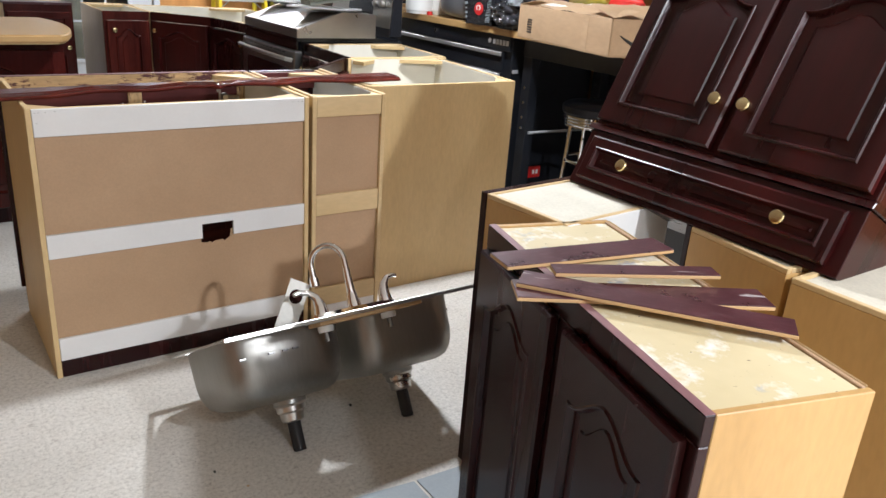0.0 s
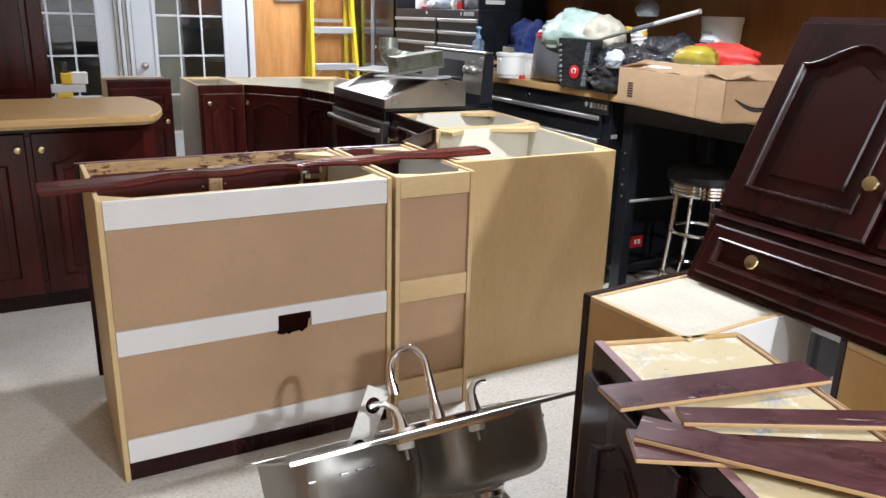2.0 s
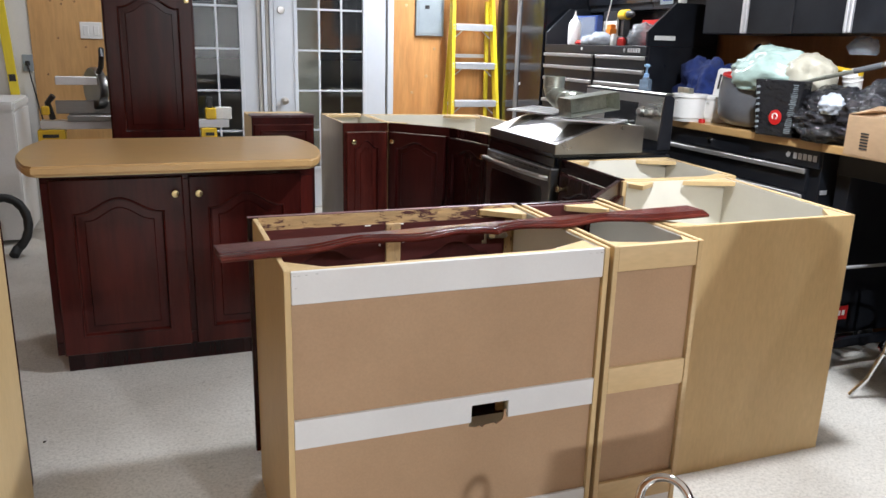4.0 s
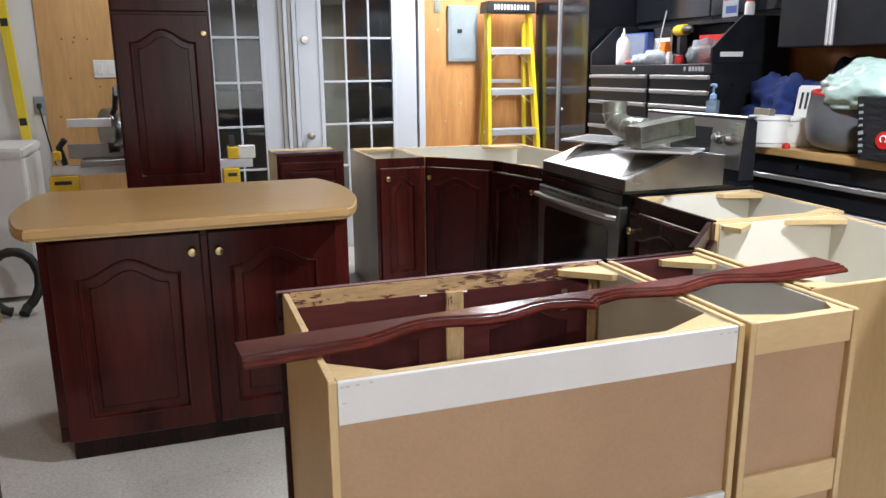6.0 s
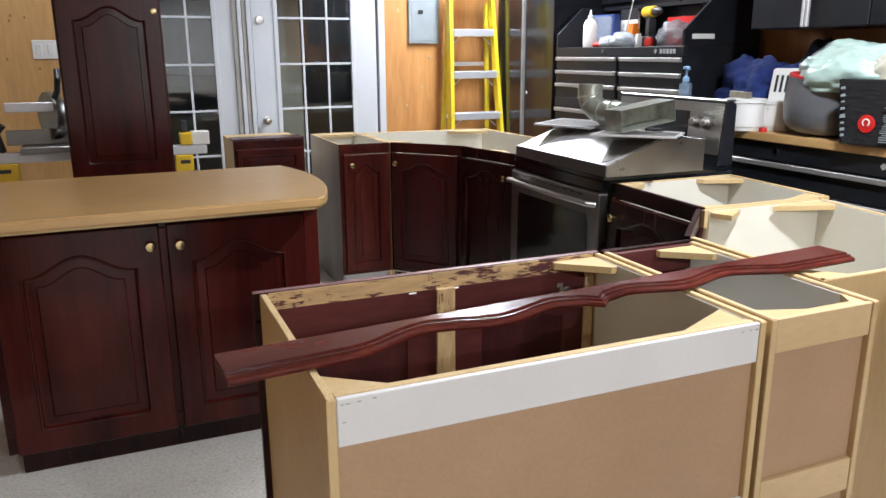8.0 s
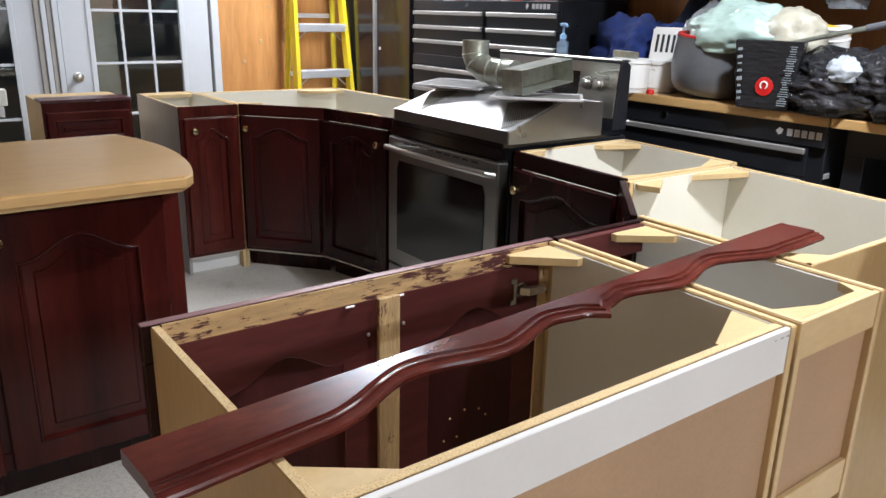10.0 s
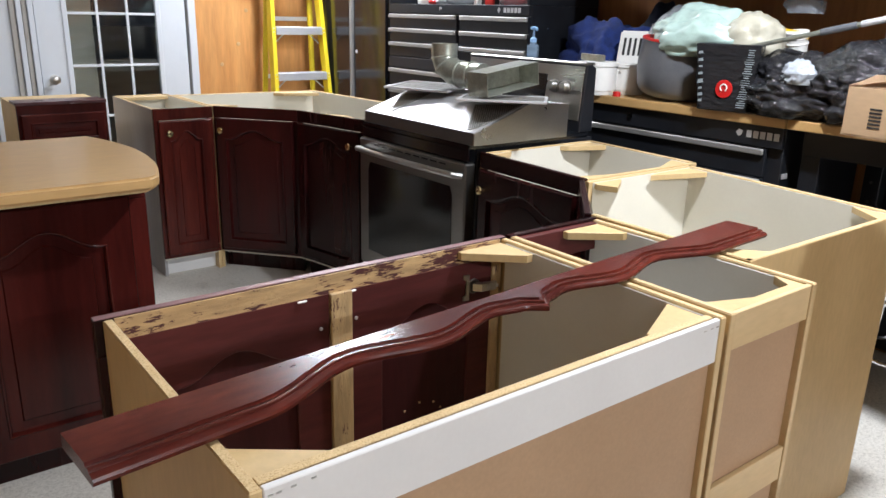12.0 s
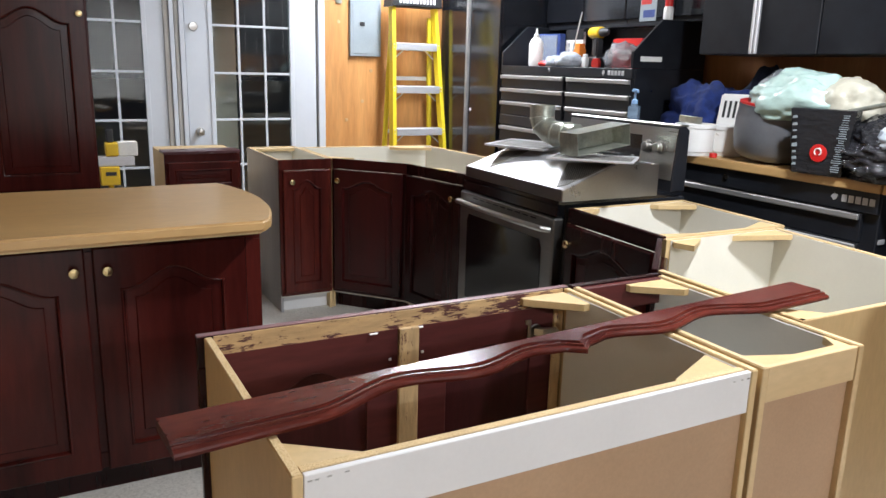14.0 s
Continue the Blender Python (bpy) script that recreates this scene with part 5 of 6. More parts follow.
# ---- drawer workbench ----
c = thing("workbench", at(2.975, 4.175, 0, -90), "black steel drawer workbench with a wooden top and silver pulls", "workbench")
BW = 0.745
part("body", box(-BW, BW, 0.021, 0.64, 0.12, 0.994, bev=0.003), BLACK, c)
part("wood_top", box(-BW - 0.012, BW + 0.012, -0.018, 0.66, 0.9945, 1.031, bev=0.004, seg=2), LAMTOP, c, "thick varnished wooden top")
part("front_rail", box(-BW, BW, 0.0, 0.0205, 0.915, 0.9935, bev=0.002), BLACK, c)
for z0, z1 in ((0.80, 0.911), (0.665, 0.796), (0.52, 0.661), (0.34, 0.516), (0.13, 0.336)):
    dr = part("drawer", box(-BW + 0.01, BW - 0.06, 0.004, 0.0205, z0, z1, bev=0.002), BLACK, c)
    part("pull", box(-BW + 0.015, BW - 0.065, -0.012, 0.0035, z1 - 0.027, z1 - 0.004, bev=0.004), PULL, dr, "long silver pull")
for i in range(5):
    part("badge_bar", box(0.60 + 0.028 * i, 0.621 + 0.028 * i, -0.0022, -0.0003, 0.943, 0.970, bev=0.0005), BADGE, c)
part("badge_mark", prism([(0.555, 0.957), (0.567, 0.943), (0.578, 0.948), (0.584, 0.965), (0.567, 0.971)], -0.002, -0.0005, "y", 0), BADGE, c)
part("lock", lathe([(0.014, 0), (0.013, 0.006), (0.006, 0.007)], at(0.042, 0.0, 0.957, 0, 90), 16), CHROME, c)
for x in (-BW + 0.08, BW - 0.08):
    for y in (0.1, 0.55):
        w = part("caster", lathe([(0.05, -0.016), (0.055, -0.01), (0.055, 0.01), (0.05, 0.016)], at(x, y, 0.055, 0, 0, 90), 18), RUBBER, c)
        part("fork", box(x - 0.025, x + 0.025, y - 0.02, y + 0.02, 0.1105, 0.1195, bev=0), STEEL, w)
lab = part("red_label", box(BW, BW + 0.001, 0.125, 0.32, 0.195, 0.262, bev=0), REDPLASTIC, c, "red warning label on the end")
for y in (0.14, 0.165, 0.19, 0.26, 0.285):
    part("print_bar", box(BW + 0.0012, BW + 0.002, y, y + 0.016, 0.215, 0.24, bev=0), PAPER, lab)
part("side_tab", box(BW, BW + 0.004, 0.03, 0.07, 0.80, 0.82), ALU, c)


# ---- things on the workbench ----
def bench(x, y, rz=0, z=1.0315):
    return at(x, y, z, rz)


c = thing("soap_bottle", bench(3.05, 4.845, 40), "clear blue pump soap bottle standing on the bench", "bottle")
part("bottle", prism([(-0.045, -0.025), (0.045, -0.025), (0.045, 0.025), (-0.045, 0.025)], 0.0, 0.205, "z", 0.012, seg=2), SOAP, c)
part("pump", lathe([(0.016, 0.2055), (0.016, 0.225), (0.006, 0.23), (0.006, 0.265), (0.018, 0.268), (0.018, 0.278), (0.008, 0.282)]), PUMP, c, "pale blue pump head")
part("nozzle", tube([(0, 0, 0.275), (-0.03, -0.015, 0.275), (-0.042, -0.02, 0.266)], 0.006, 8), PUMP, c)
for i, (x, y, s) in enumerate(((2.995, 4.36, 1.0), (3.13, 4.30, 0.95))):
    c = thing("plastic_tub", bench(x, y, 10 * i), "white plastic joint compound tub on the bench", "tub", "white tubs")
    part("tub", lathe([(0.078 * s, 0), (0.08 * s, 0.004), (0.088 * s, 0.125 * s), (0.093 * s, 0.126 * s), (0.093 * s, 0.142 * s), (0.088 * s, 0.143 * s), (0.085 * s, 0.02)], None, 32), WHITEPLASTIC, c)
    part("bail", tube(arc((0, 0), 0.094 * s, -170, -10, 14, lambda a, b: (a, b * 0.35, 0.115 * s + b * 0.35)), 0.002, 6), STEEL, c, "wire handle")
c = thing("mop_bucket", at(3.12, 4.035, 1.0465, 0, 6), "large grey plastic bucket with a red inner rim on the bench", "bucket")
part("bucket", lathe([(0.118, 0), (0.138, 0.008), (0.158, 0.035), (0.170, 0.10), (0.171, 0.16), (0.167, 0.215), (0.170, 0.226), (0.162, 0.228), (0.155, 0.21), (0.12, 0.02)], None, 48), GREYPLASTIC, c)
part("rim", lathe([(0.157, 0.2215), (0.1685, 0.2285), (0.168, 0.237), (0.162, 0.239), (0.153, 0.224)], None, 48), REDPLASTIC, c, "red rim")
solo("plastic_bag", blob((0.33, 0.50, 0.215), 11, 0.22, 1.5, 5, folds=0.3), BAGTEAL, "pale teal plastic grocery bag resting on the bucket", "bag", bench(3.12, 3.90, 4, 1.222))
solo("plastic_bag", blob((0.22, 0.24, 0.17), 12, 0.2, 1.8, 4, folds=0.25), BAGCREAM, "knotted cream plastic bag beside the teal bag", "bag", bench(3.12, 3.69, 0, 1.235))
solo("plastic_bag", blob((0.26, 0.30, 0.40), 13, 0.25, 1.9, 4, folds=0.4), BAGGREY, "thin grey see-through bag behind the bucket", "bag", bench(3.34, 4.19, 0))
c = thing("shopping_bag", bench(2.985, 3.68, -82), "glossy black shopping bag with white print and a red disc", "bag")
bm = prism([(-0.10, -0.05), (0.10, -0.05), (0.085, 0.03), (-0.085, 0.03)], 0.0, 0.25, "z", 0.004)
bmesh.ops.subdivide_edges(bm, edges=bm.edges[:], cuts=5, use_grid_fill=True)
for v in bm.verts:
    v.co += Vector((0.006, 0.012, 0.0)) * noise.noise(v.co * 14) * (1 if v.co.z > 0.02 else 0)
    v.co.x *= 1.0 + 0.28 * v.co.z / 0.25
part("body", bm, BAGBLACK, c)
part("disc", lathe([(0.034, 0), (0.033, 0.002)], at(0.005, -0.059, 0.085, 0, 90), 28), REDPLASTIC, c, "round red mark")
part("disc_mark", tube(arc((0, 0), 0.013, -60, 240, 14, lambda a, b: (0.005 + a, -0.0635, 0.09 + b)), 0.0028, 6), PAPER, c, "white loop on the disc")
rb = random.Random(5)
for z, wd, h in ((0.03, 0.008, 0.012), (0.052, 0.010, 0.014), (0.078, 0.007, 0.010), (0.10, 0.011, 0.018), (0.132, 0.009, 0.012), (0.16, 0.008, 0.008), (0.182, 0.010, 0.013), (0.21, 0.009, 0.012)):
    g = -0.098 * (0.84 + 0.24 * z / 0.25)
    part("print_bar", prism([(g - wd, z), (g + wd, z + 0.2 * h), (g + 0.7 * wd, z + h), (g - 0.8 * wd, z + 0.8 * h)], -0.0645, -0.0615, "y", 0), PANELGREY, c)
for i in range(26):
    z = 0.02 + 0.0084 * i
    g, wd = 0.092 * (0.84 + 0.24 * z / 0.25), rb.uniform(0.010, 0.021)
    part("print_bar", box(g - wd, g + wd * 0.8, -0.0645, -0.0615, z, z + rb.uniform(0.0018, 0.0036), bev=0), PANELGREY, c)
for i, (x, y, sx, sy, sz, sd) in enumerate(((3.10, 3.46, 0.34, 0.46, 0.24, 21), (3.14, 3.22, 0.42, 0.42, 0.30, 22))):
    solo("bin_bag", blob((sx, sy, sz), sd, 0.22, 1.9, 6, folds=0.32, pleats=0.11), BAGBLACK, "stuffed shiny black bin bag slumped on the bench", "bag", bench(x, y, 20 * i), "bin bags")
solo("foil_bag", blob((0.08, 0.12, 0.09), 24, 0.3, 2.5, 4, folds=0.5), FOIL, "crumpled silver bag tucked into the bin bags", "bag", bench(2.965, 3.40, 0, 1.155))
solo("fleece_jacket", blob((0.30, 0.46, 0.34), 36, 0.6, 1.15, 5, folds=0.3, pleats=0.07), BLUECLOTH, "crumpled royal blue fleece lying on the bench", "clothing", bench(3.36, 4.64, 0))
solo("dark_jacket", blob((0.26, 0.34, 0.42), 37, 0.5, 1.2, 5, folds=0.3), NAVYCLOTH, "crumpled dark navy jacket behind the fleece", "clothing", bench(3.50, 4.42, 0))
c = thing("plastic_basket", bench(3.20, 4.345, -75, 1.07), "white slotted plastic basket standing on its edge", "basket")
part("frame", box(-0.085, 0.085, 0.0, 0.06, 0.0, 0.245, bev=0.008, seg=2), WHITEPLASTIC, c, "", at(0, 0, 0, 0, -12))
for i in range(5):
    part("slot", box(-0.06 + i * 0.026, -0.048 + i * 0.026, -0.0015, 0.0, 0.13, 0.21, bev=0), INK, c, "", at(0, 0, 0, 0, -12))
rb = random.Random(3)
for i in range(9):
    x, y, a = 3.05 + rb.uniform(-0.04, 0.18), 4.55 + rb.uniform(-0.2, 0.16), rb.uniform(-70, 70)
    lbl = "pale pine wood offcut in a pile on the bench"
    solo("wood_offcut", box(-0.012, 0.012, -rb.uniform(0.06, 0.15), rb.uniform(0.06, 0.13), 0, 0.02, bev=0.002), PINE if i % 3 else LAMTOP, lbl, "offcut", bench(x, y, a, 1.0315 + 0.021 * (i % 4)), "wood offcuts")
c = thing("cable_coil", bench(3.13, 4.70, 0), "thin dark cable lying in a loose coil", "cable")
part("cable", tube(arc((0, 0), 0.11, 0, 330, 26, lambda a, b: (a, b * 1.3, 0.012 + 0.05 * abs(math.sin(b * 20)))), 0.004, 6), DARKPLASTIC, c)
solo("steel_bracket", prism([(0, 0), (0.16, 0.05), (0.165, 0.06), (0.01, 0.022)], 0, 0.03, "z", 0.002), GALV, "short grey metal bracket across the tub", "bracket", at(2.97, 4.30, 1.176, 60))
solo("red_marker", lathe([(0.016, 0), (0.018, 0.004), (0.016, 0.02), (0.006, 0.022)]), REDPLASTIC, "small red plastic marker on the bench", "marker", bench(2.99, 4.235))
solo("tissue_roll", lathe([(0.04, 0), (0.045, 0.02), (0.045, 0.06), (0.03, 0.07)]), PAPER, "white paper lump among the bags", "paper", bench(3.28, 3.50, 0, 1.16))

solo("yellow_tube", tube([(3.28, 3.70, 1.335), (3.28, 3.555, 1.315)], [0.013, 0.013], 12), SAWYELLOW, "short yellow plastic tube lying on the bags", "tube")
c = thing("cup_stack", at(3.30, 3.60, 1.215, 0, 0, -12), "stack of white plastic cups among the bags", "cups")
for k in range(3):
    part("cup", lathe([(0.034, 0.022 * k), (0.042, 0.022 * k + 0.07), (0.045, 0.022 * k + 0.072), (0.043, 0.022 * k + 0.076)], None, 20), WHITEPLASTIC, c)
# pole resting on the bags
c = thing("mop_pole", at(0, 0, 0), "grey telescopic mop pole lying over the bags", "pole")
a, b = Vector((3.02, 3.66, 1.268)), Vector((3.10, 3.02, 1.425))
part("tube", tube([a, a.lerp(b, 0.62)], 0.009, 10), GALV, c)
part("collar", tube([a.lerp(b, 0.42), a.lerp(b, 0.60)], 0.0125, 10), GREYPLASTIC, c)
part("tip", tube([a.lerp(b, 0.62), b], 0.0115, 10), ALU, c)

# ---- open-frame bench with the carton ----
c = thing("frame_bench", at(2.957, 2.05, 0), "wood-topped bench on a black steel frame, under the carton", "workbench")
part("wood_top", box(0.0, 0.70, -1.0, 1.362, 0.9945, 1.030, bev=0.003), LAMTOP, c, "thick varnished wooden top")
part("apron", box(0.075, 0.10, -0.99, 1.33, 0.90, 0.994), BLACK, c)
for x in (0.08, 0.62):
    for y in (-0.99, 1.26):
        lg = part("leg", box(x, x + 0.06, y, y + 0.07, 0.0, 0.8995 if x < 0.1 else 0.9945, bev=0.002), BLACK, c)
        for z in (0.52, 0.58, 0.66, 0.74):
            part("bolt", lathe([(0.008, 0), (0.007, 0.005)], at(x, y + 0.035, z, 0, 0, -90), 8), CHROME, lg)
# added black sheet; hides the lit wall so the space below stays dark
part("back_panel", box(0.69, 0.695, -0.98, 1.355, 0.02, 0.994), BLACK, c)
part("low_rail", box(0.141, 0.619, 1.28, 1.31, 0.10, 0.14), BLACK, c)
part("cross_bar", tube([(0.10, 1.25, 0.50), (0.66, 1.25, 0.49)], 0.008, 8), ALU, c)
solo("storage_tote", box(-0.22, 0.22, -0.3, 0.3, 0, 0.36, bev=0.02, seg=2), DARKPLASTIC, "black plastic storage tote under the bench", "tote", at(3.22, 2.45, 0, 4))
# bar stool
c = thing("bar_stool", at(3.20, 2.965, 0, 20), "chrome bar stool with a round black seat, under the bench", "stool")
part("seat", lathe([(0.16, 0.66), (0.172, 0.672), (0.172, 0.70), (0.15, 0.715), (0.05, 0.72)], None, 36), BLACK, c, "round black cushion")
band = part("seat_band", lathe([(0.150, 0.600), (0.163, 0.603), (0.163, 0.6595), (0.155, 0.66)], None, 36), CHROME, c, "ribbed chrome band")
for z in (0.615, 0.63, 0.645):
    part("rib", lathe([(0.1632, z - 0.004), (0.1665, z), (0.1632, z + 0.004)], None, 36), CHROME, band)
for a in range(4):
    ca, sa = math.cos(radians(45 + 90 * a)), math.sin(radians(45 + 90 * a))
    part("leg", tube([(0.125 * ca, 0.125 * sa, 0.60), (0.135 * ca, 0.135 * sa, 0.4), (0.15 * ca, 0.15 * sa, 0.22), (0.20 * ca, 0.20 * sa, 0.09), (0.26 * ca, 0.26 * sa, 0.012)], 0.0115, 10), CHROME, c, "bent chrome leg")
for z, r in ((0.42, 0.135), (0.21, 0.155)):
    part("foot_ring", tube(arc((0, 0), r, 0, 360, 28, lambda p, q, z=z: (p, q, z)), 0.009, 8), CHROME, c, "chrome ring")

# cardboard carton
c = thing("cardboard_carton", at(2.63, 2.405, 1.031), "open brown cardboard carton with torn flaps, on the frame bench", "carton")
A, B, C2, D2 = Vector((0, 0)), Vector((0.125, 0.72)), Vector((0.60, 0.66)), Vector((0.50, -0.10))
for p, q, nm in ((A, B, "side_wall"), (B, C2, "side_wall"), (C2, D2, "side_wall"), (D2, A, "side_wall")):
    d = (q - p).normalized()
    n = Vector((d.y, -d.x))
    bm = prism([tuple(p + d * 0.004), tuple(q - d * 0.004), tuple(q - d * 0.004 + n * 0.006), tuple(p + d * 0.004 + n * 0.006)], 0.0, 0.15, "z", 0.001)
    part(nm, bm, CARD, c)
part("floor_flap", prism([tuple(v) for v in (A, B, C2, D2)][::-1], 0.0, 0.006, "z", 0), CARD, c)
for p, q, out, up in ((A, B, 0.13, 0.03), (D2, A, 0.17, 0.045), (B, C2, 0.12, 0.02)):
    d = (q - p).normalized()
    n = Vector((d.y, -d.x))
    bm = bmesh.new()
    k = 14
    g = [[bm.verts.new((*(p + d * ((q - p).length * i / k) + n * out * j / 3), 0.152 + up * (j / 3) ** 1.3 + 0.006 * noise.noise(Vector((i * 0.7, j * 0.9, out * 40))))) for j in range(4)] for i in range(k + 1)]
    for i in range(k):
        for j in range(3):
            bm.faces.new((g[i][j], g[i + 1][j], g[i + 1][j + 1], g[i][j + 1]))
    bmesh.ops.solidify(bm, geom=bm.faces[:], thickness=0.004)
    part("flap", bm, CARD, c, "bent top flap")
dA = (A - D2).normalized()
sm = [(0.045 + 0.21 * i / 16, 0.085 - 0.038 * math.sin(math.pi * i / 16)) for i in range(17)]
part("swoosh", tube([(*(D2 + dA * (0.51 - s) - Vector((dA.y, -dA.x)) * 0.003), z) for s, z in sm], [0.002 + 0.007 * math.sin(math.pi * i / 16) for i in range(17)], 6), INK, c, "curved black print")
dB = (B - A).normalized()
for i in range(6):
    s, z = 0.60, 0.03 + i * 0.011
    p0, p1 = B - dB * 0.085, B - dB * 0.125
    nn = Vector((dB.y, -dB.x)) * -0.0012
    part("print_bar", prism([tuple(p0), tuple(p1), tuple(p1 + nn), tuple(p0 + nn)], z, z + 0.006, "z", 0), INK, c)
part("tape", prism([tuple(A + dB * 0.16), tuple(A + dB * 0.20), tuple(A + dB * 0.20 + nn), tuple(A + dB * 0.16 + nn)], 0.0, 0.148, "z", 0), CARD, c, "strip of brown paper tape")
solo("paper_sheet", sheet(0.30, 0.42, 4, 0.02), PAPER, "creased white paper lying over the carton", "paper", at(2.92, 2.78, 1.185, 8))
solo("red_jacket", blob((0.18, 0.46, 0.13), 41, 0.35, 1.6, 4, folds=0.45), RED, "bright red jacket stuffed in behind the carton", "clothing", at(3.16, 2.95, 1.17, -8))
solo("yellow_pack", blob((0.12, 0.21, 0.085), 42, 0.15, 1.6, 4, folds=0.2), LIME, "shiny yellow-green plastic pack on the carton", "pack", at(2.98, 2.90, 1.20, 10))
c = thing("white_pail", at(3.52, 3.27, 1.031), "white plastic pail with a printed label, by the wall", "pail")
part("pail", lathe([(0.082, 0), (0.098, 0.345), (0.102, 0.345), (0.102, 0.375), (0.094, 0.375), (0.078, 0.03)], None, 32), WHITEPLASTIC, c)
for i, (z, w) in enumerate(((0.29, 0.025), (0.25, 0.04), (0.21, 0.03))):
    part("label_bar", box(-0.0985, -0.085, -w, w, z, z + 0.014, bev=0), PANELGREY, c)
solo("black_bag", blob((0.24, 0.5, 0.20), 43, 0.35, 2.0, 4, folds=0.5), BAGBLACK, "heap of black tools and bags behind the carton", "bag", at(3.28, 2.32, 1.031))
c = thing("label_printer", at(3.06, 2.02, 1.031, -70), "white and yellow boxed tool at the bench's end", "tool")
part("body", box(-0.11, 0.11, -0.06, 0.06, 0, 0.27, bev=0.01, seg=2), WHITEPLASTIC, c)
part("tip", box(-0.04, 0.04, -0.075, -0.0605, 0.16, 0.22, bev=0.006), LIME, c)

# ---- black wall cabinets ----
for y1, y0 in ((6.25, 5.45), (5.445, 4.645)):
    c = thing("wall_cabinet", at(3.46, (y0 + y1) / 2, 1.70, -90), "glossy black steel wall cabinet above the tool chest", "cabinet", "black wall cabinets")
    w = (y1 - y0) / 2
    part("body", box(-w, w, 0.021, 0.218, -0.03, 0.80, bev=0.002), BLACK, c)
    for s in (-1, 1):
        part("door", box(min(s * 0.003, s * (w - 0.002)), max(s * 0.003, s * (w - 0.002)), 0.0, 0.0205, 0.0, 0.80, bev=0.003), BLACKGLOSS, c)
ends = [(4.635, 3.975), (3.972, 3.312), (3.309, 2.649), (2.646, 1.986), (1.983, 1.323), (1.320, 0.66)]
for y1, y0 in ends:
    c = thing("wall_cabinet", at(3.25, (y0 + y1) / 2, 1.49, -90), "black steel wall cabinet with aluminium handles above the bench", "cabinet", "black wall cabinets")
    w = (y1 - y0) / 2
    part("body", box(-w, w, 0.021, 0.428, 0.0, 0.72, bev=0.002), BLACK, c)
    for s in (-1, 1):
        dr = part("door", box(min(s * 0.021, s * (w - 0.002)), max(s * 0.021, s * (w - 0.002)), 0.0, 0.0205, 0.002, 0.718, bev=0.003), BLACK, c)
        part("handle", box(min(s * 0.002, s * 0.0205), max(s * 0.002, s * 0.0205), -0.012, 0.0195, 0.002, 0.718, bev=0.005), ALU, dr, "full-height aluminium handle")
solo("clear_bag", blob((0.05, 0.15, 0.09), 51, 0.4, 2.6, 4, folds=0.8), CLEARBOX, "small clear plastic bag hanging under the wall cabinet", "bag", at(3.34, 3.62, 1.399))


# ---- upper cabinets standing on the floor ----
# with planks on it: front (doors) along the line a to b
a, b = Vector((1.080, 0.703)), Vector((1.297, 1.451))
ang = math.degrees(math.atan2((a - b).y, (a - b).x))
UH = 0.81
c = thing("upper_cabinet", at(b.x, b.y, 0, ang), "cherry upper cabinet with arched doors and stained cream top", "cabinet")
UL, UD = (b - a).length, 0.30
part("side_panel", box(0, 0.014, 0.019, UD, 0, UH), UPPERPLY, c, "tan veneered side")
part("side_panel", box(UL - 0.014, UL, 0.019, UD, 0, UH), UPPERPLY, c, "tan veneered side")
part("back_panel", box(0.0145, UL - 0.0145, UD - 0.012, UD - 0.003, 0, UH), HARDBOARD, c)
part("top_edge", box(0.0145, UL - 0.0145, UD - 0.0028, UD, 0, UH + 0.002), MAPLE, c)
part("top_panel", box(0.0145, UL - 0.0145, 0.0195, UD - 0.0125, UH - 0.016, UH - 0.004), GLUETOP, c, "cream top with glue stains")
part("bottom_panel", box(0.0145, UL - 0.0145, 0.0195, UD - 0.0125, 0, 0.012), CREAM, c)
for nm, q in (("frame_rail", (0.0, UL, 0.0, 0.0185, UH - 0.05, UH + 0.001)), ("frame_rail", (0.0, UL, 0.0, 0.0185, 0.0, 0.04)), ("frame_stile", (0.0, 0.04, 0.0, 0.0185, 0.041, UH - 0.051)), ("frame_stile", (UL - 0.04, UL, 0.0, 0.0185, 0.041, UH - 0.051)), ("frame_stile", (UL / 2 - 0.03, UL / 2 + 0.03, 0.0, 0.0185, 0.041, UH - 0.051))):
    part(nm, box(*q), CHERRY_D, c)
# the same painted sheen along this cabinet's top rail
part("rail_edge", box(0.001, UL - 0.001, 0.0008, 0.0178, UH + 0.0012, UH + 0.0019, bev=0), RAILTOP, c, "top edge with a mauve sheen painted in")
hang(c, 0.345, 0.745, at(0.02, -0.023, 0.015), 0.055, 0.055, None, CHERRY_D)
hang(c, 0.345, 0.745, at(UL - 0.365, -0.023, 0.015), 0.055, 0.055, None, CHERRY_D)

c = thing("upper_cabinet", at(1.466, 1.378, 0, 4), "short upper cabinet with cream top and tan side", "cabinet")
part("body", box(0.0, 0.40, 0.0, 0.27, 0.0, UH - 0.012), UPPERPLY, c)
part("top_panel", box(0.014, 0.386, 0.012, 0.262, UH - 0.0118, UH - 0.004), TOPCREAM, c, "cream top panel")
for q in ((0.0, 0.0135, 0.0, 0.27), (0.3865, 0.40, 0.0, 0.27), (0.014, 0.386, 0.0, 0.0115), (0.014, 0.386, 0.2625, 0.27)):
    part("top_edge", box(*q, UH - 0.0118, UH), MAPLE, c)
part("back_panel", box(0.004, 0.396, -0.006, -0.0005, 0.02, UH - 0.002), MELAMINE, c, "white back panel")
part("face_frame", box(-0.003, 0.403, 0.2705, 0.29, 0.0, UH + 0.001), CHERRY_D, c, "dark stained face frame")
c = thing("upper_cabinet", at(1.705, 0.972, 0, -8), "upper cabinet on the floor with a pale chipped top edge", "cabinet")
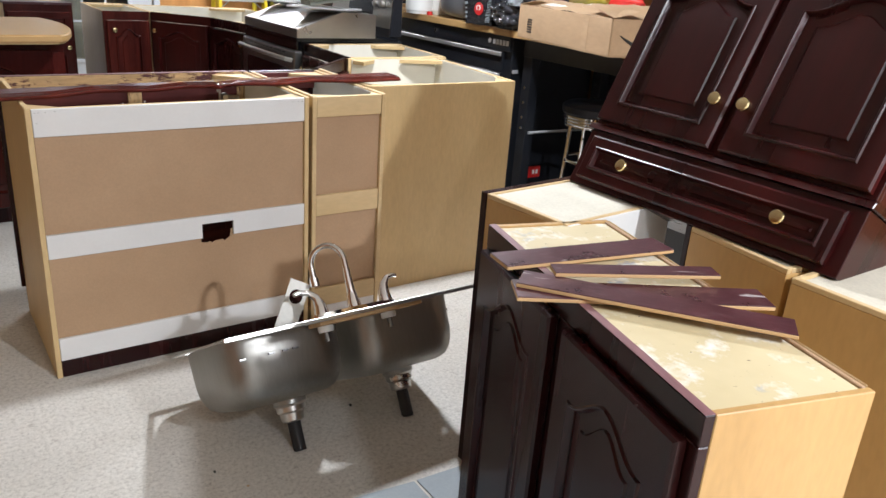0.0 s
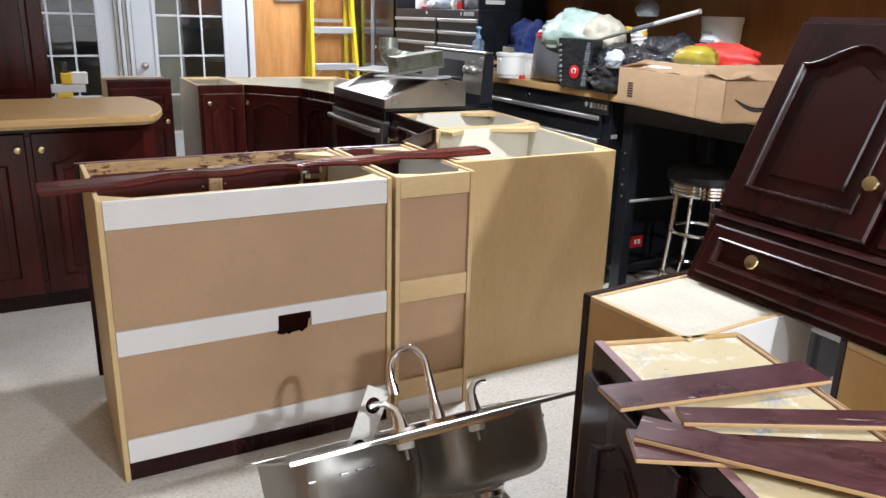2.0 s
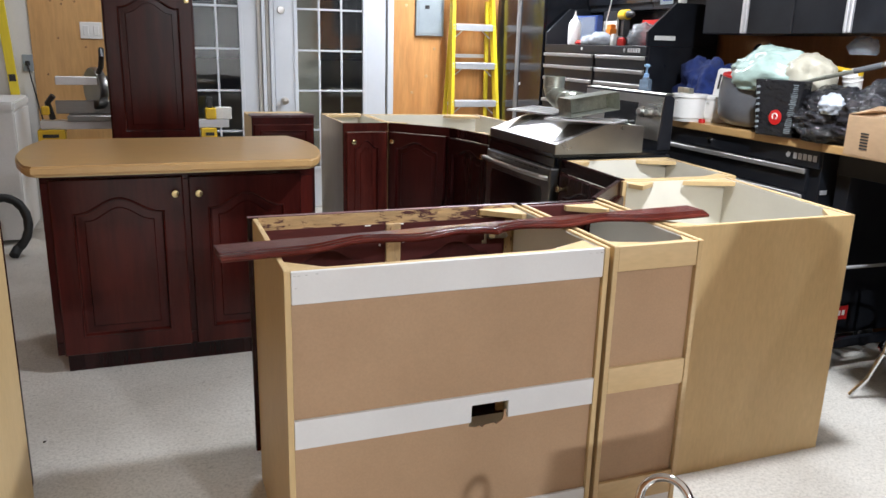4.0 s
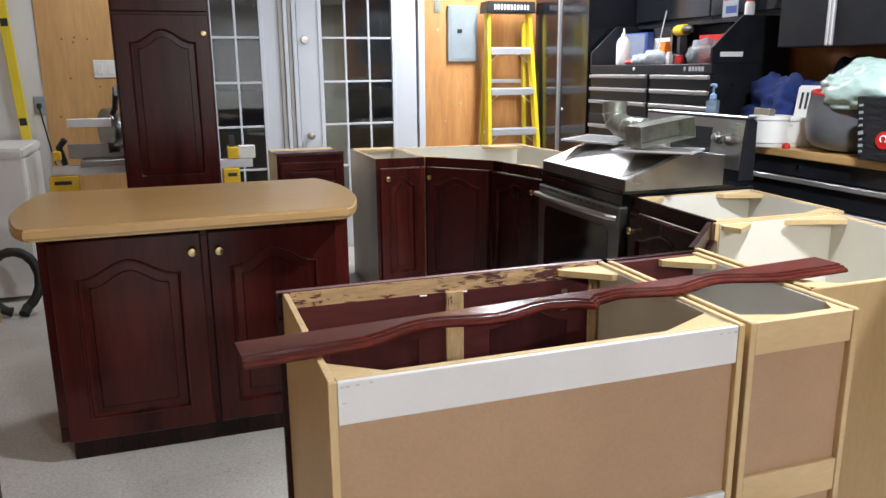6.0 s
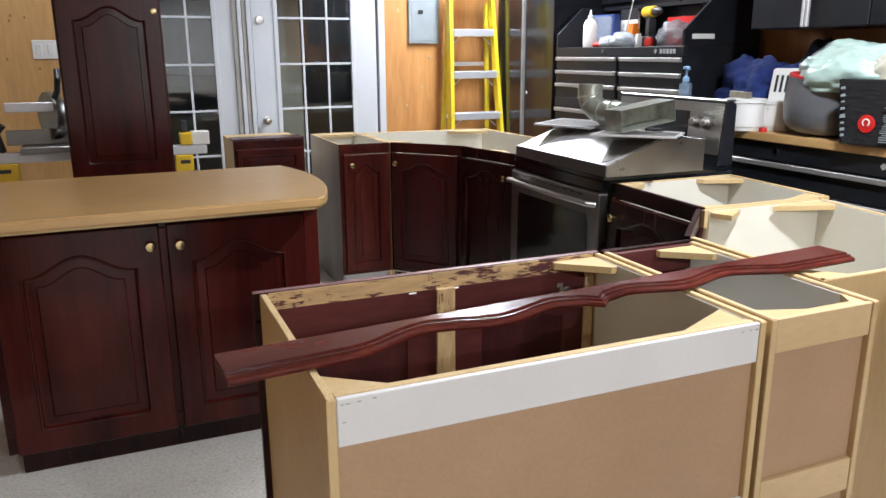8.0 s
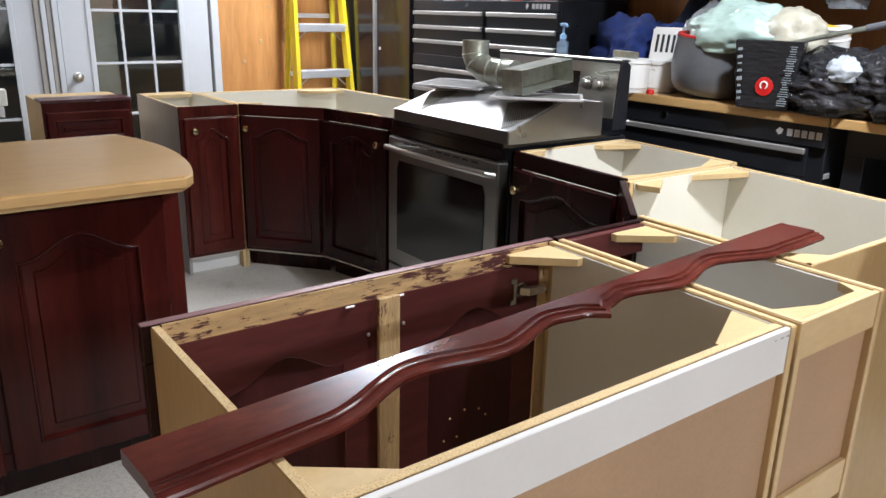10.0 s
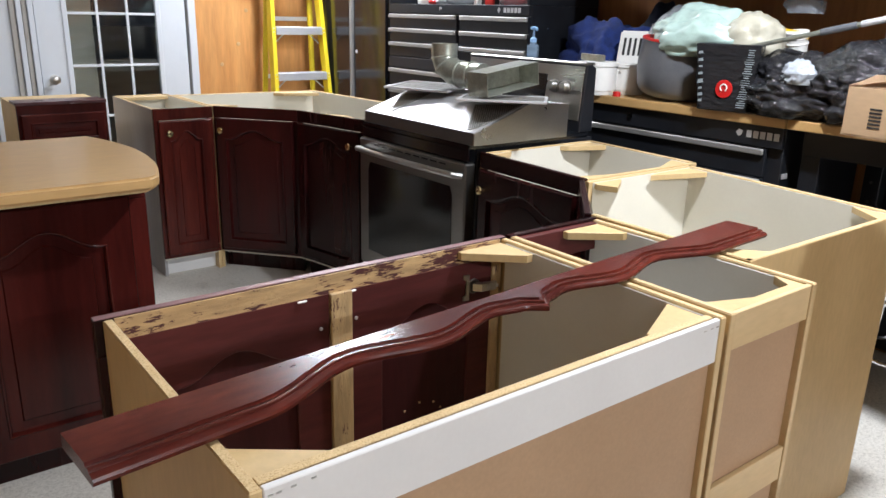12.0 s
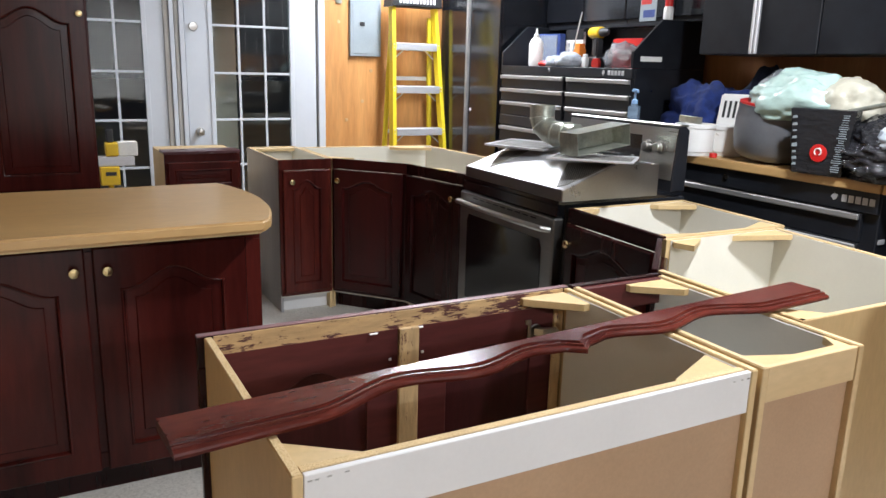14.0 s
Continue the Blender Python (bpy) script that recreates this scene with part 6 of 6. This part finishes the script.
part("body", box(0.0, 0.34, 0.0, 0.275, 0.0, UH - 0.012), UPPERPLY, c)
part("top_panel", box(0.014, 0.326, 0.014, 0.262, UH - 0.0118, UH - 0.006), TOPCREAM, c)
for q in ((0.0, 0.0135, 0.0, 0.275), (0.3265, 0.34, 0.0, 0.275), (0.014, 0.326, 0.0, 0.0135), (0.014, 0.326, 0.2625, 0.275)):
    part("top_edge", box(*q, UH - 0.0118, UH), MAPLE, c)
part("face_frame", box(0.0, 0.34, 0.2755, 0.292, 0.0, UH), CHERRY_D, c)
c = thing("upper_cabinet", at(1.672, 0.407, 0, 0), "upper cabinet on the floor with a cream top and tan sides", "cabinet")
part("body", box(0.0, 0.42, 0.0, 0.535, 0.0, UH - 0.012), UPPERPLY, c)
part("top_panel", box(0.014, 0.406, 0.014, 0.521, UH - 0.0118, UH - 0.005), TOPCREAM, c)
for q in ((0.0, 0.0135, 0.0, 0.535), (0.4065, 0.42, 0.0, 0.535), (0.014, 0.406, 0.0, 0.0135), (0.014, 0.406, 0.5215, 0.535)):
    part("top_edge", box(*q, UH - 0.0118, UH), MAPLE, c)

# ---- loose dark planks ----
def plank(p, q, w, z, tip, lab="plum laminate filler strip lying loose on the cabinet"):
    p, q = Vector(p), Vector(q)
    L = (q - p).length
    an = math.degrees(math.atan2((q - p).y, (q - p).x))
    c = thing("filler_strip", Matrix.Translation((p.x, p.y, z)) @ Matrix.Rotation(radians(an), 4, "Z") @ Matrix.Rotation(radians(-tip), 4, "Y"), lab, "board", "filler strips")
    part("core", box(0, L, -w / 2, w / 2, 0, 0.0065, bev=0.001), PINE, c, "raw pale edge")
    part("face", box(0.0005, L - 0.0005, -w / 2 + 0.0005, w / 2 - 0.0005, 0.0067, 0.0085, bev=0.0006), PLUM, c, "glossy plum laminate face")


plank((1.168, 1.255), (1.556, 1.175), 0.075, UH + 0.002, 0)
plank((1.107, 1.135), (1.504, 0.892), 0.078, UH + 0.002, 0)
plank((1.137, 1.155), (1.420, 0.782), 0.066, UH + 0.0112, 0)
plank((1.203, 1.142), (1.485, 0.992), 0.045, UH + 0.0204, 0)

# ---- leaning hutch on top of the upper cabinets ----
c = thing("hutch_cabinet", Matrix.Translation((1.744, 1.662, UH + 0.002)) @ Matrix.Rotation(radians(-90), 4, "Z") @ Matrix.Rotation(radians(-26), 4, "X"), "dark cherry hutch with two arched doors over a drawer, leaning back", "cabinet")
HW, HB = 0.77, 0.165
part("base_body", box(0.0, HW, 0.0, 0.30, 0.0, HB - 0.012), CHERRY_M, c)
part("moulding", prism([(-0.012, HB - 0.0115), (0.0, HB - 0.0115), (0.30, HB - 0.0115), (0.30, HB + 0.008), (0.004, HB + 0.008), (-0.008, HB + 0.002)], -0.008, HW + 0.008, "x", 0.002), CHERRY_M, c, "stepped moulding")
part("body", box(0.0, HW, 0.022, 0.30, HB + 0.0085, 0.66), CHERRY_M, c)
part("face_frame", box(0.0, HW, 0.006, 0.0215, HB + 0.0085, 0.66), CHERRY_M, c)
fr, fi = door_meshes(HW - 0.06, HB - 0.045, 0.0, 0.028, mt=CHERRY_M)
d = part("drawer_front", fr, CHERRY_M, c, "wide cherry drawer front", at(0.03, -0.021, 0.015))
part("field", fi, CHERRY_M, d)
for x in (0.150, 0.590):
    part("knob", lathe(CABKNOB, at(x, 0, 0.06, 0, 90), 20), BRASS, d, "round brass knob")
dw = HW / 2 - 0.022
hang(c, dw, 0.455, at(0.006, -0.016, HB + 0.018), 0.05, 0.048, (dw - 0.026, 0.112), CHERRY_M)
hang(c, dw, 0.455, at(HW - 0.012 - dw, -0.016, HB + 0.018), 0.05, 0.048, (0.026, 0.112), CHERRY_M)

# ---- double sink with its faucet, tipped on the floor ----
SM = Matrix.Translation((1.228, 1.866, 0.436)) @ Matrix.Rotation(-0.54, 4, "X")
c = thing("double_sink", SM, "dull stainless double sink resting on its drain pipes, with chrome faucet", "sink")


def bowl(x0, x1, y0, y1, dep):
    k, rings = 40, []
    for s, z in ((1.0, 0.0), (0.99, -0.03), (0.975, -dep + 0.085), (0.95, -dep + 0.055), (0.90, -dep + 0.028), (0.83, -dep + 0.01), (0.72, -dep), (0.2, -dep - 0.004)):
        ring = []
        for i in range(k):
            a = 2 * math.pi * i / k
            e = 0.42
            cx, sy = math.copysign(abs(math.cos(a)) ** e, math.cos(a)), math.copysign(abs(math.sin(a)) ** e, math.sin(a))
            ring.append(((x0 + x1) / 2 + s * (x1 - x0) / 2 * cx, (y0 + y1) / 2 + s * (y1 - y0) / 2 * sy, z))
        rings.append(ring)
    bm = bmesh.new()
    vs = [[bm.verts.new(p) for p in r] for r in rings]
    for p, q in zip(vs, vs[1:]):
        for i in range(k):
            bm.faces.new((p[i], p[(i + 1) % k], q[(i + 1) % k], q[i]))
    bm.faces.new(vs[-1])
    bmesh.ops.solidify(bm, geom=bm.faces[:], thickness=0.0012)
    return bm


for x0, x1 in ((-0.382, -0.012), (0.012, 0.375)):
    part("bowl", bowl(x0, x1, 0.10, 0.53, 0.19), SINKSTEEL, c, "deep steel bowl")
# rim: a frame of strips and the faucet deck
for q in ((-0.40, 0.395, 0.0, 0.1005), (-0.40, 0.395, 0.5295, 0.555), (-0.40, -0.3815, 0.101, 0.529), (0.3745, 0.395, 0.101, 0.529), (-0.0125, 0.0125, 0.101, 0.529)):
    part("rim", box(*q, 0.0005, 0.005, bev=0.0015), STEEL, c, "brushed rim")
part("rim_edge", box(-0.40, 0.395, -0.006, -0.0005, -0.006, 0.006, bev=0.002), STEEL, c)
part("deck_board", box(-0.135, 0.19, 0.006, 0.09, -0.016, -0.0005), PINE, c, "wood strip clamped under the deck")
for x in (-0.1, 0.1):
    nut = part("clamp_nut", lathe([(0.02, -0.034), (0.022, -0.03), (0.022, -0.0165)], at(x, 0.055, 0), 12), WHITEPLASTIC, c, "plastic faucet nut")
    part("stud", lathe([(0.008, -0.06), (0.008, -0.0345)], at(x, 0.055, 0), 8), OVENSTEEL, nut)
for i in (0, 1.6, 2.4, 3.0):
    part("rim_clip", box(-0.34 + 0.05 * i, -0.322 + 0.05 * i, 0.0935, 0.0995, -0.058, -0.052, bev=0.001), OVENSTEEL, c)
for x, dz in ((-0.165, -0.195), (0.205, -0.195)):
    dr = part("strainer", lathe([(0.048, dz), (0.05, dz - 0.012), (0.043, dz - 0.02), (0.043, dz - 0.034), (0.036, dz - 0.04), (0.033, dz - 0.062), (0.028, dz - 0.066)][::-1], at(x, 0.275, 0), 24), STEEL, c, "steel basket strainer")
    part("tail_pipe", lathe([(0.019, dz - 0.152), (0.019, dz - 0.0665)], at(x, 0.275, 0), 20), RUBBER, dr, "black plastic tail pipe")
part("side_bolt", lathe([(0.006, 0), (0.008, 0.002), (0.008, 0.016)], at(0.375, 0.2, -0.05, 0, 0, 90), 10), STEEL, c)
fa = part("faucet_base", prism([(0.13 * math.cos(a * math.pi / 10) * (1 if abs(math.cos(a * math.pi / 10)) > 0.3 else 1), 0.055 + 0.027 * math.sin(a * math.pi / 10)) for a in range(20)], 0.0052, 0.018, "z", 0.004, seg=2), CHROME, c, "long chrome faucet plate")
gs = [(0, 0.055, 0.018), (0, 0.055, 0.06)]
sp = Vector((-0.72, 0.69, 0)).normalized()
for i in range(15):
    an = radians(180 * i / 14)
    r0 = 0.05
    o = r0 - r0 * math.cos(an)
    gs.append((sp.x * o, 0.055 + sp.y * o, 0.155 + r0 * 1.05 * math.sin(an)))
gs.append((sp.x * 0.10, 0.055 + sp.y * 0.10, 0.125))
part("spout", tube(gs, [0.0125] * 2 + [0.0088] * (len(gs) - 2), 14), CHROME, fa, "chrome gooseneck spout")
part("spout_tip", tube([gs[-1], (gs[-1][0], gs[-1][1], 0.10)], 0.0135, 14), CHROME, fa)
part("spout_collar", lathe([(0.021, 0.018), (0.02, 0.03), (0.015, 0.05), (0.014, 0.06)], at(0, 0.055, 0), 20), CHROME, fa)
for x, dx in ((-0.1016, -0.05), (0.1016, 0.04)):
    part("tap_handle", tube([(x, 0.055, 0.016), (x, 0.055, 0.04), (x + dx * 0.15, 0.056, 0.065), (x + dx * 0.55, 0.058, 0.082), (x + dx * 1.05, 0.06, 0.086), (x + dx * 1.35, 0.06, 0.082)], [0.021, 0.017, 0.012, 0.0085, 0.007, 0.006], 12), CHROME, fa, "chrome lever handle")

# card with two holes leaning by the faucet
c = thing("hole_template", Matrix.Translation((1.03, 2.0, 0.30)) @ Matrix.Rotation(radians(-5), 4, "Z") @ Matrix.Rotation(radians(28), 4, "Y") @ Matrix.Rotation(radians(-18), 4, "X"), "white card strip with two round holes, leaning in the sink", "card")
part("card", box(-0.033, 0.033, -0.0015, 0.0015, -0.06, 0.20, bev=0.0006), PAPER, c)
for z in (0.045, 0.155):
    part("hole", lathe([(0.021, 0), (0.0205, 0.0006)], at(0, -0.0016, z, 0, 90), 24), CHERRY_D, c, "dark round hole")

# ---- by the far corner: saw, stand, level, freezer ----
c = thing("chest_freezer", at(-1.35, 6.62, 0), "white chest freezer standing in the corner", "freezer")
part("body", box(0, 0.80, 0.02, 0.68, 0.03, 0.89, bev=0.01, seg=2), DRYWALL, c)
part("lid", box(-0.005, 0.805, 0.0, 0.69, 0.893, 0.955, bev=0.012, seg=2), DRYWALL, c)
for x in (0.05, 0.75):
    part("foot", lathe([(0.02, 0), (0.025, 0.029)], at(x, 0.1, 0), 10), RUBBER, c)
c = thing("spirit_level", at(-0.625, Y1 - 0.03, 0.95, 0, 0, -3), "long yellow spirit level hanging on the white wall", "level")
part("bar", box(-0.03, 0.03, -0.025, 0.0, 0.0, 1.25, bev=0.002), YELLOW, c)
for z in (0.1, 0.75):
    v = part("vial", box(-0.022, 0.022, -0.028, -0.0255, z, z + 0.05, bev=0.002), DARKPLASTIC, c, "dark bubble vial window")
part("end_cap", box(-0.031, 0.031, -0.026, 0.001, -0.012, -0.0005), DARKPLASTIC, c)
c = thing("wall_outlet", at(-0.525, Y1 - 0.006, 1.12), "grey wall outlet with a black cord plugged in", "outlet")
part("plate", box(-0.035, 0.035, -0.008, 0.0, 0.0, 0.12, bev=0.003), PANELGREY, c)
part("plug", box(-0.015, 0.015, -0.04, -0.0085, 0.04, 0.075, bev=0.005), RUBBER, c)
part("cord", tube([(0, -0.04, 0.055), (0.01, -0.06, 0.0), (0.05, -0.08, -0.25), (0.10, -0.12, -0.5), (0.12, -0.2, -1.05)], 0.005, 8), RUBBER, c)
c = thing("light_switch", at(-0.085, Y1 - 0.015, 1.36), "white double rocker light switch on plywood", "switch")
part("plate", box(-0.075, 0.075, -0.006, 0.0, 0.0, 0.12, bev=0.003), WHITEPLASTIC, c)
for x in (-0.035, 0.035):
    part("rocker", box(x - 0.018, x + 0.018, -0.010, -0.0065, 0.025, 0.095, bev=0.002), WHITEPLASTIC, c)

c = thing("miter_saw", at(-0.10, 6.80, 0.06), "grey and yellow miter saw on a folding yellow stand", "saw")
part("stand_beam", box(-0.32, 0.92, -0.04, 0.04, 0.70, 0.76, bev=0.004), ALU, c, "long silver stand beam")
for x in (-0.28, 0.78):
    br = part("bracket", box(x - 0.06, x + (0.11 if x < 0 else 0.05), -0.055, 0.055, 0.585, 0.699, bev=0.006), SAWYELLOW, c, "yellow end bracket")
    part("name_bar", box(x - 0.03, x + (0.07 if x < 0 else 0.03), -0.057, -0.0555, 0.645, 0.668, bev=0), DARKPLASTIC, br)
    for y in (-0.22, 0.22):
        part("leg", tube([(x, 0, 0.62), (x, y, -0.06)], 0.016, 8), SAWYELLOW, c)
part("table", box(-0.14, 0.22, -0.14, 0.16, 0.761, 0.80, bev=0.004), OVENSTEEL, c)
part("fence", box(-0.22, 0.22, 0.02, 0.05, 0.801, 0.89, bev=0.003), OVENSTEEL, c)
part("blade_guard", lathe([(0.14, -0.03), (0.145, -0.02), (0.145, 0.02), (0.14, 0.03)], at(0.04, 0.05, 0.97, 25, 0, 90), 28), OVENSTEEL, c)
part("motor", lathe([(0.05, 0), (0.055, 0.01), (0.055, 0.13), (0.04, 0.14)], at(0.06, 0.08, 1.0, 0, 0, 90), 20), DARKPLASTIC, c)
part("arm", tube([(0.04, 0.2, 0.80), (0.04, 0.22, 0.98), (0.04, 0.1, 1.06)], 0.03, 10), DARKPLASTIC, c)
part("handle", tube([(0.06, -0.02, 1.06), (0.09, -0.06, 1.12), (0.10, -0.08, 1.19), (0.10, -0.04, 1.24)], 0.018, 10), DARKPLASTIC, c)
part("rail_box", box(-0.20, 0.08, -0.06, 0.0, 1.0, 1.055, bev=0.004), ALU, c)
part("clamp", tube([(-0.24, -0.02, 0.77), (-0.26, -0.05, 0.88), (-0.22, -0.06, 0.93)], 0.02, 8), DARKPLASTIC, c)
part("clamp_knob", box(-0.30, -0.25, -0.08, -0.03, 0.80, 0.86, bev=0.008), SAWYELLOW, c)
part("work_stop", box(0.76, 0.83, -0.05, 0.05, 0.761, 0.84, bev=0.006), SAWYELLOW, c)
part("stop_post", box(0.77, 0.81, -0.02, 0.02, 0.841, 0.92, bev=0.006), DARKPLASTIC, c)
solo("paper_stack", box(-0.055, 0.055, -0.04, 0.04, 0, 0.085, bev=0.004), PAPER, "white paper box standing on the saw stand", "box", at(0.785, 6.80, 0.8205))
c = thing("shop_hose", at(-0.62, 6.35, 0), "black corrugated vacuum hose lying in a loop", "hose")
part("hose", tube([(0.14 * math.cos(radians(a)) - 0.02, 0.05 * math.sin(radians(a)), 0.20 + 0.17 * math.sin(radians(a))) for a in range(-60, 270, 12)], [0.026 + 0.003 * (i % 2) for i in range(28)], 12), RUBBER, c)
part("hose_end", tube([(0.05, -0.04, 0.055), (0.03, -0.09, 0.02)], 0.03, 12), RUBBER, c)
c = thing("wood_box", at(-0.9, 5.9, 0), "open pale wooden box on the floor in the corner", "box")
part("side", box(0, 0.2, 0, 0.02, 0, 0.55), PINE, c)
part("side", box(0, 0.2, 0.3, 0.32, 0, 0.55), PINE, c)
part("shelf", box(0, 0.2, 0.021, 0.299, 0.5, 0.52), PINE, c)

# old paint and a joint in the slab near the camera's start
structure("floor_patch", prism([(0.55, 0.4), (1.25, 0.4), (1.27, 1.635), (1.1, 1.655), (0.7, 1.645), (0.55, 1.64)], 0.0, 0.003, "z", 0), PANELGREY, "worn grey painted patch of the concrete floor", "floor")
structure("floor_patch", prism([(1.262, 0.4), (1.62, 0.4), (1.62, 1.60), (1.45, 1.625), (1.28, 1.635)], 0.0, 0.003, "z", 0), PANELGREY, "worn grey painted patch of the concrete floor", "floor")
rb = random.Random(9)
for i in range(26):
    x, y, s = rb.uniform(-0.4, 1.7), rb.uniform(1.2, 5.5), rb.uniform(0.003, 0.008)
    if 0.5 < x < 1.8 and 2.6 < y < 3.4:
        continue
    solo("debris_chip", prism([(s * math.cos(k * 1.25 + i), s * 0.6 * math.sin(k * 1.25 + i)) for k in range(5)], 0, s * 0.4, "z", 0), (CHERRY_D, PINE, RUBBER)[i % 3], "small dark chip of debris on the concrete", "debris", at(x, y, 0.0, i * 40), "floor debris")

# ---- spare base cabinet beside the walkway ----
c = thing("base_cabinet", at(-0.137, 2.76, 0), "spare base cabinet with a tan side and dark door edge", "cabinet")
part("side_panel", box(-0.016, 0.0, 0.0, 0.575, 0.0, H), TANPLY, c, "tan veneered side")
part("body", box(-0.44, -0.0165, 0.004, 0.57, 0.10, H - 0.002), MAPLE, c)
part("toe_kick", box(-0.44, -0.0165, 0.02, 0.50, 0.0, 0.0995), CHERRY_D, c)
part("face_frame", box(-0.44, 0.001, 0.5755, 0.594, 0.035, H + 0.002), CHERRY_D, c, "dark stained face frame")
hang(c, 0.42, 0.80, at(-0.01, 0.616, 0.045, 180), 0.05, 0.055, None, CHERRY_D)
